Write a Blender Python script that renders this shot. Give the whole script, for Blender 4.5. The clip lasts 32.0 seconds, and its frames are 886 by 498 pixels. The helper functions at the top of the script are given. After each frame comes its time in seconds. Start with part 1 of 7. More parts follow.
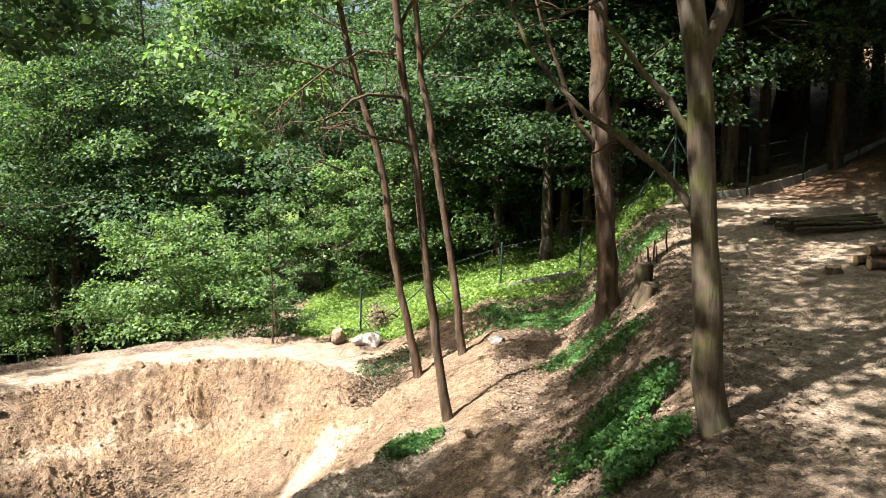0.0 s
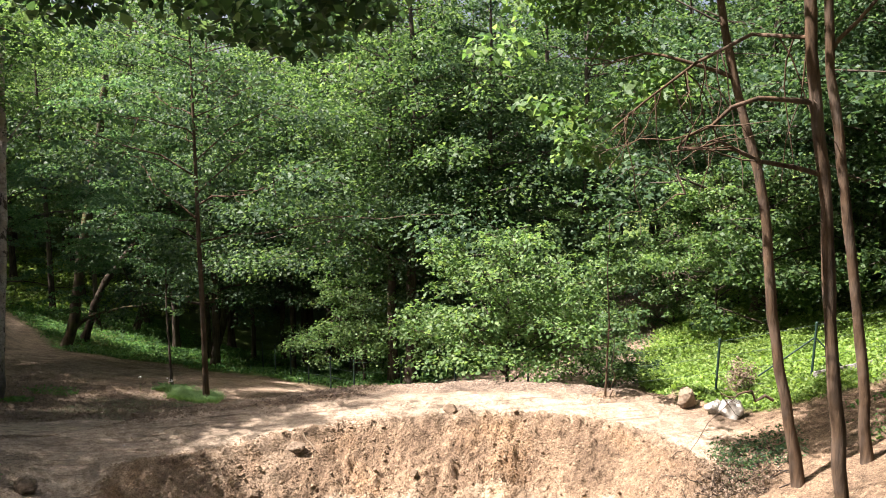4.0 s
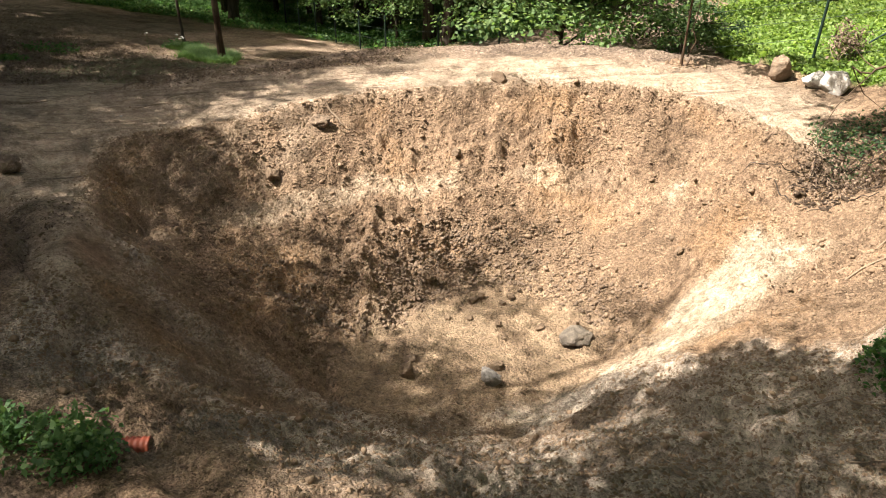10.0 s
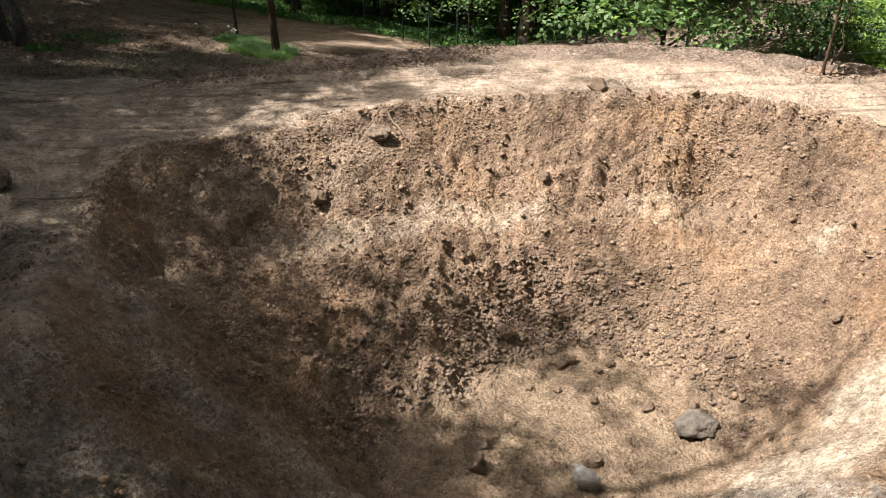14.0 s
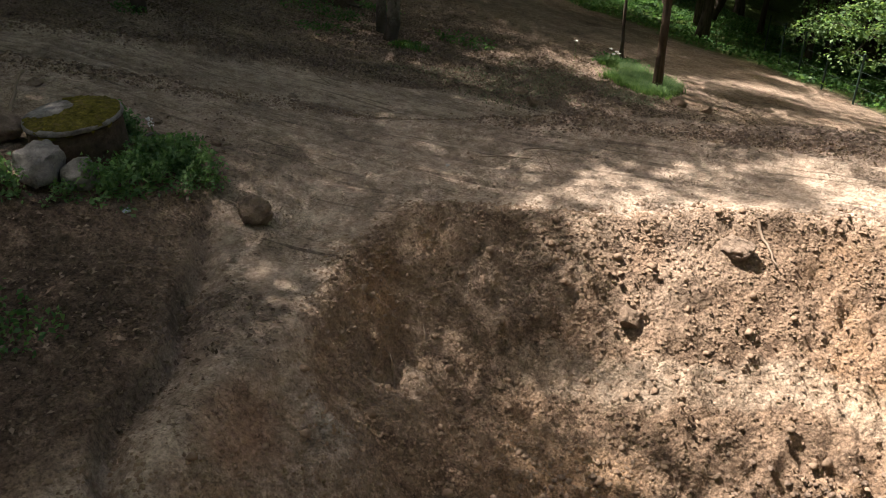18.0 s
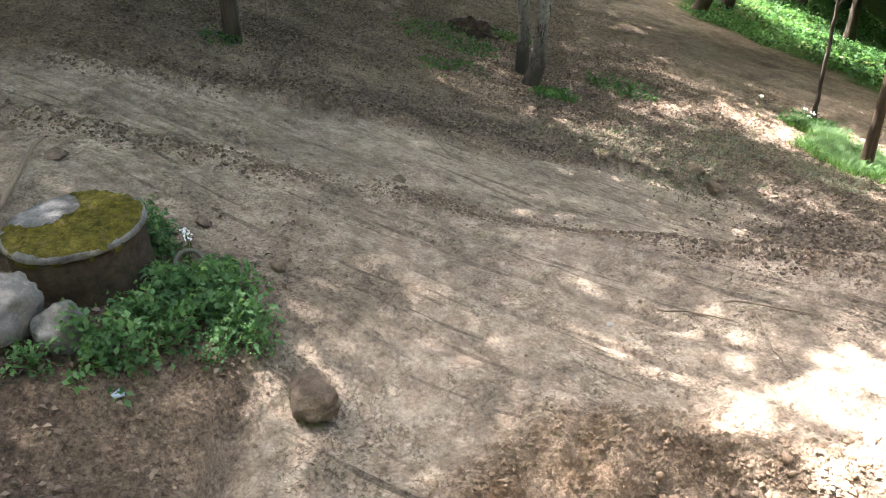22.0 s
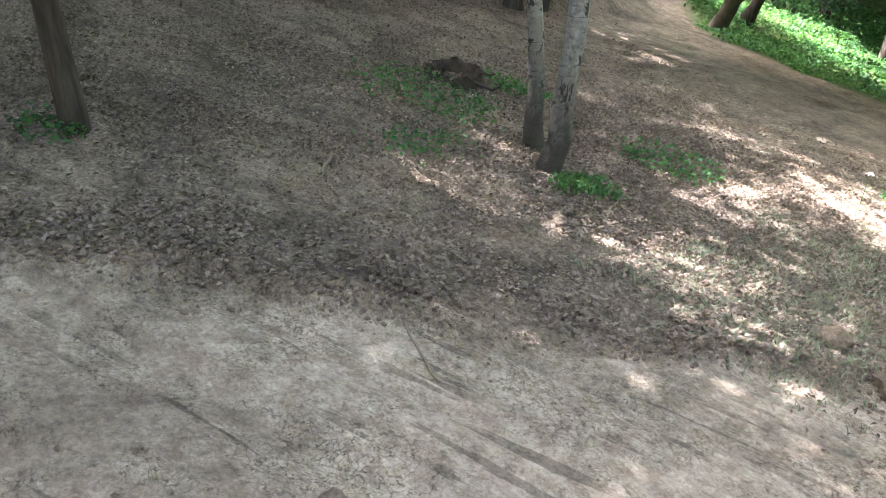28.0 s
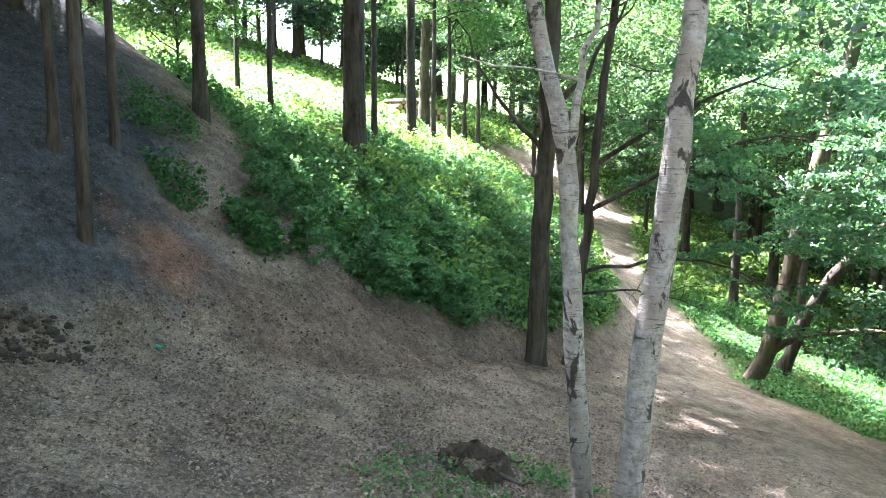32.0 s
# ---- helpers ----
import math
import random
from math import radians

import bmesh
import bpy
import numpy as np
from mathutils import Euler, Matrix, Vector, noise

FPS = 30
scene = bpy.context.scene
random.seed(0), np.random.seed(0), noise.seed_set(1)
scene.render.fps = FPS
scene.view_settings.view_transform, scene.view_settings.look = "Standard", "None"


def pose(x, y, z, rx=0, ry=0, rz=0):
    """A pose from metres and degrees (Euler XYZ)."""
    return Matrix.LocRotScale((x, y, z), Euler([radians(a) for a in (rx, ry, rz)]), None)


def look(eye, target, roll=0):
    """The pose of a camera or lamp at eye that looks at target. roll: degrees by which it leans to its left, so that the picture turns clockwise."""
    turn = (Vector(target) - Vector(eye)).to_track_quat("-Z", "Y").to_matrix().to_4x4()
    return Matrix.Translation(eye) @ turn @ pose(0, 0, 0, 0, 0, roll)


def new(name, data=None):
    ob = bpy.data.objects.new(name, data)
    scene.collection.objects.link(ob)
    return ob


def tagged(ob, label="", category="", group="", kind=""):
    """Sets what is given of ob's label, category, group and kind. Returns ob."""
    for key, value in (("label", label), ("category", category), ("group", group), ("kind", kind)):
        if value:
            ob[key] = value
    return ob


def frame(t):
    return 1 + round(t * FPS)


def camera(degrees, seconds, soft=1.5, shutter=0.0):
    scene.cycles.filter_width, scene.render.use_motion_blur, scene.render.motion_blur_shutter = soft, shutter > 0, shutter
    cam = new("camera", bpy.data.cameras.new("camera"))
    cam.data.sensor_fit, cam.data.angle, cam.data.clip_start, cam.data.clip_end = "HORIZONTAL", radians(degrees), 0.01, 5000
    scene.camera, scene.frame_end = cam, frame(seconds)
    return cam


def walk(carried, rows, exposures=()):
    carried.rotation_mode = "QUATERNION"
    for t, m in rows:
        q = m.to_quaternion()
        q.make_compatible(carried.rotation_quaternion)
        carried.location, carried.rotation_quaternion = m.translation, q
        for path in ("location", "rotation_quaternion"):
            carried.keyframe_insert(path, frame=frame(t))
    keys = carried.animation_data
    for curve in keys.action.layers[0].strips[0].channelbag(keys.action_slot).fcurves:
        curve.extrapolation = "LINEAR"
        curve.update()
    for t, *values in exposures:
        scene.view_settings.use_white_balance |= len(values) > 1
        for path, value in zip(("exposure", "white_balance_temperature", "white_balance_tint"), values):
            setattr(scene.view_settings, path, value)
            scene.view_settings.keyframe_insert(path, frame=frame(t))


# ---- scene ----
cam = camera(55.2, 32.0, soft=0.95)
METRES, EYE, TILT, LEAN, TURN = 25.0, 5.0, -8.5, 0.0, 0.0
ROWS = [
    (0, 0, 0, 0, 0, 0, -0),
    (0.5, -0.0044, 0.018, 0.0034, 0.23, -0.03, -0.05),
    (1, -0.0079, 0.0375, 0.0071, 0.46, -0.03, -0.07),
    (1.5, -0.0108, 0.0577, 0.0116, 0.67, -0.02, -0.08),
    (1.6, -0.0114, 0.0619, 0.0125, 0.85, -0.0215, -0.1075),
    (1.7, -0.0119, 0.0662, 0.0134, 1.2, -0.0244, -0.161),
    (1.8, -0.0124, 0.0705, 0.0143, 2.55, -0.0357, -0.3672),
    (1.9, -0.0129, 0.0749, 0.0152, 3.95, -0.0473, -0.5811),
    (2, -0.0134, 0.0792, 0.0161, 4.27, -0.05, -0.63),
    (2.1, -0.0138, 0.0835, 0.0169, 4.4, -0.0527, -0.6492),
    (2.2, -0.0142, 0.0878, 0.0178, 4.45, -0.0537, -0.6566),
    (2.3, -0.0145, 0.0921, 0.0186, 6.15, -0.089, -0.9074),
    (2.4, -0.0149, 0.0964, 0.0194, 9, -0.1481, -1.328),
    (2.5, -0.0152, 0.1008, 0.0201, 12.47, -0.22, -1.84),
    (2.6, -0.0155, 0.1053, 0.0207, 14.2, -0.238, -2.0382),
    (2.7, -0.0158, 0.1097, 0.0214, 14.3, -0.2391, -2.0497),
    (3, -0.017, 0.123, 0.0233, 14.39, -0.24, -2.06),
    (3.5, -0.0206, 0.1439, 0.0278, 15.11, -0.24, -2.13),
    (3.6, -0.0215, 0.1479, 0.0286, 16.8, -0.3122, -2.3817),
    (3.7, -0.0224, 0.1517, 0.0294, 19.4, -0.4233, -2.769),
    (3.8, -0.0234, 0.1556, 0.0301, 22.5, -0.5558, -3.2308),
    (3.9, -0.0244, 0.1593, 0.0309, 23.2, -0.5857, -3.3351),
    (4, -0.0255, 0.163, 0.0316, 23.3, -0.59, -3.35),
    (4.5, -0.0312, 0.1807, 0.0353, 23.66, -0.55, -3.36),
    (6.5, -0.0627, 0.2499, 0.0188, 24.56, -0.47, -3.42),
    (7, -0.0708, 0.2624, 0.0195, 24.69, -0.45, -3.45),
    (7.1, -0.0717, 0.2637, 0.0198, 24.722, -2.15, -3.466),
    (7.2, -0.0724, 0.2646, 0.02, 24.754, -5.1, -3.482),
    (7.3, -0.073, 0.2653, 0.0203, 24.786, -6.2, -3.498),
    (7.5, -0.0738, 0.2659, 0.0207, 24.85, -6.18, -3.53),
    (7.6, -0.0742, 0.2661, 0.0207, 24.882, -6.2, -3.538),
    (7.7, -0.0744, 0.2661, 0.0207, 24.914, -6.4, -3.546),
    (7.8, -0.0747, 0.266, 0.0207, 24.946, -7.4, -3.554),
    (7.9, -0.0749, 0.2658, 0.0206, 24.978, -10.4, -3.562),
    (8, -0.075, 0.2655, 0.0205, 25.01, -13.38, -3.57),
    (8.1, -0.0751, 0.2652, 0.0204, 25.048, -16.4, -3.582),
    (8.2, -0.0752, 0.2648, 0.0203, 25.086, -19, -3.594),
    (8.3, -0.0753, 0.2644, 0.0202, 25.124, -20.1, -3.606),
    (8.4, -0.0753, 0.264, 0.02, 25.162, -20.3, -3.618),
    (8.5, -0.0754, 0.2636, 0.0199, 25.2, -20.26, -3.63),
    (8.6, -0.0755, 0.2632, 0.0198, 25.232, -20.4, -3.632),
    (8.7, -0.0756, 0.2628, 0.0197, 25.264, -22.2, -3.634),
    (8.8, -0.0757, 0.2625, 0.0196, 25.296, -23.6, -3.636),
    (8.9, -0.0759, 0.2621, 0.0195, 25.328, -23.6, -3.638),
    (9, -0.076, 0.2618, 0.0194, 25.36, -23.6, -3.64),
    (9.5, -0.0767, 0.2607, 0.0191, 25.48, -23.6, -3.69),
    (10, -0.0787, 0.2613, 0.0172, 25.59, -23.61, -3.68),
    (10.5, -0.082, 0.2643, 0.0126, 25.69, -23.63, -3.69),
    (11, -0.0871, 0.2709, 0.0066, 25.78, -23.67, -3.69),
    (11.5, -0.0939, 0.281, 0.0045, 25.85, -23.71, -3.68),
    (12, -0.1021, 0.2942, 0.0036, 25.92, -23.73, -3.65),
    (12.4, -0.109, 0.3066, 0.0005, 25.97, -23.7381, -3.6468),
    (12.5, -0.1107, 0.3098, -0.0003, 26.23, -23.78, -3.63),
    (12.6, -0.1124, 0.313, -0.0009, 26.9, -23.8218, -3.7083),
    (12.7, -0.1141, 0.3162, -0.0015, 28.5, -23.9215, -3.8953),
    (12.8, -0.1158, 0.3194, -0.0021, 29.85, -24.0057, -4.0531),
    (12.9, -0.1175, 0.3226, -0.0026, 30.05, -24.0181, -4.0765),
    (13, -0.1192, 0.3258, -0.0031, 30.08, -24.02, -4.08),
    (13.5, -0.1285, 0.3411, -0.005, 30.12, -24, -4.05),
    (14, -0.137, 0.3565, -0.0039, 30.15, -24.02, -4.01),
    (14.5, -0.1448, 0.3713, 0.0006, 30.21, -24.07, -3.98),
    (16.5, -0.1752, 0.429, 0.0043, 21.34, -23.4, -2.59),
    (16.6, -0.1767, 0.4323, 0.0031, 26, -23.7772, -3.1616),
    (16.7, -0.1783, 0.4356, 0.0019, 30.7, -24.1577, -3.7381),
    (16.8, -0.18, 0.4388, 0.0007, 36.8, -24.6514, -4.4863),
    (16.9, -0.1818, 0.442, -0.0003, 43.7, -25.21, -5.3326),
    (17, -0.1836, 0.445, -0.0012, 49.63, -25.69, -6.06),
    (17.1, -0.1856, 0.4479, -0.0018, 51.9, -25.9324, -6.2859),
    (17.2, -0.1876, 0.4506, -0.0023, 52.7, -26.0179, -6.3655),
    (17.3, -0.1898, 0.4533, -0.0026, 53.4, -26.0926, -6.4352),
    (17.4, -0.192, 0.4559, -0.0029, 55.6, -26.3276, -6.6541),
    (17.5, -0.1943, 0.4584, -0.0032, 57.87, -26.57, -6.88),
    (18, -0.2072, 0.4696, -0.0045, 58.06, -26.5, -6.94),
    (18.5, -0.2219, 0.4793, -0.0037, 59.48, -26.67, -7.05),
    (19, -0.2388, 0.4888, -0.003, 60.25, -26.73, -7.13),
    (19.5, -0.2559, 0.498, -0.0021, 60.74, -26.78, -7.2),
    (19.6, -0.2592, 0.4997, -0.0019, 60.7, -26.7747, -7.1967),
    (19.7, -0.2626, 0.5013, -0.0017, 61.8, -26.9198, -7.2866),
    (19.8, -0.2659, 0.5029, -0.0014, 65.2, -27.3681, -7.5643),
    (19.9, -0.2691, 0.5044, -0.0011, 68.6, -27.8164, -7.842),
    (20, -0.2724, 0.5059, -0.0008, 69.31, -27.91, -7.9),
    (20.5, -0.2885, 0.5122, 0.0016, 70.75, -28.06, -8.03),
    (21, -0.304, 0.5187, -0.0027, 71.54, -28.1, -8.1),
    (21.1, -0.3071, 0.5199, -0.004, 71.6, -28.1091, -8.1026),
    (21.2, -0.3101, 0.5212, -0.0053, 71.6, -28.1091, -8.1026),
    (21.3, -0.3132, 0.5224, -0.0066, 71.5, -28.0939, -8.0983),
    (21.4, -0.3162, 0.5236, -0.0078, 70, -27.8669, -8.0334),
    (21.5, -0.3192, 0.5248, -0.0088, 67.84, -27.54, -7.94),
    (22, -0.3341, 0.5308, -0.01, 67.34, -27.45, -7.91),
    (22.5, -0.35, 0.5364, -0.0083, 67.68, -27.53, -7.97),
    (23, -0.3669, 0.5417, -0.0058, 68.01, -27.58, -8.01),
    (23.5, -0.3842, 0.5466, -0.0031, 68.32, -27.62, -8.06),
    (23.6, -0.3877, 0.5475, -0.0023, 68.25, -27.6104, -8.0543),
    (23.7, -0.3911, 0.5485, -0.0017, 66.6, -27.3845, -7.9208),
    (23.8, -0.3946, 0.5494, -0.0011, 64.5, -27.0969, -7.7509),
    (23.9, -0.398, 0.5504, -0.0007, 63.65, -26.9805, -7.6821),
    (24, -0.4015, 0.5515, -0.0005, 63.5, -26.96, -7.67),
    (24.5, -0.4187, 0.5583, -0.005, 63.79, -26.96, -7.7),
    (26.5, -0.4818, 0.5901, -0.0301, 64.84, -27.1, -7.81),
    (27, -0.4968, 0.5986, -0.0324, 65.04, -27.12, -7.86),
    (27.5, -0.5108, 0.6054, -0.0314, 65.25, -27.17, -7.87),
    (28, -0.525, 0.6121, -0.0292, 65.47, -27.21, -7.92),
    (28.5, -0.5388, 0.6188, -0.0276, 65.65, -27.38, -7.93),
    (29, -0.5509, 0.6244, -0.026, 65.84, -29.31, -7.96),
    (29.2, -0.5552, 0.6263, -0.0254, 65.9, -29.35, -7.972),
    (29.4, -0.5594, 0.6282, -0.0247, 65.96, -29.3, -7.984),
    (29.5, -0.5614, 0.629, -0.0244, 65.99, -27.54, -7.99),
    (29.6, -0.5634, 0.6298, -0.024, 66.012, -24.6, -8),
    (29.7, -0.5653, 0.6306, -0.0235, 66.034, -21.7, -8.01),
    (29.8, -0.5673, 0.6313, -0.0232, 66.056, -18.8, -8.02),
    (29.9, -0.5692, 0.6321, -0.0229, 66.078, -17.7, -8.03),
    (30, -0.5711, 0.6328, -0.0227, 66.1, -17.71, -8.04),
    (30.2, -0.5749, 0.6342, -0.0232, 66.148, -17.7, -8.064),
    (30.4, -0.5788, 0.6357, -0.0239, 66.196, -17.55, -8.088),
    (30.5, -0.5807, 0.6364, -0.0243, 66.22, -15.13, -8.1),
    (30.6, -0.5827, 0.6372, -0.0245, 66.234, -12.1, -8.096),
    (30.7, -0.5847, 0.638, -0.0246, 66.248, -9.1, -8.092),
    (30.8, -0.5867, 0.6389, -0.0247, 66.262, -6.5, -8.088),
    (30.9, -0.5887, 0.6397, -0.0247, 66.276, -6.25, -8.084),
    (31, -0.5908, 0.6406, -0.0247, 66.29, -6.27, -8.08),
    (31.5, -0.6013, 0.6447, -0.0241, 66.4, -6.25, -8.1),
    (32, -0.612, 0.6481, -0.0229, 66.48, -5.74, -8.12),
]
walk(cam, [(t, pose(0, 0, EYE, TILT, LEAN, TURN) @ pose(METRES * x, METRES * y, METRES * z, 90 + pitch, roll, yaw)) for t, x, y, z, yaw, pitch, roll in ROWS],
     exposures=[(0.0, 2.23, 6300, 12), (4.0, 2.13, 6400, 18), (7.0, 2.18, 6400, 18), (8.0, 2.2, 6600, 13), (9.0, 2.0, 6800, 14), (11.0, 1.75, 6600, 13), (13.0, 1.58, 6200, 14), (15.5, 1.38, 6300, 16), (16.8, 1.08, 6900, 18), (17.2, 1.25, 6900, 20), (18.0, 1.95, 6500, 18), (19.0, 2.6, 6300, 18), (20.2, 3.05, 6300, 18), (21.0, 3.75, 6150, 17), (21.8, 3.98, 6000, 16), (24.0, 4.25, 5750, 17), (28.0, 4.6, 5550, 18), (29.3, 4.92, 5350, 18), (32.0, 5.12, 5250, 19)])

# ---- world and sun ----
SUN = Vector((-0.450, -0.270, 0.850)).normalized()
world = bpy.data.worlds.new("world")
scene.world = world
world.use_nodes = True
wn = world.node_tree
sky = wn.nodes.new("ShaderNodeTexSky")
sky.sky_type, sky.sun_disc = "NISHITA", False
sky.sun_elevation = math.asin(SUN.z)
sky.sun_rotation = math.atan2(SUN.x, SUN.y)
sky.air_density, sky.dust_density, sky.ozone_density = 0.8, 6.0, 0.3
wn.links.new(sky.outputs[0], wn.nodes["Background"].inputs[0])
wn.nodes["Background"].inputs[1].default_value = 0.062
sun_lamp = bpy.data.lights.new("sun", "SUN")
sun_lamp.energy, sun_lamp.angle, sun_lamp.color = 5.0, radians(0.7), (1.0, 0.95, 0.86)
sun = new("sun", sun_lamp)
sun.matrix_world = look(SUN * 60, (0, 0, 0))


# ---- materials ----
class Mat:
    """A small builder round one node material."""

    def __init__(self, name, rough=0.9, spec=0.3):
        self.m = bpy.data.materials.new(name)
        self.m.use_nodes = True
        self.t = self.m.node_tree
        self.p = self.t.nodes["Principled BSDF"]
        self.p.inputs["Roughness"].default_value = rough
        self.p.inputs["Specular IOR Level"].default_value = spec
        self.coord = self.t.nodes.new("ShaderNodeTexCoord").outputs["Object"]

    def add(self, kind, **props):
        n = self.t.nodes.new("ShaderNode" + kind)
        for k, v in props.items():
            setattr(n, k, v)
        return n

    def put(self, socket, value):
        if hasattr(value, "is_output"):
            self.t.links.new(value, socket)
        else:
            socket.default_value = value

    def noise(self, scale, detail=4, rough=0.6, stretch=None, dist=0.0):
        n = self.add("TexNoise")
        n.inputs["Scale"].default_value = scale
        n.inputs["Detail"].default_value = detail
        n.inputs["Roughness"].default_value = rough
        n.inputs["Distortion"].default_value = dist
        v = self.coord
        if stretch:
            mp = self.add("Mapping")
            self.put(mp.inputs["Vector"], v)
            mp.inputs["Scale"].default_value = stretch[:3]
            if len(stretch) > 3:
                mp.vector_type = "TEXTURE"
                mp.inputs["Scale"].default_value = [1 / v for v in stretch[:3]]
                mp.inputs["Rotation"].default_value = (0, 0, stretch[3])
            v = mp.outputs[0]
        self.put(n.inputs["Vector"], v)
        return n.outputs[0]

    def cells(self, scale, feature="F1", stretch=None, out="Distance", warp=0.0):
        n = self.add("TexVoronoi", feature=feature)
        n.inputs["Scale"].default_value = scale
        v = self.coord
        if warp:
            w = self.add("TexNoise")
            w.inputs["Scale"].default_value = scale * 0.7
            w.inputs["Detail"].default_value = 4
            self.put(w.inputs["Vector"], v)
            m = self.add("VectorMath", operation="MULTIPLY_ADD")
            self.put(m.inputs[0], w.outputs["Color"])
            m.inputs[1].default_value = (warp, warp, warp)
            self.put(m.inputs[2], v)
            v = m.outputs[0]
        if stretch:
            mp = self.add("Mapping")
            self.put(mp.inputs["Vector"], v)
            mp.inputs["Scale"].default_value = stretch
            v = mp.outputs[0]
        self.put(n.inputs["Vector"], v)
        return n.outputs[out]

    def ramp(self, fac, *stops):
        n = self.add("ValToRGB")
        e = n.color_ramp.elements
        while len(e) < len(stops):
            e.new(0.5)
        for k, (pos, col) in zip(e, stops):
            k.position = pos
            k.color = (*col, 1) if hasattr(col, "__len__") else (col, col, col, 1)
        self.put(n.inputs[0], fac)
        return n.outputs[0]

    def mix(self, fac, a, b, mode="MIX"):
        n = self.add("Mix", data_type="RGBA", blend_type=mode)
        for s, v in zip((n.inputs[0], n.inputs[6], n.inputs[7]), (fac, a, b)):
            self.put(s, (*v, 1) if isinstance(v, tuple) and len(v) == 3 else v)
        return n.outputs[2]

    def math(self, op, a, b=0.0):
        n = self.add("Math", operation=op)
        self.put(n.inputs[0], a)
        self.put(n.inputs[1], b)
        return n.outputs[0]

    def attr(self, name):
        return self.add("Attribute", attribute_name=name).outputs["Fac"]

    def island(self):
        return self.add("NewGeometry").outputs["Random Per Island"]

    def own(self):
        return self.add("ObjectInfo").outputs["Random"]

    def bump(self, height, strength=0.5, distance=0.02, normal=None):
        n = self.add("Bump")
        n.inputs["Strength"].default_value = strength
        n.inputs["Distance"].default_value = distance
        self.put(n.inputs["Height"], height)
        if normal:
            self.put(n.inputs["Normal"], normal)
        self.put(self.p.inputs["Normal"], n.outputs[0])
        return n.outputs[0]

    def color(self, c):
        self.put(self.p.inputs["Base Color"], (*c, 1) if isinstance(c, tuple) and len(c) == 3 else c)
        return self


def leaf_material(name, dark, mid, light, shine=0.55, glow=0.5):
    k = Mat(name, rough=shine, spec=0.3)
    c = k.ramp(k.island(), (0.0, dark), (0.5, mid), (1.0, light))
    big = k.ramp(k.noise(0.35, 2), (0.3, 0.7), (0.7, 1.15))
    c = k.mix(1.0, c, big, "MULTIPLY")
    k.color(c)
    tr = k.add("BsdfTranslucent")
    k.put(tr.inputs[0], k.mix(1.0, c, (1.4, 1.4, 0.75), "MULTIPLY"))
    ms = k.add("MixShader")
    ms.inputs[0].default_value = glow
    k.t.links.new(k.p.outputs[0], ms.inputs[1])
    k.t.links.new(tr.outputs[0], ms.inputs[2])
    k.t.links.new(ms.outputs[0], k.t.nodes["Material Output"].inputs[0])
    return k.m


LEAF = leaf_material("leaf_broad", (0.033, 0.072, 0.027), (0.066, 0.126, 0.048), (0.140, 0.210, 0.090), glow=0.54)
LEAF_DARK = leaf_material("leaf_dark", (0.026, 0.060, 0.030), (0.052, 0.104, 0.050), (0.108, 0.168, 0.085), glow=0.50)
LEAF_LIGHT = leaf_material("leaf_light", (0.050, 0.108, 0.038), (0.096, 0.175, 0.062), (0.178, 0.260, 0.115), glow=0.55)
LEAF_BUSH = leaf_material("leaf_bush", (0.065, 0.135, 0.045), (0.120, 0.210, 0.075), (0.210, 0.300, 0.130), glow=0.5)
LEAF_SPRAY = leaf_material("leaf_spray", (0.050, 0.120, 0.058), (0.085, 0.175, 0.085), (0.150, 0.250, 0.130), glow=0.55)
LEAF_MEADOW = leaf_material("leaf_meadow", (0.105, 0.180, 0.040), (0.165, 0.265, 0.062), (0.265, 0.360, 0.115))
LEAF_WEED = leaf_material("leaf_weed", (0.035, 0.100, 0.032), (0.070, 0.165, 0.052), (0.135, 0.245, 0.082))
GRASS = leaf_material("grass_blade", (0.045, 0.105, 0.028), (0.085, 0.165, 0.045), (0.155, 0.230, 0.080), shine=0.6)
GRASS_GREY = leaf_material("grass_grey", (0.10, 0.125, 0.072), (0.16, 0.19, 0.115), (0.24, 0.265, 0.17), shine=0.8, glow=0.3)
DRY = leaf_material("dry_leaf", (0.09, 0.062, 0.044), (0.17, 0.122, 0.088), (0.29, 0.222, 0.168), shine=0.9, glow=0.15)


def bark_material(name, dark, light, scale=9.0, moss=0.0):
    k = Mat(name, rough=0.95, spec=0.15)
    ridges = k.noise(scale, 6, 0.65, stretch=(1, 1, 0.16), dist=0.6)
    blot = k.noise(1.3, 3)
    c = k.ramp(ridges, (0.35, dark), (0.7, light))
    c = k.mix(k.ramp(blot, (0.45, 0.0), (0.7, 0.5)), c, tuple(0.6 * a + 0.06 for a in light))
    if moss:
        c = k.mix(k.ramp(k.noise(2.2, 5), (0.5, 0.0), (0.62, moss)), c, (0.09, 0.11, 0.02))
    k.color(c)
    k.bump(ridges, 0.9, 0.03)
    return k.m


BARK = bark_material("bark_brown", (0.030, 0.020, 0.013), (0.125, 0.080, 0.048))
BARK_DARK = bark_material("bark_dark", (0.022, 0.017, 0.013), (0.095, 0.072, 0.052))
BARK_MOSSY = bark_material("bark_mossy", (0.03, 0.024, 0.016), (0.11, 0.08, 0.05), moss=0.35)


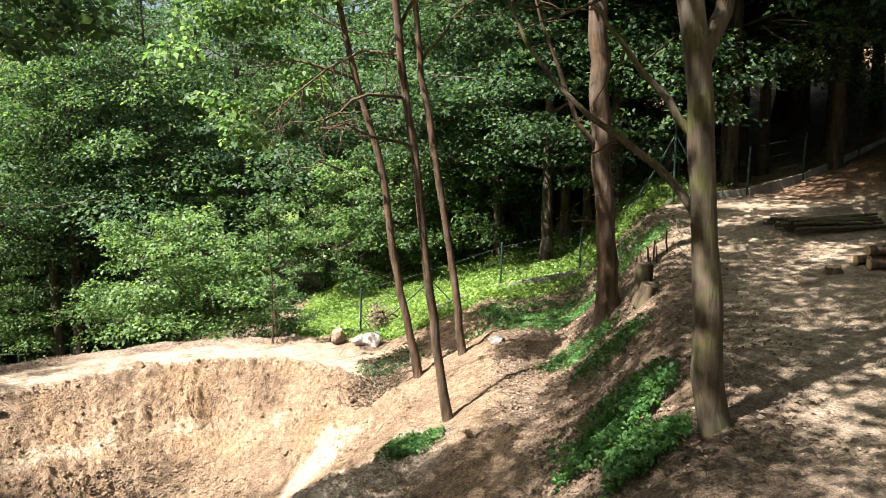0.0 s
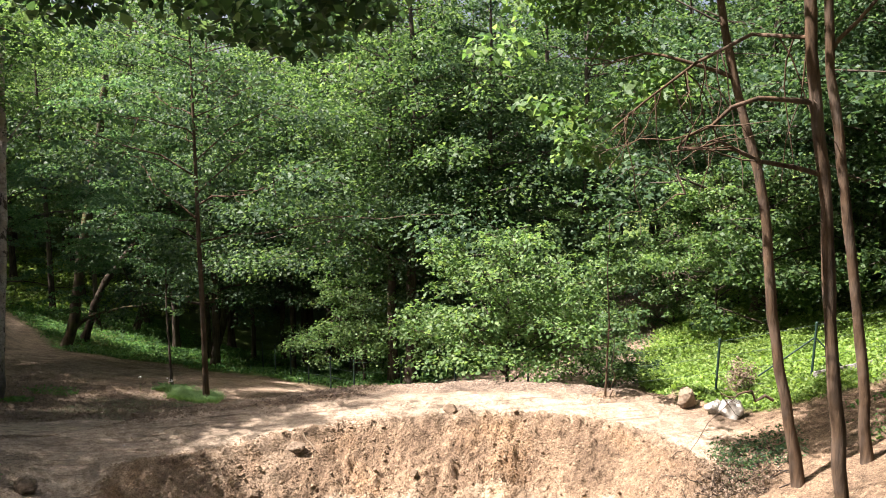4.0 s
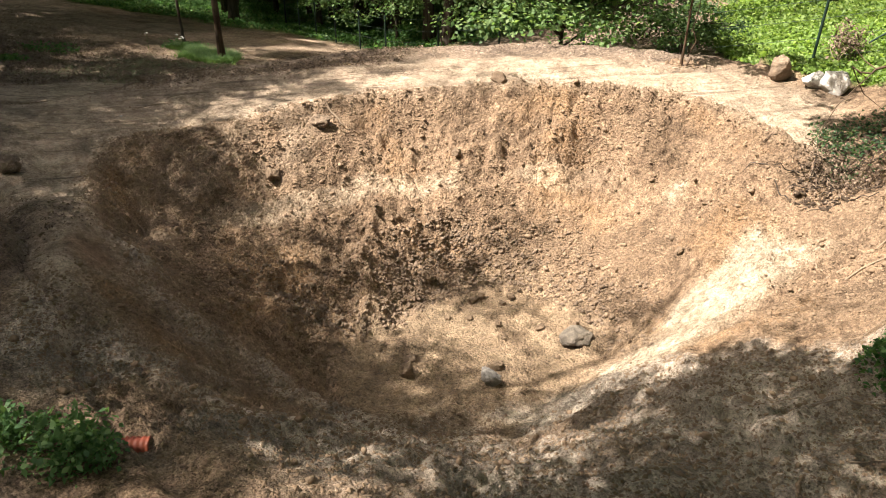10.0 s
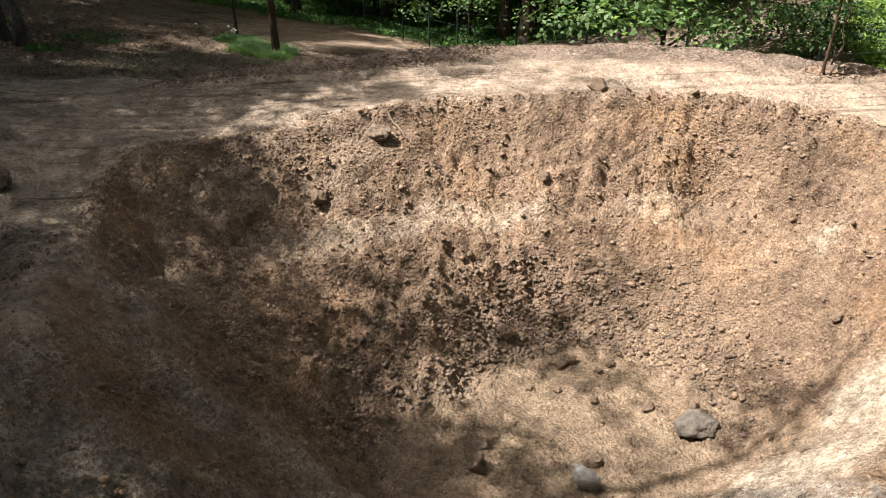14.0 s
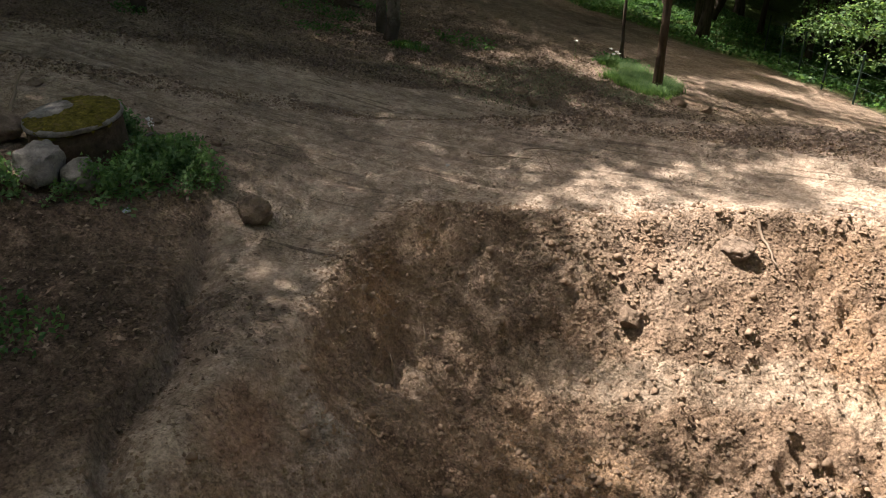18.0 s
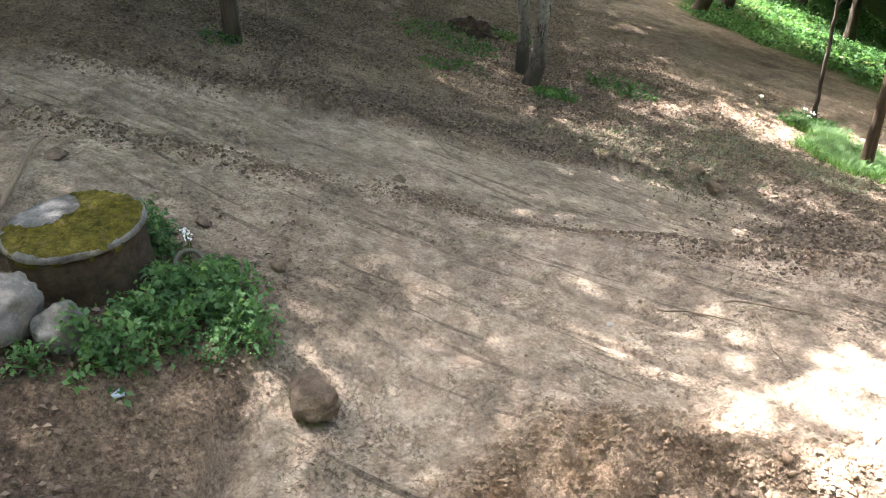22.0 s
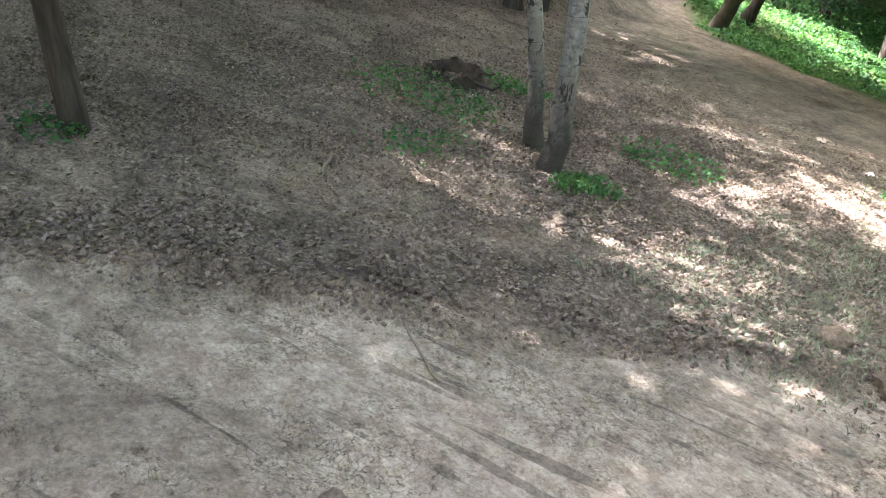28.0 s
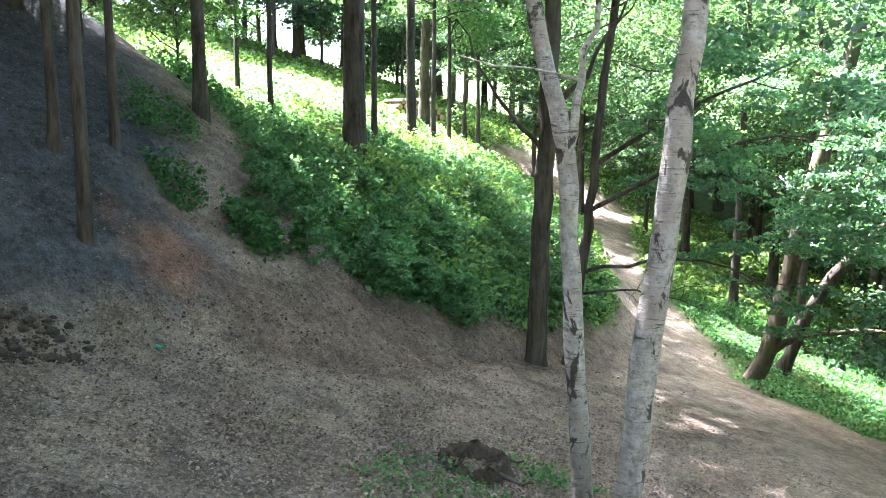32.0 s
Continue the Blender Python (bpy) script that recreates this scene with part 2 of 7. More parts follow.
def birch_material():
    k = Mat("birch_bark", rough=0.75, spec=0.25)
    bands = k.noise(8.0, 5, 0.75, stretch=(0.45, 0.45, 3.6), dist=0.8)
    patch = k.noise(4.2, 5, 0.68, stretch=(1, 1, 0.6), dist=0.5)
    c = k.mix(k.ramp(k.noise(12, 6, 0.75), (0.36, 0.0), (0.62, 1.0)), (0.17, 0.153, 0.128), (0.45, 0.415, 0.365))
    c = k.mix(k.ramp(k.noise(3.0, 4), (0.45, 0.0), (0.60, 0.65)), c, (0.24, 0.195, 0.15))
    c = k.mix(k.ramp(bands, (0.58, 0.0), (0.62, 0.9)), c, (0.06, 0.048, 0.038))
    c = k.mix(k.ramp(patch, (0.55, 0.0), (0.59, 0.95)), c, (0.040, 0.032, 0.025))
    low = k.add("SeparateXYZ")
    k.put(low.inputs[0], k.coord)
    foot = k.ramp(k.math("ADD", k.math("MULTIPLY", low.outputs[2], 0.33), k.math("MULTIPLY", patch, 0.9)), (0.55, 0.9), (1.0, 0.0))
    c = k.mix(foot, c, (0.055, 0.042, 0.033))
    k.color(c)
    k.bump(k.math("ADD", bands, k.math("MULTIPLY", patch, -1.5)), 0.9, 0.03)
    return k.m


BIRCH = birch_material()


def ground_material():
    """Bare earth with zones: pale dry crust, dark moist soil, leaf litter, grass, grey clay."""
    k = Mat("earth", rough=0.97, spec=0.12)
    fine, mid, big = k.noise(38, 6, 0.7), k.noise(6.5, 5, 0.65), k.noise(0.8, 4)
    c = k.mix(k.ramp(mid, (0.35, 0.0), (0.65, 1.0)), (0.160, 0.107, 0.070), (0.325, 0.226, 0.146))
    c = k.mix(k.ramp(fine, (0.40, 0.55), (0.56, 0.0)), c, (0.115, 0.078, 0.052))
    c = k.mix(k.ramp(k.noise(19, 3, 0.6), (0.58, 0.0), (0.68, 0.35)), c, (0.44, 0.335, 0.23))
    ochre = k.math("MULTIPLY", k.attr("pit"), k.ramp(k.noise(0.55, 4, 0.6), (0.52, 0.0), (0.66, 0.45)))
    c = k.mix(ochre, c, (0.34, 0.205, 0.105))
    crust = k.mix(k.ramp(mid, (0.32, 0.0), (0.68, 1.0)), (0.25, 0.184, 0.130), (0.43, 0.345, 0.255))
    crust = k.mix(k.ramp(k.noise(3.2, 5, 0.7, stretch=(0.28, 2.8, 1, 0.67)), (0.54, 0.0), (0.70, 0.45)), crust, (0.24, 0.185, 0.14))
    lines = k.ramp(k.noise(5.5, 3, 0.5, stretch=(0.045, 1.5, 1, 0.67), dist=0.15), (0.61, 0.0), (0.64, 0.6))
    crust = k.mix(k.math("MULTIPLY", lines, k.ramp(k.noise(1.4, 3), (0.40, 0.0), (0.55, 1.0))), crust, (0.11, 0.082, 0.060))
    c = k.mix(k.attr("crust"), c, crust)
    sand = k.mix(k.ramp(mid, (0.36, 0.0), (0.60, 1.0)), (0.27, 0.21, 0.145), (0.47, 0.395, 0.295))
    c = k.mix(k.attr("sand"), c, sand)
    clay = k.mix(k.ramp(mid, (0.35, 0.0), (0.65, 1.0)), (0.27, 0.220, 0.172), (0.48, 0.420, 0.345))
    c = k.mix(k.attr("clay"), c, clay)
    # Bluish-grey soil, coloured darker still for the shade under the canopy.
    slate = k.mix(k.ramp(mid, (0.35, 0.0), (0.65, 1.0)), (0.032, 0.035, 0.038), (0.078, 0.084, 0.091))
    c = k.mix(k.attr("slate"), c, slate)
    c = k.mix(k.attr("rust"), c, k.mix(mid, (0.17, 0.080, 0.045), (0.34, 0.175, 0.095)))
    flecks = k.ramp(k.cells(26, out="Color"), (0.2, (0.11, 0.080, 0.060)), (0.55, (0.235, 0.178, 0.135)), (0.9, (0.42, 0.335, 0.26)))
    litter = k.mix(k.ramp(mid, (0.35, 0.25), (0.7, 0.9)), (0.215, 0.160, 0.120), flecks)
    c = k.mix(k.attr("litter"), c, litter)
    # Dark brown soil; beside the well it also carries tree shade.
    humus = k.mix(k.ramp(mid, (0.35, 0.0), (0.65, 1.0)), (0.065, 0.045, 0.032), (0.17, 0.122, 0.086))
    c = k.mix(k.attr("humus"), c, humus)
    turf = k.mix(k.ramp(fine, (0.3, 0.0), (0.7, 1.0)), (0.050, 0.075, 0.022), (0.13, 0.19, 0.045))
    c = k.mix(k.attr("turf"), c, turf)
    silt = k.mix(k.ramp(mid, (0.35, 0.0), (0.62, 1.0)), (0.25, 0.178, 0.114), (0.39, 0.290, 0.190))
    c = k.mix(k.math("MULTIPLY", k.attr("silt"), k.ramp(k.noise(1.8, 4, 0.65), (0.36, 0.35), (0.55, 0.95))), c, silt)
    c = k.mix(k.math("MULTIPLY", k.attr("wet"), 0.22), c, (0.105, 0.080, 0.055))
    cracks = k.ramp(k.cells(14, "DISTANCE_TO_EDGE", warp=0.22), (0.0, 0.0), (0.04, 1.0))
    cracks = k.math("MAXIMUM", cracks, k.ramp(k.noise(1.6, 4, 0.7), (0.43, 1.0), (0.55, 0.0)))
    dark_crack = k.math("MULTIPLY", k.math("SUBTRACT", 1.0, cracks), k.math("MULTIPLY", k.attr("crust"), 0.7))
    c = k.mix(dark_crack, c, (0.085, 0.062, 0.045))
    # Groove shade put into the colour, as the shallow ruts barely show.
    c = k.mix(k.math("MULTIPLY", k.attr("rut"), k.ramp(k.noise(9, 4, 0.7), (0.35, 0.15), (0.6, 0.6))), c, (0.12, 0.09, 0.068))
    c = k.mix(1.0, c, k.ramp(k.noise(0.9, 5, 0.65, dist=0.6), (0.34, 0.62), (0.50, 0.98), (0.66, 1.22)), "MULTIPLY")
    streak = k.ramp(k.noise(1.6, 5, 0.7, stretch=(0.35, 2.2, 1, 1.12)), (0.54, 0.0), (0.66, 0.7))
    c = k.mix(k.math("MULTIPLY", streak, k.attr("litter")), c, (0.085, 0.064, 0.050))
    loose = k.math("SUBTRACT", 1.0, k.math("MULTIPLY", k.attr("crust"), 0.5))
    loose = k.math("SUBTRACT", loose, k.math("MULTIPLY", k.attr("pit"), 0.15))
    grain = k.ramp(k.noise(36, 7, 0.82), (0.38, 0.48), (0.50, 0.99), (0.62, 1.44))
    c = k.mix(loose, c, k.mix(1.0, c, grain, "MULTIPLY"))
    pits = k.ramp(k.noise(16, 5, 0.75), (0.36, 0.50), (0.47, 1.0), (0.66, 1.2))
    c = k.mix(loose, c, k.mix(1.0, c, pits, "MULTIPLY"))
    grit = k.ramp(k.cells(30, warp=0.03), (0.06, 1.0), (0.16, 0.0))
    c = k.mix(k.math("MULTIPLY", grit, k.ramp(k.noise(2.2, 3), (0.48, 0.0), (0.62, 0.6))), c, (0.40, 0.33, 0.26))
    k.color(c)
    k.put(k.p.inputs["Roughness"], k.math("SUBTRACT", 0.97, k.math("MULTIPLY", k.attr("wet"), 0.45)))
    crumb = k.math("SUBTRACT", 1.0, k.cells(21, warp=0.04))
    h = k.math("ADD", k.math("MULTIPLY", fine, 0.6), mid)
    h = k.math("MULTIPLY", k.math("ADD", h, k.math("MULTIPLY", crumb, 0.45)), loose)
    h = k.math("ADD", h, k.math("MULTIPLY", k.math("MULTIPLY", cracks, 0.35), k.attr("crust")))
    k.bump(h, 1.0, 0.09)
    return k.m


EARTH = ground_material()


def stone_material(name, dark, light, moss=0.0, red=0.0):
    k = Mat(name, rough=0.9, spec=0.2)
    a, b = k.noise(38, 6, 0.75), k.noise(5, 5, 0.65)
    c = k.mix(k.ramp(b, (0.3, 0.0), (0.7, 1.0)), dark, light)
    c = k.mix(k.ramp(a, (0.55, 0.0), (0.7, 0.6)), c, tuple(0.55 * v for v in dark))
    c = k.mix(k.math("MULTIPLY", k.own(), 0.35), c, tuple(0.75 * v for v in light))
    if moss:
        c = k.mix(k.ramp(k.noise(5, 5), (0.46, 0.0), (0.55, moss)), c, (0.17, 0.16, 0.02))
    c = k.mix(1.0, c, k.ramp(k.noise(13, 6, 0.75), (0.36, 0.75), (0.5, 1.0), (0.64, 1.25)), "MULTIPLY")
    c = k.mix(k.ramp(k.cells(9, "DISTANCE_TO_EDGE", warp=0.25), (0.0, 0.4), (0.03, 0.0)), c, tuple(0.6 * v for v in dark))
    k.color(c)
    k.bump(k.math("ADD", k.math("ADD", a, b), k.noise(13, 6, 0.75)), 0.9, 0.035)
    return k.m


STONE_GREY = stone_material("stone_grey", (0.12, 0.112, 0.10), (0.33, 0.31, 0.28))
STONE_DARK = stone_material("stone_dark", (0.07, 0.062, 0.052), (0.22, 0.185, 0.145))
STONE_BROWN = stone_material("stone_brown", (0.15, 0.108, 0.076), (0.30, 0.225, 0.16))
STONE_WHITE = stone_material("stone_white", (0.42, 0.395, 0.36), (0.66, 0.63, 0.58))
CONCRETE = stone_material("concrete_old", (0.060, 0.042, 0.028), (0.13, 0.092, 0.062))
CONCRETE_PALE = stone_material("concrete_pale", (0.09, 0.082, 0.074), (0.36, 0.345, 0.32))


def moss_material():
    k = Mat("moss_yellow_green", rough=0.95, spec=0.1)
    fine, mid = k.noise(130, 5, 0.75), k.noise(16, 5, 0.7)
    c = k.mix(k.ramp(mid, (0.36, 0.0), (0.62, 1.0)), (0.080, 0.075, 0.014), (0.27, 0.225, 0.036))
    c = k.mix(k.ramp(fine, (0.42, 0.75), (0.58, 0.0)), c, (0.030, 0.030, 0.010))
    c = k.mix(k.ramp(k.noise(9, 4, 0.6), (0.58, 0.0), (0.66, 0.85)), c, (0.17, 0.125, 0.05))
    k.color(c)
    k.bump(k.math("ADD", fine, k.math("MULTIPLY", mid, 2.0)), 1.0, 0.02)
    return k.m


MOSS = moss_material()
HUMUS_DRY = stone_material("humus_dry", (0.125, 0.092, 0.066), (0.245, 0.185, 0.135))
HUMUS = stone_material("humus", (0.035, 0.024, 0.017), (0.10, 0.07, 0.047))
SCREE = stone_material("scree_grey", (0.165, 0.118, 0.082), (0.265, 0.196, 0.140))
CLOD = stone_material("clod_earth", (0.150, 0.105, 0.070), (0.255, 0.185, 0.125))


def plain(name, col, rough=0.5, metal=0.0, grain=30):
    k = Mat(name, rough=rough)
    k.p.inputs["Metallic"].default_value = metal
    n = k.noise(grain, 4)
    k.color(k.mix(n, tuple(0.75 * v for v in col), tuple(min(1, 1.2 * v) for v in col)))
    k.bump(n, 0.2, 0.005)
    return k.m


POST_GREEN = plain("post_green_paint", (0.015, 0.035, 0.026), 0.5)
WIRE = plain("wire_green", (0.03, 0.05, 0.04), 0.6)
PIPE = plain("pipe_orange_plastic", (0.26, 0.065, 0.036), 0.5)
WOOD_CUT = plain("wood_cut", (0.42, 0.28, 0.16), 0.8)
TWIG = plain("twig_wood", (0.22, 0.165, 0.115), 0.9)


# ---- helpers of the scene ----
def smooth(a, b, v):
    u = np.clip((np.asarray(v, float) - a) / (b - a), 0, 1)
    return u * u * (3 - 2 * u)


def vnoise(x, y, seed=0):
    xi, yi = np.floor(x).astype(np.int64), np.floor(y).astype(np.int64)
    u, v = x - xi, y - yi
    u, v = u * u * (3 - 2 * u), v * v * (3 - 2 * v)

    def h(i, j):
        n = (i * 374761393 + j * 668265263 + seed * 974634777) & 0x7FFFFFFF
        n = ((n ^ (n >> 13)) * 1274126177) & 0x7FFFFFFF
        return ((n ^ (n >> 16)) & 0xFFFF) / 65535.0
    return (h(xi, yi) * (1 - u) + h(xi + 1, yi) * u) * (1 - v) + (h(xi, yi + 1) * (1 - u) + h(xi + 1, yi + 1) * u) * v


def fbm(x, y, scale, octaves=4, seed=0, gain=0.5):
    x, y = np.asarray(x, float) * scale, np.asarray(y, float) * scale
    total, amp, norm = 0.0, 1.0, 0.0
    for o in range(octaves):
        total = total + amp * (vnoise(x, y, seed + o) - 0.5)
        norm, amp = norm + amp, amp * gain
        x, y = x * 2.03 + 7.1, y * 2.03 + 3.7
    return total / norm * 2


def domes(x, y, scale, seed=0):
    """Rounded lumps of uneven size, 0 to 1, packed like clods."""
    X, Y = np.asarray(x, float) * scale, np.asarray(y, float) * scale
    ix, iy = np.floor(X), np.floor(Y)
    best = np.full(np.shape(X), 9.0)
    for dx in (-1, 0, 1):
        for dy in (-1, 0, 1):
            a, b = ix + dx, iy + dy
            h = np.sin(a * 127.1 + b * 311.7 + seed * 17.3) * 43758.5453
            g = np.sin(a * 269.5 + b * 183.3 + seed * 9.1) * 24634.6345
            h, g = h - np.floor(h), g - np.floor(g)
            w = 0.7 + 0.9 * ((h * 7.0 + g * 3.0) % 1.0)
            best = np.minimum(best, np.hypot(a + h - X, b + g - Y) * w)
    return np.clip(1 - best * 1.15, 0, 1)


# GROUND-BEGIN
PIT = (-5.8, 15.8)
# the pit round its middle, by compass angle: how far out its rim, the bench's two edges and the foot of its sides lie
RIM = ((0, 5.0), (30, 5.3), (54, 5.45), (70, 5.85), (84, 5.65), (97, 5.25), (110, 5.05), (124, 4.87), (146, 4.95), (162, 5.2), (173, 5.75), (178, 6.0), (183, 6.25), (187, 6.2),
       (191, 6.0), (197, 5.7), (208, 5.36), (222, 5.35), (243, 5.85), (270, 5.6), (300, 5.5), (330, 5.2), (360, 5.0))
FOOT = ((0, 1.6), (30, 2.0), (70, 1.9), (106, 2.0), (135, 1.85), (153, 1.6), (177, 1.6), (200, 2.2), (215, 2.4), (240, 2.3), (270, 1.9), (300, 1.5), (340, 1.3), (360, 1.6))
BENCH_OUT = ((60, 4.7), (85, 4.5), (98, 3.9), (110, 3.55), (122, 3.4), (139, 3.6), (162, 4.0), (171, 4.42), (180, 4.9), (189, 4.9), (205, 4.3))
BENCH_IN = ((60, 4.4), (81, 3.9), (96, 3.4), (117, 3.17), (142, 3.22), (156, 3.55), (170, 3.72), (177, 4.15), (187, 4.6), (205, 4.0))


def ringed(table, deg):
    a, r = zip(*table)
    return np.interp(deg, a, r)


def pit_q(x, y):
    """1 on the pit's rim, 0 in its middle."""
    x, y = np.asarray(x, float), np.asarray(y, float)
    dx, dy = x - PIT[0], y - PIT[1]
    deg, r = np.degrees(np.arctan2(dy, dx)) % 360, np.hypot(dx, dy) * (1 + 0.025 * fbm(x, y, 0.5, 3, 40))
    rim, foot = ringed(RIM, deg), ringed(FOOT, deg)
    east = smooth(90, 65, deg) + smooth(190, 205, deg)
    inner = ringed(BENCH_IN, deg) * (1 - east) + (foot + (rim - foot) * 0.493) * east
    outer = ringed(BENCH_OUT, deg) * (1 - east) + (foot + (rim - foot) * 0.567) * east
    q = np.where(r < foot, 0.33 * r / foot, 0.33 + 0.33 * (r - foot) / (inner - foot))
    q = np.where(r > inner, 0.66 + 0.05 * (r - inner) / (outer - inner), q)
    q = np.where(r > outer, 0.71 + 0.29 * (r - outer) / (rim - outer), q)
    return np.where(r > rim, 1 + (r - rim) / 5.3, q)


def hill_d(x, y):
    """Metres up the hill side past its foot in the west."""
    foot = (x + 26.5) * -0.894 + (y - 15.5) * -0.447
    u = hill_u(x, y)
    return foot - 0.07 * np.clip(u - 15, 0, 14) ** 2 + 0.6 * fbm(x, y, 0.2, 2, 51)


def hill_u(x, y):
    """Metres along the hill's foot."""
    return (x + 26.5) * -0.447 + (y - 15.5) * 0.894


def smax(a, b, w):
    h = np.clip(0.5 + 0.5 * (a - b) / w, 0, 1)
    return b + (a - b) * h + w * h * (1 - h)


def base(x, y):
    """The lie of the land without the pit."""
    x, y = np.asarray(x, float), np.asarray(y, float)
    yy = np.clip(y, -60, 48)
    south = smooth(13.2, 11.0, yy)
    low = -0.45 - 0.25 * (yy - 13) * (1 - south) - (0.15 * (yy - 13) + 0.10) * south
    low = low + 0.2 * np.clip(-x - 33, 0, 40) * smooth(20, 30, y + 0.4 * (-x - 33))
    low = low + 0.32 * np.clip(y - 52, 0, 45)
    low = low - 0.5 * smooth(-13.8, -12.2, x) * smooth(15.8, 14.2, y) - 0.22 * np.exp(-((x + 20.5) ** 2 + (y - 20.5) ** 2) / 22)
    low = low - 0.20 * np.exp(-((x + 13.9) ** 2 + (y - 12.8) ** 2) / 1.6)
    d, u = hill_d(x, y), hill_u(x, y)
    cap = 2.4 + 10 * smooth(11, 2, u) + 1.6 * smooth(20, 10, u)
    rise = 0.66 * np.clip(smax(d, 0 * d, 1.0) - 0.25, 0, 30)
    low = low + cap * (1 - np.exp(-(rise / cap) ** 1.5)) ** 0.6667
    q = pit_q(x, y)
    s = (q - 1) * 5.3
    back = smooth(18, 20.5, y)
    dam = -1.22 - (0.5 + 0.25 * back) * np.clip(s - 2.9 + 0.1 * back, 0, 20)
    near = -1.12 + 0.36 * np.clip(11.3 - y, 0, 1.8) + 0.15 * np.clip(9.5 - y, 0, 15) - 0.05 * np.clip(y - 11.3, 0, 9) - 0.7 * np.clip(y - 21.5, 0, 9)
    dam = smax(dam, np.where(s < 6, near, -9) - 0.5 * np.clip(-x - 9, 0, 9) * 0.3, 0.3)
    meadow = -1.9 + 0.3 * (x + 4.5) + 0.03 * (y - 30)
    meadow = np.where(y > 21, np.clip(meadow, -20, 4.5), -20)
    z = smax(smax(low, dam, 0.35), meadow, 0.4)
    side = -1.32 + 0.45 * np.clip(x + 1.9, 0, 3.1)
    z = np.where(x > -3.5, smax(z, side - 0.5 * np.clip(y - 25, 0, 9), 0.25), z)
    edge = np.where(y > 8.8, 2.8 + 0.21 * (y - 8.8), 2.8 - 0.3 * (8.8 - y))
    edge = np.clip(edge, 0.5, 7)
    shelf = 1.95 + 0.07 * (x - 4) + 0.06 * (np.clip(y, 0, 60) - 12) + 0.25 * np.clip(x - 10, 0, 20)
    t = smooth(edge - 2.6, edge + 0.4, x)
    return z + (np.maximum(shelf, z) - z) * t


def ground(x, y):
    x, y = np.asarray(x, float), np.asarray(y, float)
    z = base(x, y)
    q = pit_q(x, y)
    q = q + 0.02 * fbm(x, y, 0.9, 3, 45) * smooth(1.0, 0.7, q)
    east = smooth(-4.6, -2.8, x)
    south = smooth(13.5, 11.5, y)
    plain_side = np.maximum(east, south)
    lin = 1 - np.clip((q - 0.30) / 0.70, 0, 1)
    lin = lin * lin * (3 - 2 * lin) * 0.75 + lin * 0.25
    upper = 0.45 * (1 - np.clip((q - 0.71) / 0.29, 0, 1))
    lower = 0.50 + 0.50 * (1 - np.clip((q - 0.33) / 0.33, 0, 1))
    step = np.where(q > 0.66, upper + 0.05 * (1 - np.clip((q - 0.66) / 0.05, 0, 1)), lower)
    g = step * (1 - plain_side) + lin * plain_side - 0.16 * east * np.sin(np.pi * np.clip(q, 0, 1)) ** 2
    g = g - 0.09 * south * (1 - east) * np.sin(np.pi * np.clip(q, 0, 1)) ** 2
    floor_z = -3.45
    return np.where(q < 1, z + (np.minimum(floor_z, z) - z) * g, z)
# GROUND-END


def mesh_np(name, verts, faces, mat=None, flat=False):
    """A mesh from arrays; faces all have the same number of corners."""
    me = bpy.data.meshes.new(name)
    verts, faces = np.asarray(verts, np.float32), np.asarray(faces, np.int32)
    n, k = faces.shape
    me.vertices.add(len(verts))
    me.vertices.foreach_set("co", verts.ravel())
    me.loops.add(n * k)
    me.loops.foreach_set("vertex_index", faces.ravel())
    me.polygons.add(n)
    me.polygons.foreach_set("loop_start", np.arange(0, n * k, k, dtype=np.int32))
    me.update(calc_edges=True)
    me.polygons.foreach_set("use_smooth", np.full(n, not flat))
    if mat:
        me.materials.append(mat)
    return me


def part(name, bm, mat, parent, label=""):
    """A bmesh or a mesh as one part under a thing."""
    if isinstance(bm, bmesh.types.BMesh):
        me = bpy.data.meshes.new(name)
        bm.to_mesh(me)
        bm.free()
        me.materials.append(mat)
    else:
        me = bm
    ob = new(name, me)
    ob.parent = parent
    return tagged(ob, label)


def tube(points, radii, sides=8):
    """Vertices and quads of a tapered tube along points, without caps but pinched at the end."""
    p = np.asarray(points, float)
    n = len(p)
    d = np.gradient(p, axis=0)
    d /= np.linalg.norm(d, axis=1)[:, None] + 1e-9
    ref = np.array([0.3, 0.9, 0.1]) if abs(d[0][2]) > 0.6 else np.array([0, 0, 1.0])
    u = np.cross(d, ref)
    u /= np.linalg.norm(u, axis=1)[:, None] + 1e-9
    v = np.cross(d, u)
    a = np.linspace(0, 2 * np.pi, sides, endpoint=False)
    r = np.asarray(radii, float)[:, None, None]
    ring = p[:, None] + r * (np.cos(a)[None, :, None] * u[:, None] + np.sin(a)[None, :, None] * v[:, None])
    verts = ring.reshape(-1, 3)
    i, j = np.meshgrid(np.arange(n - 1), np.arange(sides), indexing="ij")
    k = (j + 1) % sides
    faces = np.stack([i * sides + j, i * sides + k, (i + 1) * sides + k, (i + 1) * sides + j], -1).reshape(-1, 4)
    return verts, faces


def joined(pieces):
    vs, fs, at = [], [], 0
    for v, f in pieces:
        vs.append(v)
        fs.append(f + at)
        at += len(v)
    return np.concatenate(vs), np.concatenate(fs)


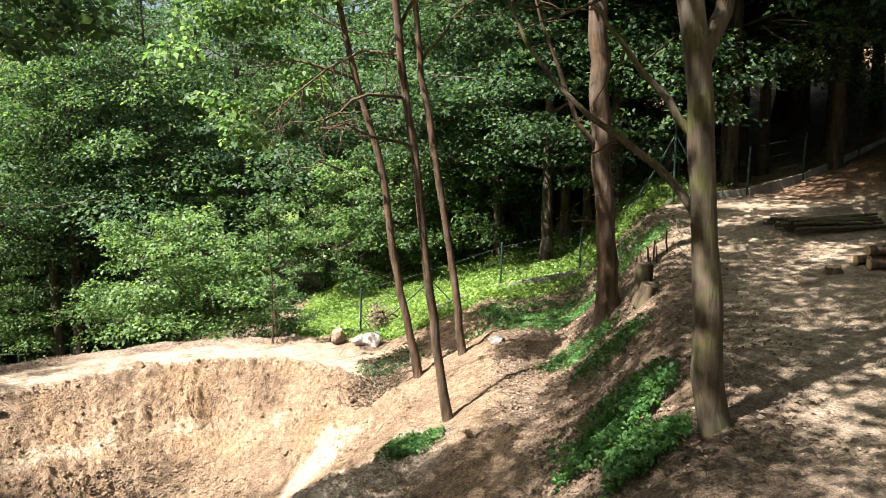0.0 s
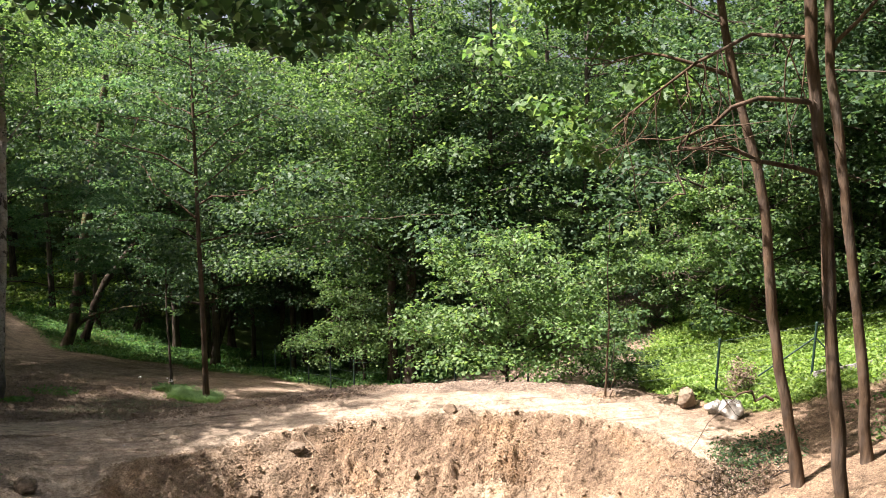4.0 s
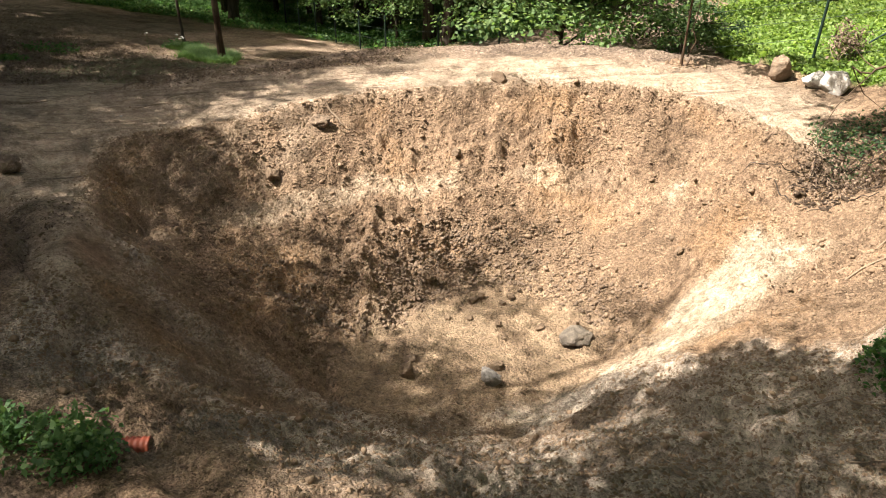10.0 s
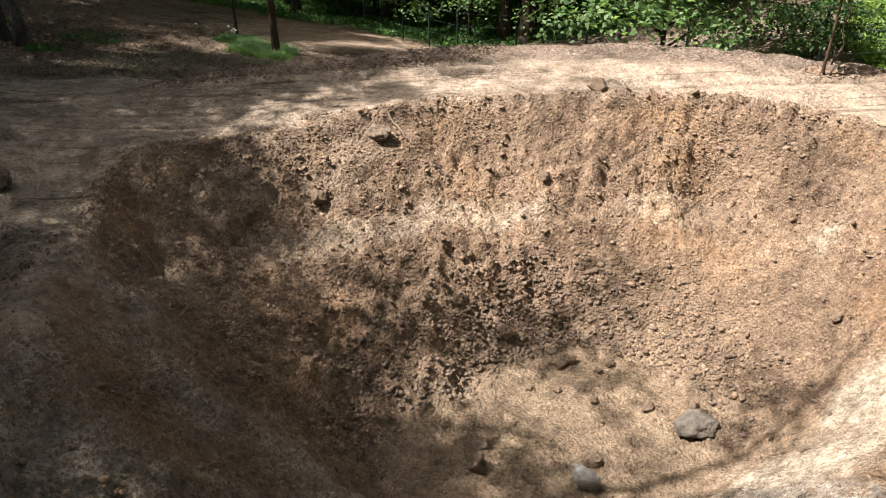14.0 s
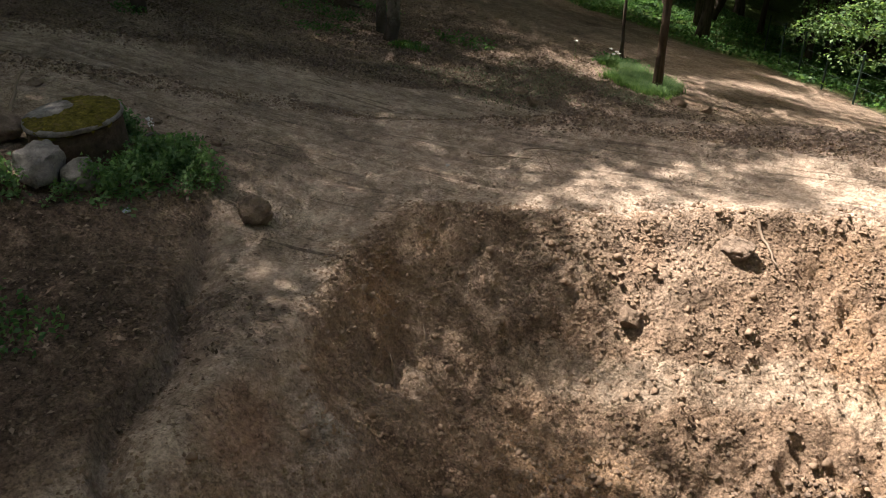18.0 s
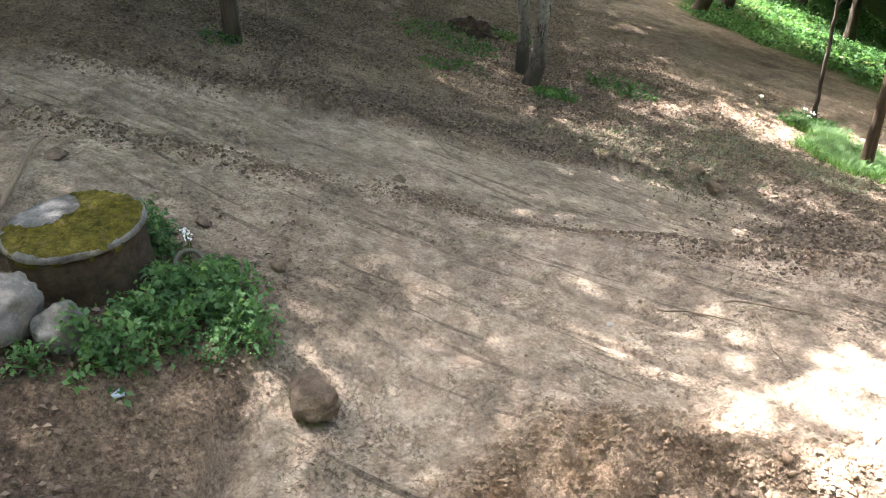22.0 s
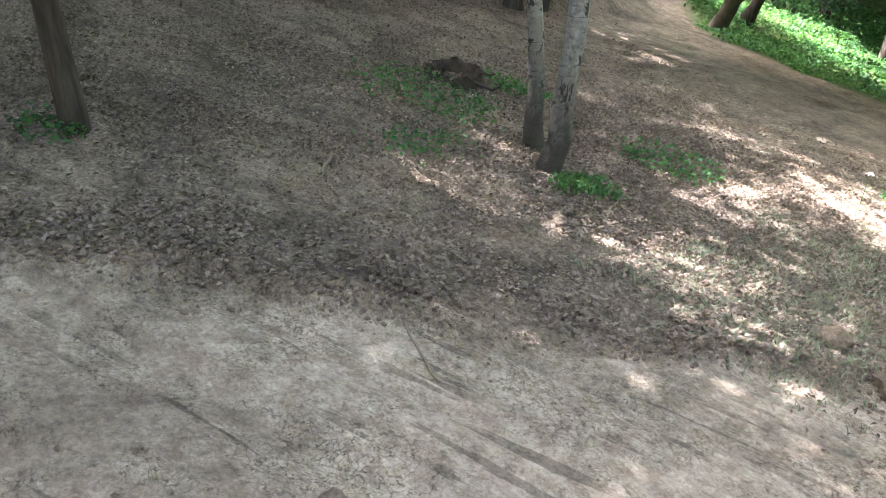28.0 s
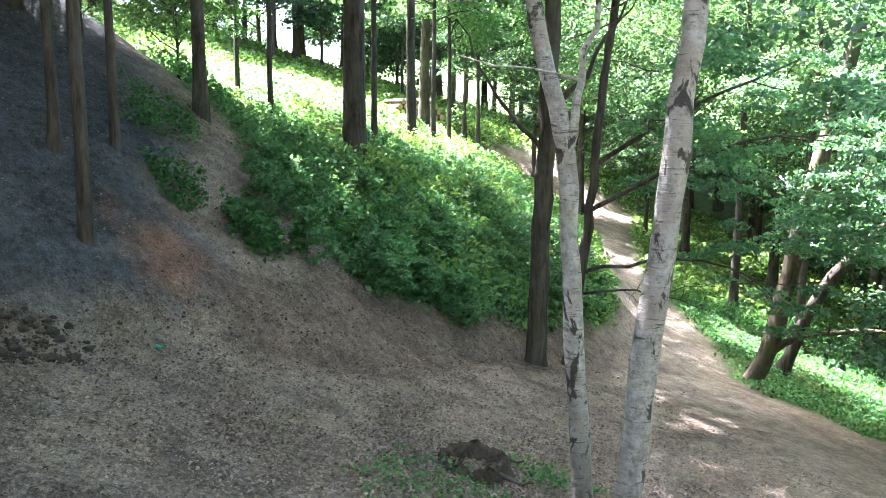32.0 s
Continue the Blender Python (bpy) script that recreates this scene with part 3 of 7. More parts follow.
def leaves(rng, centres, radii, count, size, flat=0.5, droop=0.0):
    """Folded leaf quads scattered in clumps; count in all."""
    centres, radii = np.asarray(centres, float), np.asarray(radii, float)
    w = radii ** 2
    idx = rng.choice(len(centres), count, p=w / w.sum())
    d = rng.normal(size=(count, 3))
    d /= np.linalg.norm(d, axis=1)[:, None]
    rad = rng.random(count) ** 0.45
    off = d * rad[:, None] * radii[idx][:, None]
    off[:, 2] *= flat
    off[:, 2] -= droop * (off[:, 0] ** 2 + off[:, 1] ** 2) / np.maximum(radii[idx], 0.1)
    pos = centres[idx] + off
    nrm = rng.normal(size=(count, 3)) * 0.55
    nrm[:, 2] += 0.9
    nrm += d * 0.35
    nrm /= np.linalg.norm(nrm, axis=1)[:, None]
    ax = rng.normal(size=(count, 3)) + off * 0.8
    ax -= nrm * (ax * nrm).sum(1)[:, None]
    ax /= np.linalg.norm(ax, axis=1)[:, None] + 1e-9
    side = np.cross(nrm, ax)
    s = size * (0.6 + 0.8 * rng.random(count))[:, None]
    fold = nrm * s * 0.14
    v = np.stack([pos - ax * s * 0.5, pos + side * s * 0.30 + fold, pos + ax * s * 0.5 - fold * 0.6, pos - side * s * 0.30 + fold], 1).reshape(-1, 3)
    f = np.arange(count * 4).reshape(-1, 4)
    return v, f


def bent(rng, a, b, n=6, wob=0.1):
    """A wavering line from a to b."""
    a, b = np.asarray(a, float), np.asarray(b, float)
    t = np.linspace(0, 1, n)[:, None]
    p = a + (b - a) * t
    w = rng.normal(size=(n, 3)) * wob
    w[0] = 0
    return p + np.cumsum(w, 0) * 0.5


class Tree:
    """Meshes of one kind of tree: trunk, limbs and crown, grown from a seed."""

    def __init__(self, seed, height, radius, first, spread, limbs=16, count=9000, size=0.14, bark=None, leaf=None,
                 lean=(0.0, 0.0), flat=0.45, rise=0.35, wob=0.12, twigs=4, flare=1.5, dead=0, top=0.25, clump=0.34):
        rng = np.random.default_rng(seed)
        bark, leaf = bark or BARK_DARK, leaf or LEAF
        n = 14
        line = bent(rng, (0, 0, -0.35), (lean[0] * height, lean[1] * height, height), n, wob * radius * 3)
        tt = np.linspace(0, 1, n)
        rr = radius * (1 - 0.85 * tt) * (1 + (flare - 1) * np.exp(-tt * height / 0.35))
        pieces, centres, radii = [tube(line, rr, 12)], [], []
        for i in range(limbs):
            f = first + (1 - first) * ((i + rng.random()) / limbs) ** 0.9
            k = f * (n - 1)
            lo = min(int(k), n - 2)
            at = line[lo] + (line[lo + 1] - line[lo]) * (k - lo)
            ang = i * 2.4 + rng.normal() * 0.4
            length = spread * (1 - (1 - top) * ((f - first) / (1 - first)) ** 1.4) * (0.7 + 0.5 * rng.random())
            tip = at + np.array([np.cos(ang) * length, np.sin(ang) * length, length * rise * (0.5 + rng.random())])
            b = bent(rng, at, tip, 6, 0.06 * length)
            r0 = max(0.012, radius * 0.42 * (1 - f) + 0.012)
            pieces.append(tube(b, np.linspace(r0, 0.008, 6), 5))
            bare = i < dead
            for _ in range(twigs):
                g = 0.35 + 0.65 * rng.random()
                q = b[0] + (b[-1] - b[0]) * g
                t2 = q + np.array([*(rng.normal(size=2) * length * 0.32), rng.normal() * length * 0.12 - 0.05 * length])
                pieces.append(tube(bent(rng, q, t2, 4, 0.03 * length), np.linspace(r0 * 0.4 + 0.004, 0.004, 4), 4))
                if not bare:
                    centres.append(t2)
                    radii.append(length * clump * (0.7 + 0.6 * rng.random()))
            if not bare:
                centres.append(b[-1])
                radii.append(length * clump)
        centres.append(line[-1])
        radii.append(spread * 0.3)
        self.trunk = mesh_np("trunk", *joined(pieces), bark)
        self.crown = mesh_np("crown", *leaves(rng, centres, np.maximum(radii, 0.2), count, size, flat, 0.25), leaf)

    def plant(self, x, y, turn=0.0, scale=1.0, label="", name="tree", group="", tilt=(0, 0)):
        e = new(name)
        e.matrix_basis = pose(x, y, gz(x, y), tilt[0], tilt[1], turn)
        e.scale = (scale, scale, scale)
        part("trunk", self.trunk, None, e)
        part("crown", self.crown, None, e)
        return tagged(e, label, {"bush": "bush", "nettle": "plant", "dead_weed": "plant"}.get(name, "tree"), group)


# ---- the ground ----
def axis(lo, hi, grow, *runs):
    """Grid lines: runs of (start, end, step), then ever wider out to lo and hi."""
    mid = np.concatenate([np.arange(a, b - st / 2, st) for a, b, st in runs] + [[runs[-1][1]]])
    out, step, p = [], runs[-1][2], mid[-1]
    while p < hi:
        step *= grow
        p += step
        out.append(p)
    inn, step, p = [], runs[0][2], mid[0]
    while p > lo:
        step *= grow
        p -= step
        inn.append(p)
    return np.concatenate([inn[::-1], mid, out])


def track_c(x, y):
    """Metres across the track, and along it."""
    return (x + 16) * -0.62 + (y - 16) * 0.78, (x + 16) * 0.78 + (y - 16) * 0.62


def lane_edges(al):
    """Where the track's inner ridge and outer edge lie, across the track."""
    return 0.05 + np.where(al < 1.4, 0.5, 0.1) * (al - 1.4), np.clip(2.3 + 0.65 * al, -0.9, 4.4)


def east_of(v):
    """Distance from a line, counted less on its east side."""
    return np.where(v > 0, v * 0.6, -v)


def ledge_c(x, y):
    """Metres east of the ledge that parts the ramp from the shaded litter."""
    return 0.48 * x + 0.87 * y - 5.57


def rut(x, y):
    """Thin wheel marks along the track, 0 to 1."""
    c, al = track_c(x, y)
    groove = np.abs(fbm(c * 1.9 + 0.15 * fbm(x, y, 1.2, 2, 74), al * 0.10, 1.0, 2, 75))
    return smooth(0.10, 0.01, groove) * smooth(-0.25, 0.15, fbm(x, y, 0.7, 2, 76))


def mound_edge(x):
    """Where the grey dug-up earth of the near side meets the pit's brown side."""
    return 13.5 + 2.0 * smooth(-7.1, -4.4, x) - 0.5 * smooth(-3.8, -2.0, x)


FAR_PATH = ((-30.5, 28.6, 1.7), (-34.3, 31.2, 1.7), (-37.5, 32.7, 1.5), (-43.6, 35.9, 1.1), (-49.5, 39.7, 1.0), (-56.4, 44.2, 1.2), (-58.2, 41.8, 2.0), (-55.6, 38.2, 2.2), (-52.0, 34.6, 2.0), (-48.6, 32.2, 1.6))


def far_path(x, y):
    """Share of the bare path that climbs away behind the birches."""
    best = np.full(np.shape(x), -9.0)
    for (ax, ay, aw), (bx, by, bw) in zip(FAR_PATH, FAR_PATH[1:]):
        t = np.clip(((x - ax) * (bx - ax) + (y - ay) * (by - ay)) / ((bx - ax) ** 2 + (by - ay) ** 2), 0, 1)
        best = np.maximum(best, aw + (bw - aw) * t - np.hypot(x - ax - t * (bx - ax), y - ay - t * (by - ay)))
    return smooth(-0.25, 0.35, best + 0.3 * fbm(x, y, 1.1, 3, 27))


def zones(X, Y):
    """What covers the ground: shares between 0 and 1."""
    q, d, u = pit_q(X, Y), hill_d(X, Y), hill_u(X, Y)
    s = (q - 1) * 5.3
    c, al = track_c(X, Y)
    blot, blot2 = fbm(X, Y, 0.7, 3, 21), fbm(X, Y, 1.9, 3, 22)
    z = {}
    z["pit"] = smooth(1.06, 0.95, q)
    lc = ledge_c(X, Y)
    strip = smooth(0.05, 0.25, lc) * smooth(1.35, 1.05, lc + 0.15 * blot2) * smooth(10.2, 11.0, Y) * smooth(15.2, 14.4, Y) * smooth(-9.2, -9.9, X)
    z["pit"] = z["pit"] * (1 - 0.85 * strip)
    z["strip"] = strip
    out = 1 - z["pit"]
    wide = 2.6 * smooth(18, 20.5, Y)
    ring = smooth(5.4, 4.2, s + wide + 0.5 * blot) * smooth(-1.0, -2.6, X) * smooth(13.0, 14.5, Y - 0.2 * (X + 10))
    ramp = smooth(2.0, 1.4, s + 0.4 * blot2) * smooth(-7.5, -9, X) * smooth(11, 12, Y)
    lane = smooth(-5.2, -4.5, c + 0.5 * blot) * smooth(0.25, -0.3, c - lane_edges(al)[1] + 0.4 * blot2) * smooth(-8, -11, X) * smooth(-27, -22, X)
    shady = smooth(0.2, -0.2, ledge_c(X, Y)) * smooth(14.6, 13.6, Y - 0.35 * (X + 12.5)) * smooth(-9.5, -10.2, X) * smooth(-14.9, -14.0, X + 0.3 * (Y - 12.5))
    # The shady ground by the well is darkened in colour; the rest is soil.
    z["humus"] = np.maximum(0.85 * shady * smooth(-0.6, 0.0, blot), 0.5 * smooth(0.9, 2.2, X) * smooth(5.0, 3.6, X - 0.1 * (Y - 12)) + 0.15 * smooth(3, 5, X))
    z["humus"] = np.maximum(z["humus"], 0.55 * smooth(-0.9, -0.1, d + 0.5 * blot) * smooth(2.4, 1.6, d) * smooth(2.5, 4.5, u) * smooth(15.5, 13.5, u))
    z["crust"] = np.maximum(np.maximum(ring, ramp), np.maximum(lane, strip)) * out * (1 - shady)
    far_lane = smooth(2.2, 1.4, np.abs(d + 2.6 + 0.5 * blot)) * smooth(9, 14, u)
    z["crust"] = np.maximum(z["crust"], far_lane * 0.6)
    climb = far_path(X, Y)
    z["crust"] = np.maximum(z["crust"], climb * 0.75)
    z["rut"] = z["crust"] * rut(X, Y)
    yard = smooth(3.3, 4.6, X - 0.12 * (Y - 12) + 0.3 * blot2) * smooth(25, 22.5, Y) * smooth(13, 10, X)
    z["crust"] = np.maximum(z["crust"], 0.8 * yard)
    z["crust"] = np.maximum(z["crust"], 0.5 * smooth(-9.3, -10.6, X + 0.4 * blot) * smooth(13.2, 14.4, Y) * smooth(0.70, 0.78, q) * smooth(-0.5, 0.1, blot2))
    z["humus"] = z["humus"] * (1 - yard)
    fx, fy = X + 3.4, Y - 16.2
    face = smooth(0.62, 0.25, east_of(fx * 0.80 - fy * 0.60 + 0.25 * blot2)) * smooth(2.5, 2.0, np.abs(fx * 0.60 + fy * 0.80 + 0.1))
    face = np.maximum(face, 0.55 * smooth(0.35, 0.15, np.hypot((X + 3.9) * 1.6, Y - 19.5) + 0.3 * blot2))
    bench = smooth(0.045, 0.02, np.abs(q - 0.685 + 0.03 * blot2)) * smooth(-4.6, -7.0, X) * smooth(15.0, 15.8, Y)
    z["sand"] = np.clip(face * (0.6 + 0.4 * smooth(-0.4, 0.1, blot2)) + 0.42 * bench * smooth(-0.45, 0.1, blot), 0, 1)
    yb = mound_edge(X)
    z["clay"] = 0.85 * smooth(0.25, -0.25, Y - yb + 0.5 * blot2) * smooth(9.6, 10.6, Y) * smooth(1.28, 1.05, q + 0.16 * smooth(-8.6, -9.6, X)) * smooth(-0.6, 0.0, blot) * (1 - 0.8 * strip)
    z["rust"] = 0.75 * smooth(1.0, 0.3, np.hypot((X + 29.9) * 0.8, Y - 17.15) + 0.5 * blot2) + 0.5 * smooth(0.5, 0.15, np.hypot(X + 9.9, Y - 12.75) + 0.3 * blot2) + 0.6 * smooth(2.4, 1.0, np.hypot((X - 11.8) * 0.6, Y - 23.2) + 0.4 * blot2)
    z["rust"] = np.maximum(z["rust"], 0.38 * smooth(1.9, 0.8, np.abs(d - 0.5 + 0.6 * blot)) * smooth(2.5, 4.0, u) * smooth(13.5, 11.5, u) * smooth(-0.5, 0.2, blot2))
    # Grey hill slope; its colour also carries the canopy's shade.
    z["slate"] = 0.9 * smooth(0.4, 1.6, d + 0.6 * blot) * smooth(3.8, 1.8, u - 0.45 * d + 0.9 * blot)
    z["silt"] = smooth(0.44, 0.27, q + 0.10 * blot2) * smooth(-8.6, -7.4, X + 0.4 * (Y - 15.5))
    z["wet"] = smooth(0.46, 0.24, q + 0.10 * blot2) * (0.45 + 0.55 * smooth(-0.2, 0.3, blot))
    wild = np.maximum(smooth(-0.3, 0.4, c - lane_edges(al)[1]) * smooth(-12, -14, X), smooth(-4.6, -5.4, c) * smooth(-10, -11.5, X))
    wild = np.maximum(wild, smooth(12.2, 11.0, Y) * smooth(-6, -7, X) * smooth(0.6, 1.4, s))
    wild = np.maximum(wild, smooth(1.5, 2.3, s) * smooth(19, 21, Y) * smooth(-3, -5, X))
    wild = np.maximum(wild, smooth(0.2, -0.2, ledge_c(X, Y)) * smooth(15.2, 13.8, Y) * smooth(-9.5, -10.2, X) * smooth(-14.9, -14.0, X + 0.3 * (Y - 12.5)))
    wild = np.maximum(wild, 0.55 * smooth(0.6, 1.6, X) * smooth(5.5, 3.5, X - 0.1 * (Y - 12)))
    lush = 0.25 + 0.75 * np.maximum(smooth(7.0, 4.0, np.hypot((X + 20.0) * 0.75, Y - 18.8) + 1.2 * blot), smooth(-14, -12, X))
    z["litter"] = lush * np.clip(wild, 0, 1) * out * (1 - far_lane) * (0.35 + 0.65 * smooth(-0.5, 0.15, blot)) * (1 - 0.8 * z["clay"]) * (1 - 0.97 * z["slate"]) * (1 - 0.6 * z["rust"]) * (1 - 0.75 * z["humus"])
    edge = 22.9 + 0.55 * np.clip(-X - 1.4, 0, 9) + 0.5 * np.clip(-X - 2.5, 0, 9) ** 2
    meadow = smooth(0.0, 0.7, Y - edge + 0.4 * blot) * smooth(-5.6, -4.6, X) * smooth(8.5, 6.0, X)
    valley = smooth(-0.3, 0.9, u - 12.2 - 0.5 * (d + 13) + 0.7 * blot) * smooth(-1.6, -2.6, d) * smooth(-8, -11, X)
    bank = smooth(0.9, 1.9, d - 1.3 * smooth(10, 5, u) + 0.7 * blot) * smooth(6.0, 7.5, u - 0.15 * d + 0.6 * blot)
    z["turf"] = np.maximum(np.maximum(meadow, valley), np.maximum(bank, smooth(50, 62, np.hypot(X + 10, Y - 16)))) * (1 - climb)
    return z


def scree_zone(q, x, y):
    """Where clods have slid to the foot of the pit's west and north sides."""
    return smooth(0.27, 0.33, q) * smooth(0.62, 0.46, q) * smooth(-3.0, -6.4, x) * smooth(14.6, 15.4, y)


def surface(X, Y, zone=None):
    """The height of the ground with its lumps, ruts and ridges."""
    X, Y = np.asarray(X, float), np.asarray(Y, float)
    Z = ground(X, Y)
    q = pit_q(X, Y)
    zone = zone or zones(X, Y)
    c, al = track_c(X, Y)
    road, inside = zone["crust"], zone["pit"]
    calm = smooth(0.38, 0.26, q + 0.08 * fbm(X, Y, 1.2, 3, 19))
    near = smooth(24, 16, np.hypot(X + 10, (Y - 16) * 1.3))
    rough = inside * (0.22 + 0.78 * smooth(-0.15, 0.3, fbm(X, Y, 0.6, 3, 9))) * (1 - 0.85 * calm) * (1 - 0.3 * zone["sand"])
    Z = Z + 0.09 * fbm(X, Y, 0.5, 3, 1) * (1 - 0.8 * road)
    lumps = np.abs(fbm(X, Y, 2.4, 5, 5, 0.65)) * 0.30 + fbm(X, Y, 1.1, 3, 6) * 0.20
    clods = 0.10 * domes(X + 0.05 * fbm(X, Y, 3, 2, 71), Y, 4.2, 1) * smooth(-0.1, 0.3, fbm(X, Y, 0.9, 2, 72)) + 0.085 * domes(X, Y, 8.5, 2)
    clods = clods + 0.035 * domes(X, Y, 11.0, 9) * scree_zone(q, X, Y)
    slip = np.arctan2(Y - PIT[1], X - PIT[0])
    runnels = np.abs(fbm(slip * 7, q * 1.2, 1.0, 3, 15)) * 0.22 * smooth(0.35, 0.6, q) * smooth(1.05, 0.9, q) * smooth(17, 14, Y)
    Z = Z + rough * (lumps + clods - 0.09) - inside * runnels
    yb = mound_edge(X)
    Z = Z + 0.16 * np.exp(-((Y - yb + 0.2 + 0.3 * fbm(X, Y, 0.8, 2, 73)) / 0.3) ** 2) * smooth(-10.6, -9.6, X) * smooth(-5.6, -6.8, X)
    Z = Z + zone["sand"] * 0.035 * domes(X, Y, 7.5, 10)
    Z = Z + zone["clay"] * (0.15 * domes(X, Y, 4.6, 3) * smooth(-0.25, 0.2, fbm(X, Y, 0.8, 3, 82)) + 0.07 * domes(X, Y, 9.0, 4))
    Z = Z + near * (0.05 * fbm(X, Y, 4.5, 3, 8, 0.6) * (1 - 0.75 * road) + 0.03 * fbm(X, Y, 1.6, 2, 18) * (1 - road))
    Z = Z + road * near * (0.06 * fbm(c * 2.0, al * 0.16, 1.0, 3, 12) + 0.012 * fbm(c * 7, al * 0.8, 1.0, 2, 13))
    Z = Z - 0.025 * road * near * rut(X, Y)
    Z = Z + near * (1 - road) * (1 - inside) * 0.035 * domes(X, Y, 7.0, 5) * smooth(-0.2, 0.3, fbm(X, Y, 1.3, 2, 77))
    inner, outer = lane_edges(al)
    ridge = np.exp(-((c - inner + 0.15 * fbm(al, al * 0, 0.8, 2, 31)) / 0.15) ** 2) + np.exp(-((c - outer - 0.25 * fbm(al, al * 0, 0.6, 2, 32)) / 0.22) ** 2)
    ridge = ridge * smooth(-9.5, -11.5, X) * smooth(-23, -19, X) * smooth(18.5, 17, al + 13)
    Z = Z + ridge * smooth(-0.35, 0.2, fbm(X, Y, 0.5, 2, 46)) * (0.04 + 0.09 * np.abs(fbm(X, Y, 3.0, 3, 33)) + 0.09 * domes(X, Y, 6.5, 6) + 0.05 * domes(X, Y, 12, 7))
    lip = np.exp(-((q - 1.0) / 0.035) ** 2) * smooth(13, 15, Y) * (0.3 + 0.7 * smooth(-11.2, -10.2, X))
    Z = Z + lip * (0.02 + 0.10 * np.abs(fbm(X, Y, 2.2, 3, 35)) + 0.10 * domes(X, Y, 5.5, 8))
    ledge = ledge_c(X, Y) + 0.2 * fbm(X, Y, 1.0, 2, 37)
    Z = Z - 0.24 * smooth(-0.05, 0.05, ledge) * np.exp(-(np.maximum(ledge, 0) / 0.30) ** 2) * smooth(13.9, 13.1, Y) * smooth(9.4, 10.2, Y)
    notch = np.exp(-(((X + 10.85) * -0.60 + (Y - 14.55) * 0.80) / 0.50) ** 2 - (((X + 10.85) * 0.80 + (Y - 14.55) * 0.60) / 0.18) ** 2)
    Z = Z - 0.30 * notch
    Z = Z + 0.10 * np.abs(fbm(X, Y, 0.9, 4, 81, 0.6)) * smooth(-22, -25, X) * smooth(-60, -45, X) * (1 - zone["turf"]) * smooth(36, 30, Y)
    dug = np.exp(-((X + 1.55) / 0.5) ** 2 - ((Y - 19.4) / 0.9) ** 2)
    Z = Z - dug * (0.25 + 0.3 * np.abs(fbm(X, Y, 2.5, 3, 39)))
    return Z


def gz(x, y):
    return float(surface(np.array([x]), np.array([y]))[0])


def build_ground():
    xs = axis(-420, 420, 1.06, (-33, -12, 0.06), (-12, -0.4, 0.04), (-0.4, 3, 0.08))
    ys = axis(-420, 420, 1.06, (9.6, 22, 0.042), (22, 28, 0.08))
    X, Y = np.meshgrid(xs, ys, indexing="ij")
    zone = zones(X, Y)
    Z = surface(X, Y, zone)
    n = (len(xs), len(ys))
    i, j = np.meshgrid(np.arange(n[0] - 1), np.arange(n[1] - 1), indexing="ij")
    at = i * n[1] + j
    faces = np.stack([at, at + n[1], at + n[1] + 1, at + 1], -1).reshape(-1, 4)
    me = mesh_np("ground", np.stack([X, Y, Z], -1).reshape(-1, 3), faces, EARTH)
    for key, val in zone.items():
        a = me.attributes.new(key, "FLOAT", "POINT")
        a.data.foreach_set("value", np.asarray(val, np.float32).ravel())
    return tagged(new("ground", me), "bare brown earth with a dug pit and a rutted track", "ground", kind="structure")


build_ground()

# ---- trees ----
OAK = Tree(1, 17, 0.24, 0.28, 4.6, 24, 17000, 0.17, BARK_DARK, LEAF)
BEECH = Tree(2, 15, 0.20, 0.19, 4.2, 28, 17000, 0.16, BARK_DARK, LEAF_DARK, flat=0.24)
# SLIM takes the dark leaf colour in place of real shade.
SLIM = Tree(3, 13, 0.12, 0.22, 2.8, 20, 10000, 0.15, BARK_DARK, LEAF_DARK, flat=0.32)
BUSH = Tree(4, 4.6, 0.06, 0.20, 2.6, 34, 15000, 0.115, BARK_DARK, LEAF_BUSH, rise=0.5, flat=0.28)
FAR_OAK = Tree(41, 18, 0.24, 0.25, 5.0, 18, 5500, 0.34, BARK_DARK, LEAF, twigs=3)
FAR_BEECH = Tree(42, 16, 0.2, 0.12, 4.6, 20, 5500, 0.32, BARK_DARK, LEAF_DARK, flat=0.28, twigs=3)
SHADE = Tree(38, 18, 0.20, 0.50, 4.4, 22, 11500, 0.17, BARK_DARK, LEAF, flare=1.35, wob=0.05)
# Close-leaved crown, kept above the view to block the sun.
DENSE = Tree(48, 18, 0.20, 0.50, 5.6, 28, 24000, 0.22, BARK_DARK, LEAF, flare=1.35, wob=0.05)
SHRUB = Tree(5, 3.0, 0.04, 0.05, 1.6, 18, 6000, 0.11, BARK_DARK, LEAF, rise=0.5)


def wood(kinds, cx, cy, sx, sy, n, near=2.6, seed=0, ok=None):
    """Trees scattered over a stretch of the wood, kept apart."""
    r = np.random.default_rng(seed)
    put = []
    for _ in range(n * 12):
        x, y = cx + (r.random() - 0.5) * sx, cy + (r.random() - 0.5) * sy
        if ok and not ok(x, y):
            continue
        if all((x - a) ** 2 + (y - b) ** 2 > near ** 2 for a, b in put):
            put.append((x, y))
            kind, label = kinds[int(r.integers(len(kinds)))]
            kind.plant(x, y, r.random() * 360, 0.85 + 0.35 * r.random(), label, "tree" if kind not in (BUSH, SHRUB) else "bush", "trees of the wood")
        if len(put) >= n:
            break


L_OAK = (OAK, "tall broad-leaved tree with a dark trunk in the wood")
L_BEECH = (BEECH, "shady tree with layered dark green sprays in the wood")
L_FAR_OAK = (FAR_OAK, "tall broad-leaved tree far back in the wood")
L_FAR_BEECH = (FAR_BEECH, "shady dark green tree far back in the wood")
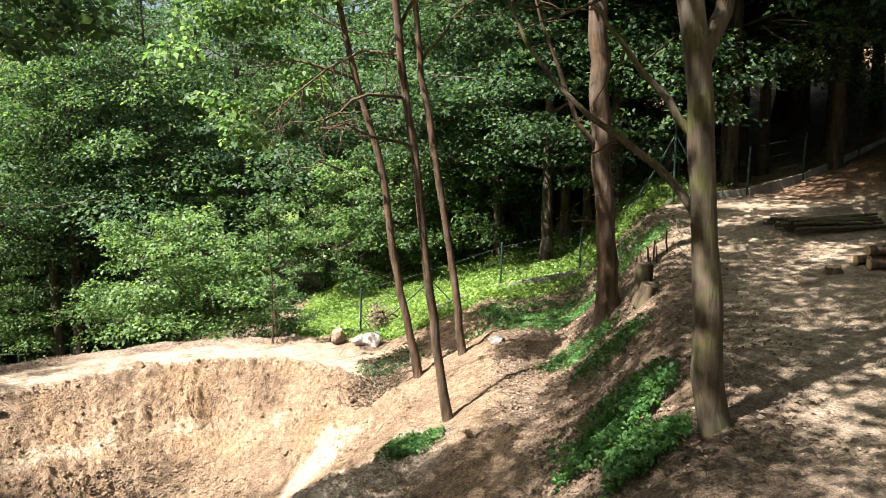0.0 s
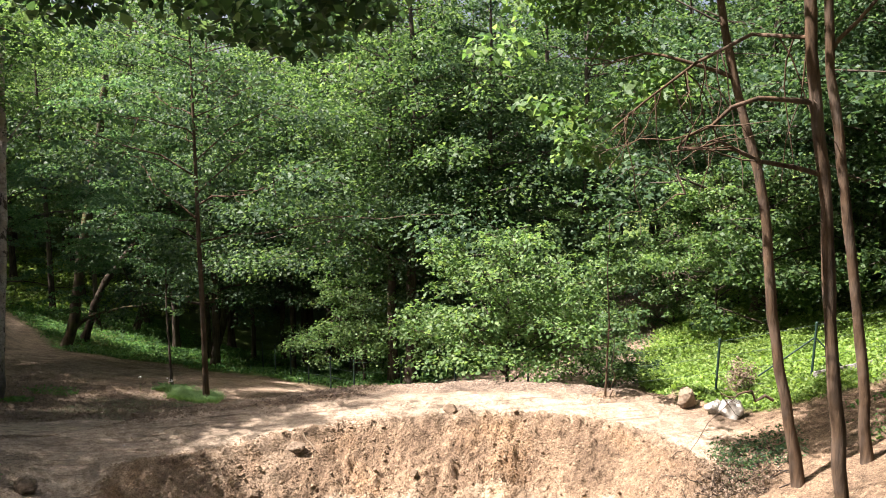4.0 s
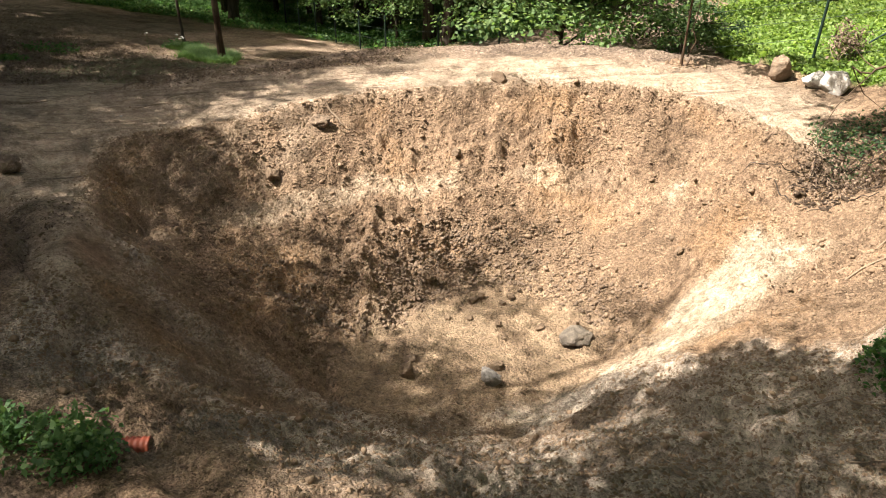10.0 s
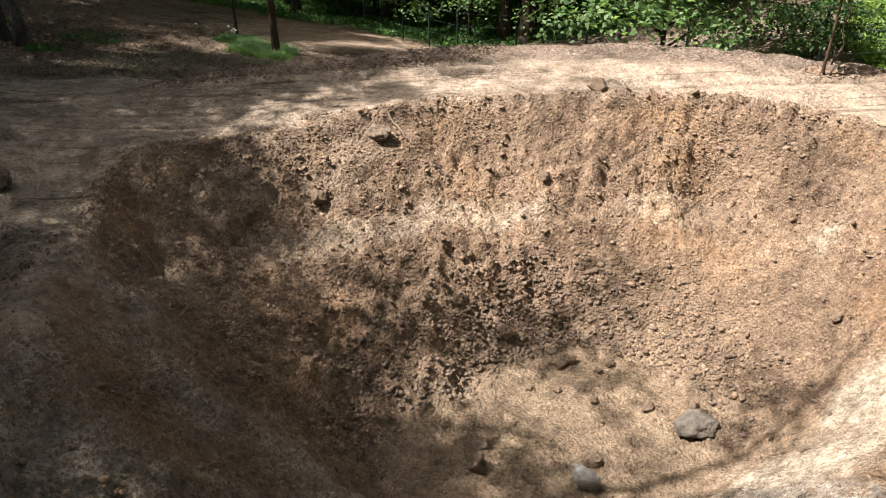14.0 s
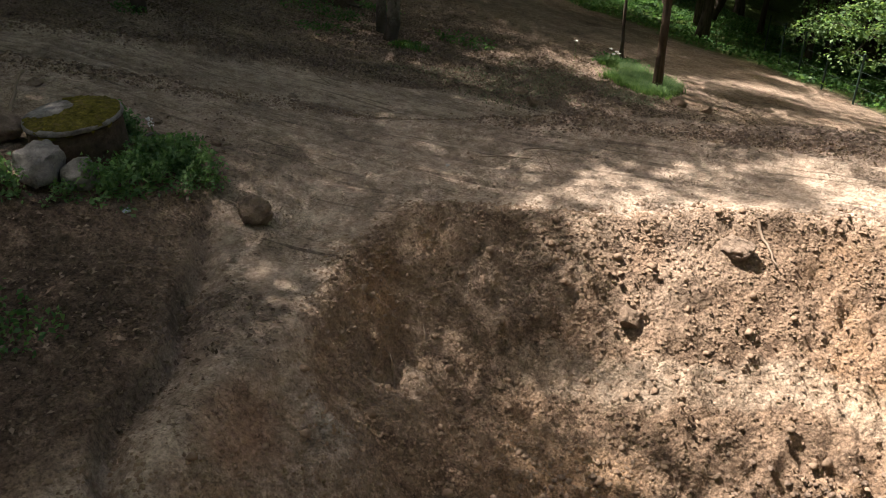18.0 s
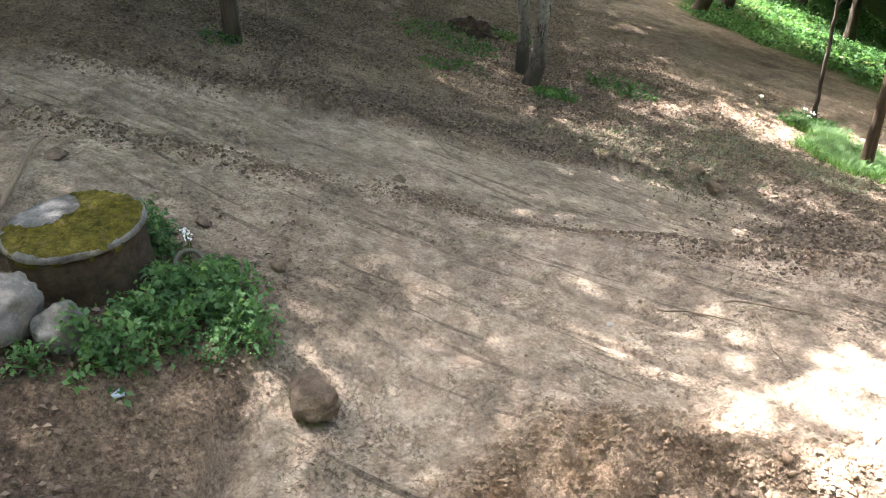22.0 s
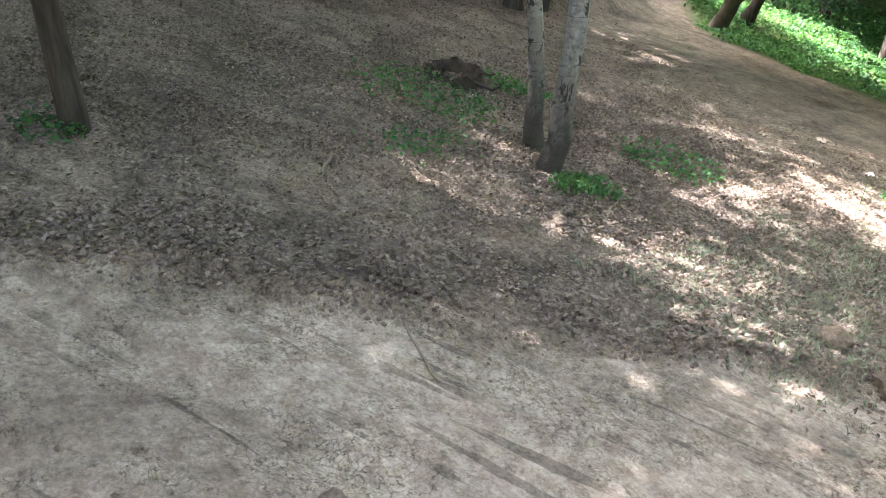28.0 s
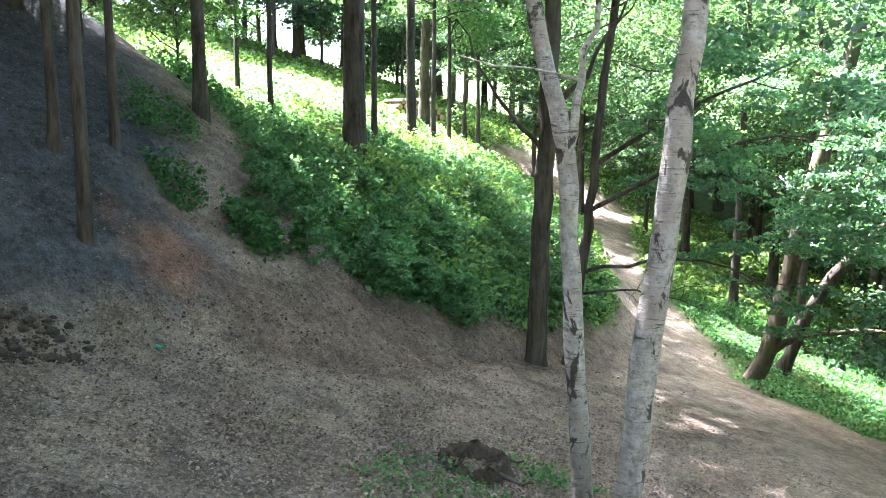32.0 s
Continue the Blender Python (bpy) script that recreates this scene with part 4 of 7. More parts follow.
L_SLIM = (SLIM, "slim young tree with fresh green leaves in the wood")
L_BUSH = (BUSH, "rounded light green bush at the wood's edge")
L_SHRUB = (SHRUB, "low leafy shrub under the trees")

# the wood beyond the bank
wood([L_OAK, L_BEECH, L_BEECH, L_SLIM], -6, 41, 44, 16, 34, 3.0, 1)
wood([L_SHRUB, L_BUSH, L_SHRUB], -7, 32, 22, 8, 9, 2.4, 2, lambda x, y: y > 33)
wood([L_FAR_OAK, L_FAR_BEECH], -10, 57, 70, 16, 26, 4.3, 3)
# the wood in the east
wood([L_BEECH, L_OAK, L_BEECH], 13, 31, 22, 12, 34, 2.1, 4, lambda x, y: y > 26.0 + 0.2 * max(0, x - 8))
wood([L_FAR_BEECH, L_FAR_OAK], 19, 22, 10, 16, 10, 2.8, 14)
# Added so that their high crowns darken the leaves behind.
for x, y, r in ((7.4, 27.6, 10), (10.2, 27.2, 90), (13.0, 27.9, 200), (5.0, 29.2, 300), (8.6, 25.4, 40), (15.6, 27.4, 140), (11.6, 25.2, 20)):
    DENSE.plant(x, y, r, 0.95, "tall broad-leaved tree with a dark trunk in the wood", group="trees of the wood")
for x, y, r in ((-22.6, 40.5, 20), (-25.6, 43.0, 120), (-20.2, 45.5, 220)):
    OAK.plant(x, y, r, 1.3, "tall broad-leaved tree with a dark trunk in the wood", group="trees of the wood")
# unseen wood behind the clearing, in the south, added to cut ambient light
wood([L_FAR_OAK, L_FAR_BEECH], -8, -22, 76, 20, 40, 4.2, 15)
wood([L_FAR_BEECH, L_FAR_OAK], -38, 1, 18, 12, 9, 4.0, 16)
# the valley and the far slope in the west
L_SHADE = (SHADE, "tall tree with a long bare trunk in the valley")
wood([L_SHADE, L_SHADE, L_SLIM, L_OAK], -36, 49, 34, 20, 26, 3.6, 7, lambda x, y: y > 40 + 0.2 * (x + 30))
wood([L_SLIM, L_FAR_OAK, L_SLIM], -64, 38, 26, 44, 26, 4.0, 8, lambda x, y: y > 30 or x < -62)
wood([L_FAR_OAK, L_FAR_BEECH], -84, 40, 16, 70, 18, 5.0, 9)
wood([L_FAR_OAK, L_FAR_BEECH], -46, 58, 30, 18, 22, 3.8, 10)
wood([L_FAR_OAK, L_FAR_BEECH], -80, 34, 22, 64, 34, 3.6, 21)


class HandTree:
    """A tree with a given stem line and given limbs, as offsets from its foot."""

    def __init__(self, seed, line, r0, r1, bark, leaf, limbs=(), clumps=(), count=4000, size=0.15, flare=1.5, flat=0.5, twigs=5, twig=0.8):
        rng = np.random.default_rng(seed)
        p = np.array(line, float)
        k = np.concatenate([[0], np.cumsum(np.linalg.norm(np.diff(p, axis=0), axis=1))])
        kk = np.linspace(0, k[-1], 26)
        p = np.stack([np.interp(kk, k, p[:, i]) for i in range(3)], 1)
        p[1:-1] = (p[:-2] + 2 * p[1:-1] + p[2:]) / 4
        p[1:] += rng.normal(size=(25, 3)) * r0 * 0.10
        tt = kk / kk[-1]
        rr = (r0 + (r1 - r0) * tt) * (1 + (flare - 1) * np.exp(-np.maximum(kk - 0.2, 0) / 0.3)) * (1 + 0.05 * rng.normal(size=26))
        self.trunk = mesh_np("trunk", *tube(p, rr, 16), bark)
        self.limb_meshes, centres, radii = [], [], []
        for l, r in limbs:
            l = np.array(l, float)
            m = np.linspace(0, 1, 9)
            l = np.stack([np.interp(m, np.linspace(0, 1, len(l)), l[:, i]) for i in range(3)], 1)
            l[1:] += rng.normal(size=(8, 3)) * 0.035
            bits = [tube(l, np.linspace(r, r * 0.25, 9), 7)]
            for _ in range(twigs):
                a = l[int(rng.integers(3, 9))]
                e = a + rng.normal(size=3) * (twig, twig, twig * 0.5)
                bits.append(tube(bent(rng, a, e, 5, 0.07), np.linspace(r * 0.3, 0.004, 5), 4))
            self.limb_meshes.append(mesh_np("limb", *joined(bits), bark))
        for cx, cy, cz, r in clumps:
            for _ in range(7):
                o = rng.normal(size=3) * (r * 0.6, r * 0.6, r * 0.45)
                centres.append((cx + o[0], cy + o[1], cz + o[2]))
                radii.append(r * (0.3 + 0.35 * rng.random()))
        self.crown = mesh_np("crown", *leaves(rng, centres, radii, count, size, flat, 0.25), leaf) if clumps else None

    def plant(self, x, y, label, name="tree", group="", turn=0.0):
        e = new(name)
        e.matrix_basis = pose(x, y, gz(x, y), 0, 0, turn)
        part("trunk", self.trunk, None, e)
        for m in self.limb_meshes:
            part(m.name.split(".")[0], m, None, e)
        if self.crown:
            part("crown", self.crown, None, e)
        return tagged(e, label, "tree", group)


# three slender leaning trees at the pit's east rim
G3 = "slender trees at the pit"
HandTree(21, [(0.05, 0, -0.4), (-0.25, 0, 1.2), (-0.52, 0, 2.4), (-0.81, 0, 4.8), (-1.23, 0, 6.2), (-1.6, 0, 7.7), (-2.2, 0.2, 11)], 0.095, 0.05, BARK, LEAF_LIGHT,
         [([(-0.48, -0.1, 1.4), (-0.92, -0.4, 1.55), (-1.25, -0.5, 1.5)], 0.03), ([(-1.3, 0, 6.6), (-2.4, -0.3, 7.0), (-3.6, -0.3, 6.9)], 0.04),
          ([(-1.7, 0, 8.2), (-2.8, 0.4, 9), (-3.8, 0.6, 9.2)], 0.04)],
         [(-2.8, -0.4, 6.3, 1.3), (-3.7, -0.2, 7.3, 1.4), (-2.4, 0.5, 8.6, 1.5), (-4.0, 0.6, 5.6, 1.0), (-1.2, 0.3, 10.5, 1.8), (-3.6, 0.8, 9.6, 1.6)],
         6500, 0.17).plant(-0.54, 18.69, "slender leaning tree with a thin brown trunk at the pit's rim", group=G3)
MIDDLE = HandTree(22, [(0.0, 0, -0.4), (-0.26, 0, 1.03), (-0.4, 0, 2.3), (-0.66, 0, 4.75), (-0.85, 0, 6.0), (-1.0, 0, 7.3), (-1.2, 0.1, 11)], 0.088, 0.055, BARK, LEAF_LIGHT,
         [([(-0.70, 0, 5.0), (-1.36, -0.59, 5.15), (-1.87, -0.81, 5.42), (-2.3, -1.0, 5.3)], 0.035),
          ([(-0.86, 0, 5.85), (-1.28, -0.5, 5.9), (-1.7, -0.73, 5.8), (-2.05, -0.88, 5.5), (-2.25, -1.0, 5.2), (-2.15, -0.94, 4.8)], 0.035),
          ([(-0.95, 0, 7.0), (-0.4, 0.6, 8.0), (0.3, 1.0, 9.0)], 0.04)],
         [(0.2, 0.8, 9.4, 1.6), (-1.6, -0.2, 10.6, 1.7), (-2.4, 0.5, 9.0, 1.2)],
         3600, 0.17, twigs=9, twig=0.55)


def dead_bough(seed, line, n):
    """A dead bough with thin twigs hanging from it."""
    rng = np.random.default_rng(seed)
    l = np.array(line, float)
    bits = [tube(l, np.linspace(0.03, 0.012, len(l)), 6)]
    for _ in range(n):
        k = rng.random() * (len(l) - 1.01)
        a = l[int(k)] + (l[int(k) + 1] - l[int(k)]) * (k - int(k))
        e = a + np.array([0.30 * rng.normal(), 0.30 * rng.normal(), -0.5 - 1.3 * rng.random()])
        b = bent(rng, a, e, 7, 0.10)
        bits.append(tube(b, np.linspace(0.012, 0.004, 7), 4))
        for _ in range(2):
            c = b[int(rng.integers(2, 6))]
            bits.append(tube(bent(rng, c, c + rng.normal(size=3) * (0.25, 0.25, 0.15) - (0, 0, 0.12), 4, 0.04), np.linspace(0.006, 0.003, 4), 4))
    return mesh_np("dead_bough", *joined(bits), BARK)


MIDDLE.limb_meshes.append(dead_bough(5, [(-0.95, 0, 6.6), (-1.6, 0.4, 6.7), (-2.3, 0.8, 6.4), (-3.0, 1.0, 5.9), (-3.5, 1.2, 5.5)], 18))
MIDDLE.plant(0.17, 15.14, "slender brown tree with bare crooked side branches at the pit's rim", group=G3)
HandTree(23, [(0.0, 0, -0.4), (-0.17, 0, 1.33), (-0.34, 0, 2.5), (-0.66, 0, 4.55), (-0.96, 0, 6.3), (-1.1, 0, 7.8), (-1.2, 0.1, 11.5)], 0.090, 0.055, BARK, LEAF_LIGHT,
         [([(-1.0, 0, 6.5), (-0.2, 0.5, 7.6), (0.6, 0.8, 8.4)], 0.04), ([(-1.1, 0, 8), (-1.9, 0.5, 9), (-2.6, 0.8, 9.6)], 0.04)],
         [(0.6, 0.8, 9.2, 1.5), (-1.2, 0.2, 11, 1.8), (-2.4, 0.7, 10, 1.3)], 3200, 0.17).plant(0.48, 19.01, "slender brown tree leaning over the pit's rim", group=G3)
# two stout trees at the yard's edge; outer crown clumps added unseen for shade
HandTree(24, [(0.0, 0, -0.4), (-0.03, 0, 1.3), (-0.2, 0, 3.0), (-0.27, 0, 4.65), (-0.39, 0, 6.3), (-0.6, 0, 12)], 0.22, 0.15, BARK, LEAF,
         [([(-0.2, 0, 3.3), (-0.9, -0.3, 4.2), (-1.4, -0.4, 5.6), (-1.8, -0.2, 6.6)], 0.06), ([(-0.3, 0, 6.2), (0.9, 0.4, 7.4), (2.2, 0.8, 8.4)], 0.08),
          ([(-0.05, 0.1, 1.85), (-0.6, 0.1, 2.0), (-0.98, 0.1, 2.02)], 0.025)],
         [(2.0, 0.8, 9.3, 2.2), (-1.6, 0.2, 8.6, 1.8), (-0.6, 0.4, 12.5, 2.6), (1.8, -0.8, 11, 2.0), (3.4, 2.4, 10, 2.3), (4.6, 0.6, 10.5, 2.2), (0, -2.5, 11.2, 2.4), (2.6, -2.6, 11.6, 2.4), (-1, 3, 11.6, 2.2), (5, 5, 11.6, 2.4), (3.4, 6.6, 12.2, 2.4), (6.6, 7, 12.2, 2.5), (7.2, 3, 12.0, 2.4)], 28000, 0.19, flare=1.6).plant(3.35, 16.9, "stout brown tree with furrowed bark beside a mossy stump")
HandTree(25, [(0.05, 0, -0.4), (-0.15, 0, 1.2), (-0.24, 0, 2.46), (-0.30, 0, 3.5), (-0.36, 0, 4.2), (-0.75, 0.2, 6.5), (-1.0, 0.3, 12)], 0.158, 0.09, BARK_MOSSY, LEAF,
         [([(-0.34, 0, 3.0), (-0.55, 0.1, 3.55), (-0.95, 0.2, 4.0), (-1.4, 0.3, 4.6)], 0.06), ([(-0.26, 0, 2.3), (-0.6, 0.5, 2.9), (-1.3, 1.0, 3.4), (-2.0, 1.6, 4.3), (-2.5, 2.0, 5.4)], 0.055),
          ([(-0.33, 0, 3.9), (-0.05, 0.1, 4.6), (0.25, 0.2, 6.0), (0.6, 0.3, 8.5)], 0.12)],
         [(0.6, 0.3, 9, 2.0), (-1.2, 0.3, 11, 2.6), (1.8, 0.5, 11, 2.4), (-3.4, -0.4, 10, 2.1), (-2.4, -3, 10.5, 2.4), (-4.2, 1.6, 11.5, 2.0), (0, 4, 10.8, 2.5), (2.6, 3, 11.2, 2.6), (-0.6, 6.6, 11.6, 2.4), (5.2, 2, 11.6, 2.4), (-4.6, 0.5, 10.8, 2.2), (-5.5, -1.5, 11.2, 2.0), (-4, 2.6, 11.2, 2.0)], 33000, 0.19, flare=1.35).plant(3.0, 9.0, "stout forked tree with moss on its brown bark")
# the pair of birches and the trees round them
GB = "pair of birches"
# Birch crowns lie above the view, made large to shade the litter.
HandTree(26, [(-0.04, -0.05, -0.4), (0.0, 0.0, 0.1), (0.03, 0.05, 0.79), (0.07, 0.10, 1.7), (0.11, 0.16, 2.4), (0.15, 0.21, 3.1), (0.18, 0.26, 3.8), (0.25, 0.36, 5.15), (0.4, 0.6, 10)], 0.135, 0.07, BIRCH, LEAF_LIGHT,
         [([(0.3, 0.45, 7), (0.8, 1.0, 8), (1.4, 1.4, 8.2)], 0.03)], [(0.2, 0.5, 10.2, 2.2), (1.4, 1.4, 9.2, 1.6), (1.0, -0.8, 10.4, 1.8)], 5500, 0.12, flare=1.5).plant(-21.05, 20.07, "white birch with black scars and a dark rough foot", group=GB)
HandTree(27, [(0.04, 0.04, -0.4), (0.0, 0.0, 0.05), (0.02, 0.03, 0.6), (0.02, 0.02, 1.3), (-0.03, -0.05, 2.0), (-0.08, -0.12, 3.0), (-0.11, -0.17, 4.2), (-0.24, -0.39, 5.0), (-0.3, -0.48, 5.5), (-0.6, -1.0, 9)], 0.115, 0.055, BIRCH, LEAF_LIGHT,
         [([(-0.11, -0.17, 4.1), (-0.06, -0.08, 4.7), (0.01, 0.02, 5.3), (0.1, 0.1, 7)], 0.05)], [(-0.8, -1.2, 10, 2.0), (0.1, 0.2, 9.0, 1.4), (-2.0, 0.2, 10.6, 1.7)], 5000, 0.12, flare=1.5).plant(-21.95, 20.27, "forked birch with a peeling reddish side stem", group=GB)
# High clumps above the view are added to shade the lower track.
HandTree(28, [(0, 0, -0.4), (0.02, 0.04, 2.45), (0.04, 0.09, 5.2), (0.08, 0.17, 7.2), (0.1, 0.2, 14)], 0.22, 0.13, BARK_DARK, LEAF_DARK,
         [([(0.05, 0.1, 5.4), (0.7, 0.9, 6.6), (1.2, 1.4, 8.0)], 0.07), ([(0.05, 0.1, 4.6), (-0.4, -0.9, 5.8), (-0.8, -1.6, 7.4)], 0.06)],
         [(1.2, 1.5, 9.6, 2.0), (-0.8, -1.6, 9.4, 1.6), (0, 0, 13, 3.0), (2.5, -1, 12, 2.5), (3.5, 1.5, 11.5, 2.4), (1, 3, 12.5, 2.6), (5, 0, 12, 2.3), (3.5, -3, 12.5, 2.4), (-2, 2, 12.5, 2.4)], 23000, 0.18).plant(-31.1, 25.0, "dark trunked tree at the foot of the bank")
# The three topmost clumps are unseen and only shade the valley.
HandTree(29, [(-0.1, -0.2, -0.4), (0.0, 0.0, 0.8), (0.06, 0.13, 2.5), (0.11, 0.26, 4.0), (0.18, 0.42, 6.3), (0.4, 0.9, 11)], 0.13, 0.06, BARK_DARK, LEAF_SPRAY,
         [([(0.05, 0.12, 2.2), (1.0, 1.0, 2.6), (2.2, 1.9, 2.7), (3.4, 2.8, 2.3)], 0.05), ([(0.05, 0.1, 1.7), (1.0, 0.9, 1.9), (2.2, 1.6, 1.8)], 0.035),
          ([(0.1, 0.25, 3.6), (0.9, 1.7, 4.6), (1.7, 3.4, 5.2), (2.4, 5.0, 5.3)], 0.06), ([(0.12, 0.3, 4.6), (1.6, 1.9, 6.0), (2.8, 3.4, 6.8)], 0.06)],
         [(1.0, 3.2, 4.9, 1.5), (1.9, 4.6, 5.0, 1.7), (2.6, 6.2, 4.8, 1.7), (2.6, 3.6, 3.4, 1.4), (3.2, 5.2, 3.2, 1.5), (2.2, 2.8, 6.9, 1.9), (3.6, 5.0, 6.6, 2.0), (0.6, 1.4, 9.6, 2.4), (3.4, 2.8, 2.0, 0.9), (4.0, 7.0, 4.0, 1.6), (3.0, 7.4, 6.2, 1.8), (1.9, 2.4, 6.3, 1.2), (2.3, 1.5, 4.7, 1.0), (4.2, 3.3, 6.1, 1.2), (2.6, 3.2, 3.5, 1.1), (1.6, 0.6, 5.6, 0.9), (5.1, 2.8, 3.4, 1.0), (1.9, 2.4, 2.5, 0.8), (5.4, 2.2, 4.7, 1.0), (0.5, 1.0, 12.6, 2.2), (-1.6, 0.4, 12.0, 2.0), (1.9, 2.6, 12.4, 2.0)],
         30000, 0.12, flat=0.14, twigs=8).plant(-31.3, 26.1, "dark tree with long layered sprays over the valley")
# Dark leaves put the crown's shaded underside into the colour.
SLIM_L = Tree(31, 14, 0.10, 0.36, 4.2, 22, 13000, 0.15, BARK, LEAF_DARK, flat=0.3, flare=1.4, wob=0.06)
SLIM_L.plant(-17.9, 24.95, 40, 1.0, "slim straight tree standing in a tuft of grass")
HandTree(32, [(0, 0, -0.3), (-0.05, 0, 1.4), (-0.1, 0, 2.8), (-0.12, 0.1, 4.2)], 0.05, 0.02, BARK_DARK, LEAF_DARK, [([(-0.1, 0, 2.4), (0.5, 0.2, 3.0), (1.0, 0.3, 3.1)], 0.015)],
         [(0.0, 0.1, 4.3, 0.9), (0.8, 0.3, 3.4, 0.6)], 1100, 0.14).plant(-20.2, 26.0, "thin young tree beside the grass tuft")
TALL = Tree(33, 18, 0.112, 0.45, 3.9, 22, 9800, 0.19, BARK_DARK, LEAF, flare=1.2, wob=0.05)
TALL.plant(-21.01, 14.95, 10, 1.05, "straight tree with grey-brown bark among fallen leaves")
TALL.plant(-22.6, 13.5, 80, 1.0, "straight tree with grey-brown bark behind the track")
TALL.plant(-24.8, 11.6, 150, 1.0, "straight tree with grey-brown bark behind the track")
# unseen trees added south of the pit and of the yard to shade them
for x, y, r, k in ((-7.2, 7.9, 20, 0.80), (-6.6, 6.6, 200, 0.78), (-14.4, 4.6, 140, 0.8), (-17.8, 7.2, 250, 0.9), (-21.5, 9.2, 20, 0.95), (-16.0, 7.8, 300, 0.9),
                   (-4.8, 1.2, 80, 0.85), (2.6, 1.5, 310, 0.8), (-1.6, -4.0, 200, 0.9), (6.5, 4.5, 30, 0.85), (-3.5, 4.2, 120, 0.74), (8.6, 8.0, 70, 0.9), (11.5, 13.0, 190, 0.9), (10.5, 9.5, 260, 0.95), (13.2, 17.5, 10, 0.9), (-28.8, 10.4, 100, 0.85), (-26.5, 8.4, 60, 0.95), (-23.6, 7.4, 170, 0.9), (-25.2, 10.2, 330, 0.8)):
    SHADE.plant(x, y, r, k, "tall broad-leaved tree added out of view to shade the clearing", group="shade trees")
# trees on the hill side
BIG = Tree(34, 20, 0.34, 0.48, 5.0, 22, 14000, 0.22, BARK_DARK, LEAF, flare=1.25, wob=0.04)
THIN = Tree(35, 12, 0.10, 0.35, 2.6, 16, 4200, 0.19, BARK_DARK, LEAF_LIGHT, wob=0.10)
TALL_HILL = Tree(39, 18, 0.112, 0.58, 3.2, 18, 6500, 0.19, BARK_DARK, LEAF, flare=1.2, wob=0.05)
GH = "trees on the hill side"
TALL.plant(-29.2, 16.0, 200, 1.02, "rough-barked tree on the bare dark slope", group=GH)
TALL.plant(-31.95, 16.6, 100, 0.8, "straight tree on the bare dark slope", group=GH)
THIN.plant(-31.0, 15.6, 20, 1.0, "thin young tree on the bare dark slope", group=GH)
# The DENSE crowns here are added to keep sun off track and path.
DENSE.plant(-35.4, 18.6, 300, 0.85, "crooked tree on the slope", group=GH, tilt=(3, -3))
THIN.plant(-39.3, 21.0, 40, 0.9, "thin straight tree above the green bank", group=GH)
THIN.plant(-42.0, 20.6, 130, 0.9, "thin straight tree above the green bank", group=GH)
BIG.plant(-37.6, 22.9, 0, 1.0, "thick dark trunk rising from the green bank", group=GH)
TALL_HILL.plant(-39.7, 24.2, 50, 0.9, "straight dark tree above the green bank", group=GH)
DENSE.plant(-41.5, 26.1, 250, 0.9, "straight brown tree above the green bank", group=GH)
THIN.plant(-44.0, 27.9, 70, 1.1, "thin straight tree beside the far path", group=GH)
THIN.plant(-46.5, 29.6, 10, 1.0, "thin straight tree beside the far path", group=GH)
THIN.plant(-48.0, 31.6, 310, 1.0, "thin straight tree beside the far path", group=GH)
TALL_HILL.plant(-46.0, 20.0, 10, 1.1, "straight tree on the hill's crest", group=GH)
TALL.plant(-38.0, 15.5, 10, 1.0, "straight tree high on the slope", group=GH)
TALL.plant(-35.0, 13.0, 90, 1.0, "straight tree high on the slope", group=GH)
# These leafy trees stand left of the view, added to darken the slope.
OAK.plant(-36.0, 9.0, 170, 0.9, "leafy tree added to shade the slope", group=GH)
OAK.plant(-39.0, 11.5, 230, 0.9, "leafy tree added to shade the slope", group=GH)
SHADE.plant(-36.0, 12.6, 10, 0.8, "leafy tree added to shade the slope", group=GH)
SHADE.plant(-33.5, 10.6, 120, 0.8, "leafy tree added to shade the slope", group=GH)
SHADE.plant(-41.5, 12.6, 40, 0.85, "leafy tree added to shade the slope", group=GH)
SHADE.plant(-38.2, 12.9, 290, 0.8, "leafy tree added to shade the slope", group=GH)
# Two more, added beside the view for canopy shade.
for x, y, r in ((-32.6, 11.8, 150), (-35.4, 13.6, 260)):
    BEECH.plant(x, y, r, 0.9, "tree with dark green sprays added to shade the slope", group=GH)
for x, y, r in ((-36.4, 14.9, 40), (-41.0, 16.6, 170)):
    BEECH.plant(x, y, r, 0.62, "shady tree with dark green sprays high on the slope", group=GH)
BUSH.plant(-39.5, 18.6, 10, 0.8, "light green bush on the hill's crest", "bush", GH)
BUSH.plant(-36.5, 16.2, 90, 0.7, "light green bush high on the slope", "bush", GH)
LEAF_NETTLE = leaf_material("leaf_nettle", (0.070, 0.160, 0.062), (0.125, 0.240, 0.095), (0.20, 0.330, 0.145), glow=0.5)
HERB = Tree(7, 0.42, 0.006, 0.10, 0.30, 11, 210, 0.085, LEAF_NETTLE, LEAF_NETTLE, rise=0.8, flat=0.45, twigs=2, flare=1.0)
NETTLE = Tree(6, 1.25, 0.010, 0.05, 0.62, 15, 1300, 0.125, LEAF_NETTLE, LEAF_NETTLE, rise=0.7, flat=0.3)
rn = np.random.default_rng(61)
for i in range(40):
    u_ = 6.0 + 8.7 * rn.random()
    d_ = 1.0 + 1.5 * float(smooth(10, 5, u_)) + 3.4 * rn.random() ** 1.6
    NETTLE.plant(-26.5 - 0.894 * d_ - 0.447 * u_, 15.5 - 0.447 * d_ + 0.894 * u_, 360 * rn.random(), 0.40 + 0.40 * rn.random(), "tall dark green nettle clump on the bank", "nettle", "nettles on the bank")
